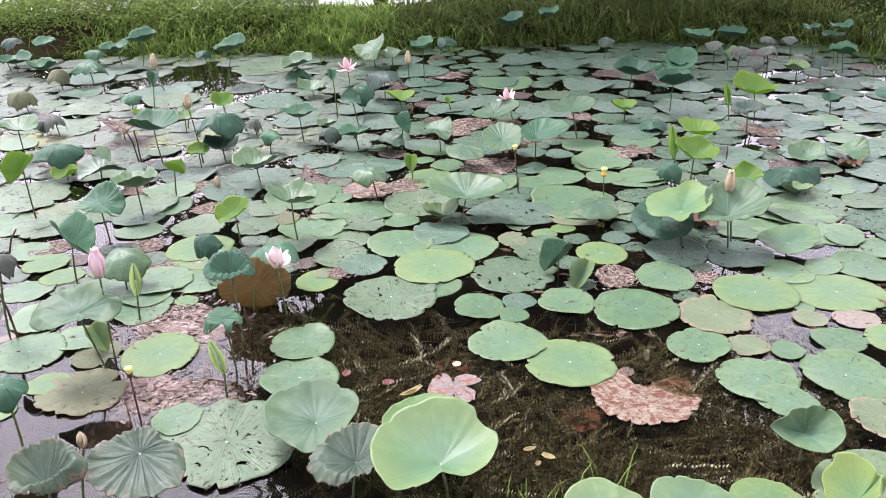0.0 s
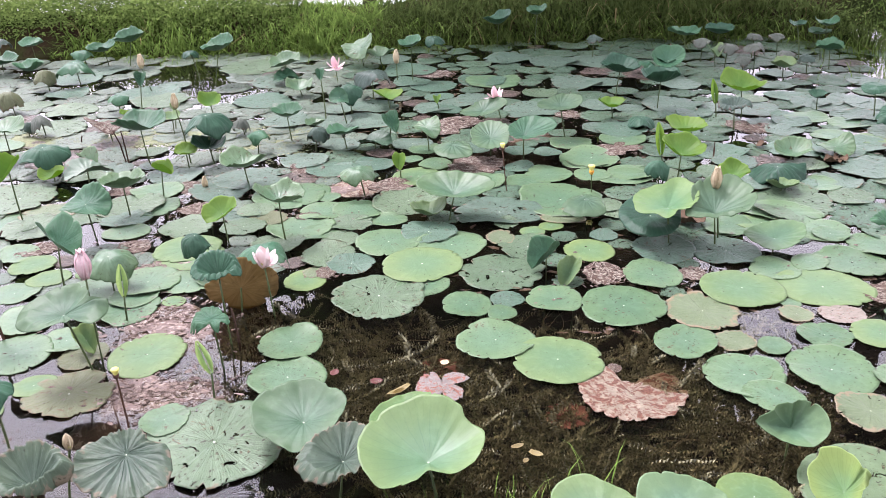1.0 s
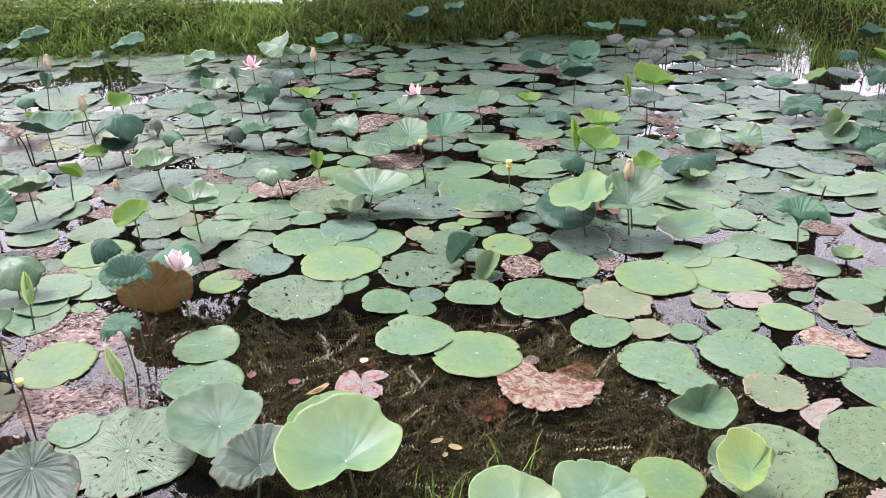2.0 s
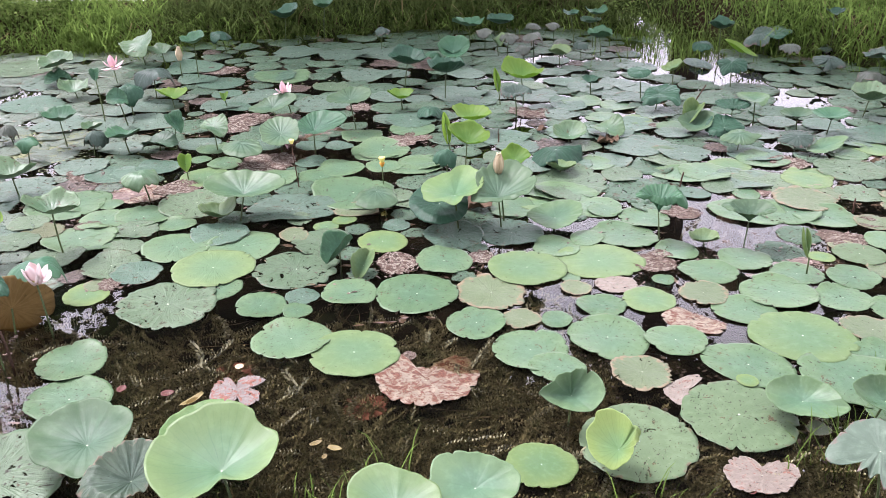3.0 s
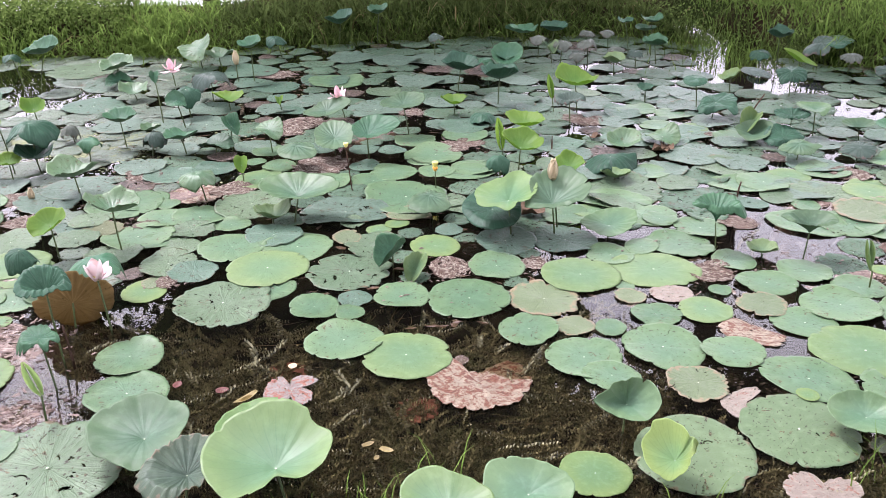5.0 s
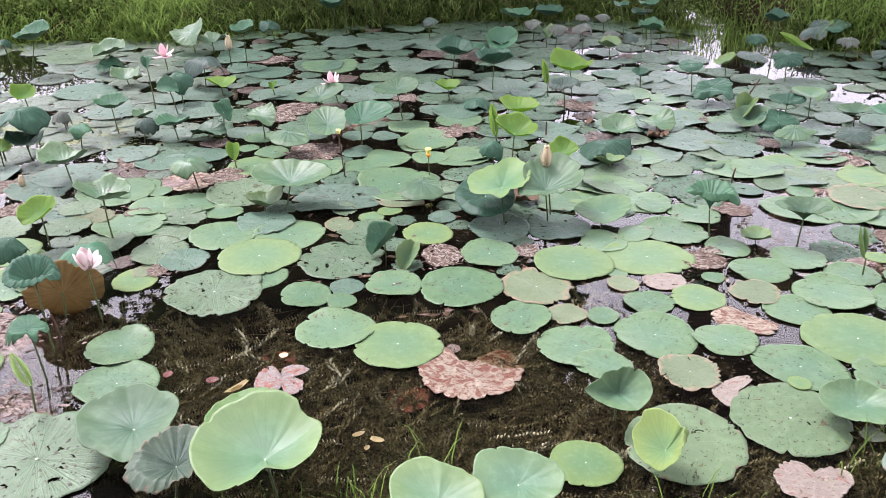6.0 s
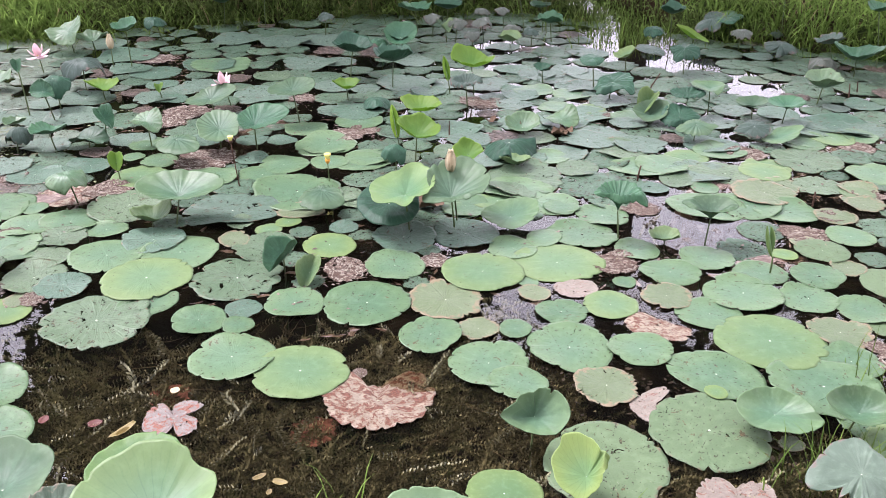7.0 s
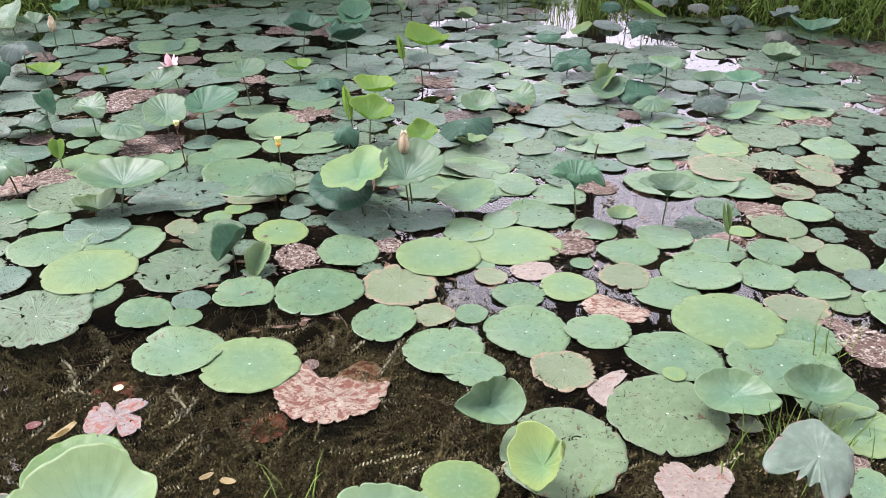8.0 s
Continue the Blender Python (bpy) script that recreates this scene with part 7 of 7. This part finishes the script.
def tree(x, y, top, crown_low, spread, seed, count, label="broad dark green tree behind the far bank"):
    """A tree: trunk, limbs and a crown of many leaves."""
    rng = random.Random(seed)
    root = new("tree")
    root.location = (x, y, height(x, y) - 0.1)
    tv, tf = tube([(0, 0, 0), (0.1, 0, top * 0.25), (-0.05, 0.1, top * 0.5), (0.1, 0, top * 0.8)], [0.24, 0.19, 0.13, 0.05], 10)
    part("trunk", mesh_from("trunk", tv, tf, BARK), root)
    tips = []
    for i in range(16):
        a, z0 = i * 2.4 + rng.uniform(-0.4, 0.4), rng.uniform(crown_low * 0.75, top * 0.78)
        ln = spread * rng.uniform(0.6, 1.0) * (1 - 0.45 * (z0 - crown_low) / top)
        end = Vector((ln * math.cos(a), ln * math.sin(a), z0 + ln * rng.uniform(0.15, 0.55)))
        pts = bent(Vector((0, 0, z0)), end, rng, 0.3, 6)
        v, f = tube(pts, [0.09, 0.075, 0.06, 0.045, 0.03, 0.015], 6)
        part("limb", mesh_from("limb", v, f, BARK), root)
        tips += pts[2:]
    verts, faces = [], []
    for _ in range(count):
        c = rng.choice(tips)
        p = c + Vector((rng.gauss(0, 0.55), rng.gauss(0, 0.55), rng.gauss(0, 0.45)))
        n = Vector((rng.uniform(-1, 1), rng.uniform(-1, 1), rng.uniform(0.2, 1))).normalized()
        u = n.cross(Vector((rng.uniform(-1, 1), rng.uniform(-1, 1), 0.2))).normalized()
        w, s, b = n.cross(u), rng.uniform(0.12, 0.26), len(verts)
        verts.extend((p - u * s, p + w * s * 0.5, p + u * s * 1.2, p - w * s * 0.5))
        faces.append((b, b + 1, b + 2, b + 3))
    part("crown", mesh_from("crown", verts, faces, TREE_LEAF, smooth=False), root)
    return tagged(root, label, "tree", "trees round the pond")



def duckweed():
    rng = random.Random(77)
    verts, faces = [], []
    for _ in range(11000):
        if rng.random() < 0.9:
            cx, cy, wx, wy = rng.choice(((-1.75, 5.25, 0.34, 0.10), (-1.55, 5.3, 0.30, 0.10), (-1.02, 5.1, 0.16, 0.13), (-2.6, 5.3, 0.15, 0.1)))
            x, y = cx + rng.gauss(0, wx), cy + rng.gauss(0, wy)
        else:
            x, y = rng.uniform(-4, 1), rng.uniform(4, 7)
        b, r, o = len(verts), rng.uniform(0.004, 0.011), rng.uniform(0, 1)
        verts.append((x, y, 0.004))
        for j in range(6):
            verts.append((x + r * math.cos(o + j * 1.047), y + 0.8 * r * math.sin(o + j * 1.047), 0.0015))
        faces.extend((b, b + 1 + j, b + 1 + (j + 1) % 6) for j in range(6))
    tagged(new("duckweed", mesh_from("duckweed", verts, faces, DUCKWEED)), "speckled yellow-green duckweed floating between lotus pads", "duckweed", kind="stuff")


def petal_mesh(length, width, cup, mat, seed):
    """A pointed, cupped petal that grows along +z and bulges towards +x, pink towards its tip."""
    rng = random.Random(seed)
    rows, cols = 8, 7
    top = []
    for i in range(rows):
        s = i / (rows - 1)
        w = width * math.sin(math.pi * (0.12 + 0.86 * s)) ** 0.75 * (1 if i < rows - 1 else 0.15)
        for j in range(cols):
            q = 2 * j / (cols - 1) - 1
            top.append(Vector((cup * math.sin(math.pi * s * 0.9) - 0.35 * w * q * q + rng.uniform(-1, 1) * 0.01 * width, w * q, length * s)))
    n = len(top)
    low = [p - Vector((0.0012, 0, 0)) for p in top]
    faces = []
    for i in range(rows - 1):
        for j in range(cols - 1):
            a = i * cols + j
            faces += [(a, a + 1, a + cols + 1, a + cols), (a + n, a + cols + n, a + cols + 1 + n, a + 1 + n)]
    edge = list(range(cols)) + [i * cols + cols - 1 for i in range(1, rows)] + [(rows - 1) * cols + j for j in range(cols - 2, -1, -1)] + [i * cols for i in range(rows - 2, 0, -1)]
    for a, b in zip(edge, edge[1:] + edge[:1]):
        faces.append((a, a + n, b + n, b))
    uvs = [(0.5 + 0.5 * p.y / width, p.z / length) for p in top] * 2
    return mesh_from("petal", top + low, faces, mat, uvs)


def flower(fx, fy, cx, cy, cz, size, kind, seed):
    """A lotus bloom or bud on its stem: petals round a receptacle."""
    rng = random.Random(seed)
    root = new("lotus_bud" if kind in ("bud", "pale_bud") else "lotus_flower")
    root.location = (fx, fy, 0)
    mat = {"bud": PETAL, "open": PETAL, "worn": PETAL_WHITE, "blown": PETAL, "pale_bud": PETAL_OLD, "withered": PETAL_OLD}[kind]
    layers = {"bud": ((5, 4), (5, 9)), "pale_bud": ((5, 4), (5, 9)), "open": ((5, 14), (6, 38), (7, 62)), "worn": ((3, 10), (2, 32), (1, 70)), "blown": ((3, 18), (2, 50), (3, 92)), "withered": ((4, 2), (4, 8))}[kind]
    base = Vector((cx - fx, cy - fy, cz - (0.5 if kind in ("bud", "pale_bud") else 0.25) * size))
    for li, (n, lean) in enumerate(layers):
        slim = 0.24 if kind in ("bud", "pale_bud") else 0.34 if kind == "worn" else 0.27
        me = petal_mesh(size * (1 - 0.06 * li), size * slim, size * (0.21 if kind in ("bud", "pale_bud") else 0.16), mat, seed + li)
        for i in range(n):
            a = 360 * i / n + 25 * li + rng.uniform(-9, 9)
            ob = part("petal", me, root)
            inward = -14 if kind in ("bud", "pale_bud") else -6 if kind == "withered" else 0
            ob.matrix_basis = Matrix.Translation(base) @ pose(0, 0, 0, 0, 0, a) @ pose(0, 0, 0, 0, lean * rng.uniform(0.8, 1.2) + inward, 0)
    if kind not in ("bud", "pale_bud"):
        v, f = tube([(0, 0, 0), (0, 0, 0.12 * size), (0, 0, 0.26 * size)], [0.05 * size, 0.12 * size, 0.17 * size], 12)
        part("receptacle", mesh_from("receptacle", v, f, POD), root, "yellow-green receptacle").location = base
    stalk(root, (fx, fy), Vector((fx, fy, 0)) + base, rng)
    return tagged(root, {"bud": "closed pink lotus bud on a tall green stem", "open": "open pink lotus flower on a green stem", "worn": "pale pink lotus flower losing its petals", "blown": "loose pink lotus flower dropping its petals",
                         "pale_bud": "pale cream lotus bud on an upright stem", "withered": "withered cream lotus flower on a dark stem"}[kind], "lotus bud" if kind in ("bud", "pale_bud") else "lotus flower")


def seed_pod(fx, fy, cx, cy, cz, size, mat, seed):
    rng = random.Random(seed)
    root = new("lotus_seed_pod")
    root.location = (fx, fy, 0)
    base = Vector((cx - fx, cy - fy, cz - 0.5 * size))
    v, f = tube([(0, 0, 0), (0, 0, 0.3 * size), (0, 0, 0.85 * size), (0, 0, size)], [0.14 * size, 0.3 * size, 0.52 * size, 0.46 * size], 14)
    part("pod", mesh_from("pod", v, f, POD), root).location = base
    v, f = tube([(0, 0, -0.2 * size), (0, 0, 0.15 * size), (0, 0, 0.4 * size)], [0.2 * size, 0.36 * size, 0.42 * size], 9)
    part("stamen_ring", mesh_from("stamen_ring", v, f, STEM_DRY if mat is POD else ORANGE), root, "dried brown stamens").location = base - Vector((0, 0, 0.25 * size))
    stalk(root, (fx, fy), Vector((fx, fy, 0)) + base - Vector((0, 0, 0.4 * size)), rng, STEM_DRY if mat is POD else STEM, 0.0035)
    return tagged(root, "small yellow lotus seed pod on a brown stem" if mat is POD else "orange-ringed lotus seed pod on a green stem", "seed pod")


def crumpled(x, y, r, tone, seed):
    """A dried leaf curled on the pads."""
    rng = random.Random(seed)
    ph = [rng.uniform(0, 6.28) for _ in range(3)]
    v, f, uv = disc_sheet(lambda q, a: (q * math.cos(a) * (1 - 0.4 * q), q * math.sin(a) * (1 - 0.3 * q), 0.75 * q ** 1.3 * (0.6 + 0.4 * math.sin(3 * a + ph[0])) + 0.1 * math.sin(9 * a + ph[1]) * q), LEAF_RINGS, 36, 0.02, rim(rng, 0.05, 6, 0.2))
    ob = new("curled_dead_leaf", mesh_from("curled_dead_leaf", v, f, MATS[tone], uv))
    ob.matrix_world = Matrix.Translation((x, y, 0.012)) @ pose(0, 0, 0, 8, 5, rng.uniform(0, 360)) @ Matrix.Diagonal((r, r, 0.55 * r, 1))
    return tagged(ob, "reddish-brown dead lotus leaf curled up on the pads", "dead leaf")


def fallen(x, y, length, width, turn, mat, label):
    me = petal_mesh(length, width, length * 0.12, mat, int(100 * x))
    ob = new("fallen_leaf", me)
    ob.matrix_world = Matrix.Translation((x, y, 0.004)) @ pose(0, 0, 0, 0, 0, turn) @ pose(0, 0, 0, 0, 86, 0)
    return tagged(ob, label, "fallen leaf")


def dry_stem(x, y, h, lean, turn):
    a = radians(turn)
    v, f = tube([(0, 0, -0.25), (0, 0, 0), (lean * 0.4 * math.cos(a), lean * 0.4 * math.sin(a), h * 0.6), (lean * math.cos(a), lean * math.sin(a), h)], [0.005, 0.005, 0.0045, 0.004], 6)
    ob = new("broken_stem", mesh_from("broken_stem", v, f, STEM_DRY))
    ob.location = (x, y, 0)
    return tagged(ob, "dark broken lotus stem sticking out of water", "stem", "broken stems")


flower(-1.15, 2.60, -1.15, 2.61, 0.38, 0.109, 'bud', 0)
flower(-0.61, 2.93, -0.62, 2.92, 0.215, 0.084, 'worn', 1)
flower(0.47, 5.40, 0.43, 5.40, 0.16, 0.080, 'blown', 2)
flower(-0.68, 6.50, -0.69, 6.50, 0.14, 0.096, 'blown', 3)
flower(-0.20, 6.51, -0.23, 6.51, 0.19, 0.104, 'pale_bud', 4)
flower(1.25, 3.45, 1.23, 3.46, 0.28, 0.102, 'pale_bud', 5)
flower(-1.37, 4.73, -1.40, 4.73, 0.37, 0.086, 'pale_bud', 6)
flower(-2.06, 6.50, -2.13, 6.48, 0.23, 0.109, 'pale_bud', 7)
flower(-0.97, 1.87, -0.96, 1.87, 0.20, 0.050, 'withered', 8)
flower(-1.19, 4.32, -1.19, 4.33, 0.03, 0.068, 'pale_bud', 9)
seed_pod(-0.95, 2.23, -0.95, 2.22, 0.20, 0.024, POD, 10)
seed_pod(0.42, 4.11, 0.37, 4.12, 0.24, 0.026, POD, 11)
seed_pod(0.82, 4.02, 0.80, 4.02, 0.14, 0.033, ORANGE, 12)
crumpled(1.87, 4.65, 0.059, 'husk', 13)
crumpled(2.20, 4.37, 0.061, 'husk', 14)
crumpled(1.19, 3.62, 0.105, 'husk', 15)
crumpled(2.15, 4.34, 0.076, 'husk', 16)
dry_stem(2.24, 3.63, 0.08, 0.01, -30)
dry_stem(2.86, 3.13, 0.07, 0.00, -41)
dry_stem(4.17, 4.45, 0.10, 0.01, 138)
dry_stem(2.89, 4.72, 0.20, 0.07, -30)
dry_stem(-1.75, 4.79, 0.20, 0.04, -160)
dry_stem(-1.73, 4.77, 0.20, 0.01, -160)
dry_stem(-1.95, 3.55, 0.11, 0.05, 29)
dry_stem(-2.17, 5.24, 0.04, 0.01, 23)
dry_stem(-1.58, 2.79, 0.19, 0.02, -150)
dry_stem(1.57, 4.53, 0.08, 0.00, 161)
dry_stem(4.33, 4.56, 0.07, 0.01, 138)
dry_stem(-0.70, 2.71, 0.14, 0.01, -165)
fallen(0.22, 2.04, 0.041, 0.010, 20, LEAF_YELLOW, 'yellow fallen leaf floating on dark water')
fallen(0.27, 2.02, 0.044, 0.012, -30, LEAF_YELLOW, 'tan fallen leaf floating on the dark water')
fallen(-0.21, 2.41, 0.042, 0.017, 10, LEAF_RED, 'small red fallen leaf on the water')
fallen(-0.34, 2.46, 0.038, 0.015, 70, LEAF_RED, 'small red fallen leaf on the water')
fallen(-0.08, 2.39, 0.093, 0.013, 218, LEAF_YELLOW, 'narrow orange-yellow dry leaf blade on the water')
fallen(1.34, 1.54, 0.026, 0.013, 40, LEAF_RED, 'small red fallen leaf on the water')
fallen(0.03, 2.50, 0.031, 0.015, 60, PETAL_OLD, 'pale pink fallen petal floating on water')
fallen(0.25, 1.97, 0.023, 0.008, 60, LEAF_YELLOW, 'yellow fallen leaf floating on dark water')

fill_pads()
duckweed()
litter()
flotsam()
for n, spot in enumerate(((-1.0, 2.87, 0.21, 0.20), (-0.93, 2.40, 0.25, 0.12), (-1.12, 3.38, 0.22, 0.12), (2.55, 3.45, 0.16, 0.09), (0.5, 5.0, 0.3, 0.12), (3.7, 3.9, 0.35, 0.2), (-0.5, 4.25, 0.24, 0.10), (2.3, 2.72, 0.2, 0.07))):
    mud(*spot, n)
pondweed()
grass()
weeds()
tree(1.15, 12.4, 11.6, 4.0, 3.5, 1, 40000)
tree(5.9, 10.2, 14.5, 8.6, 3.2, 6, 26000)
tree(0.7, 14.5, 9.5, 1.2, 2.8, 4, 20000)
tree(-1.4, 21.0, 18.0, 7.5, 5.0, 3, 22000)
tree(13.6, 9.6, 13.0, 3.0, 3.9, 2, 16000)
# Added trees out of view: they darken surfaces that face the camera
for n, (x, y, top, spread) in enumerate(((-5.2, -6.0, 11.0, 4.2), (1.5, -7.5, 12.5, 4.6), (7.5, -6.0, 11.5, 4.2))):
    tree(x, y, top, 2.4, spread, 20 + n, 9000, "unseen tree added behind the camera to block sky light")
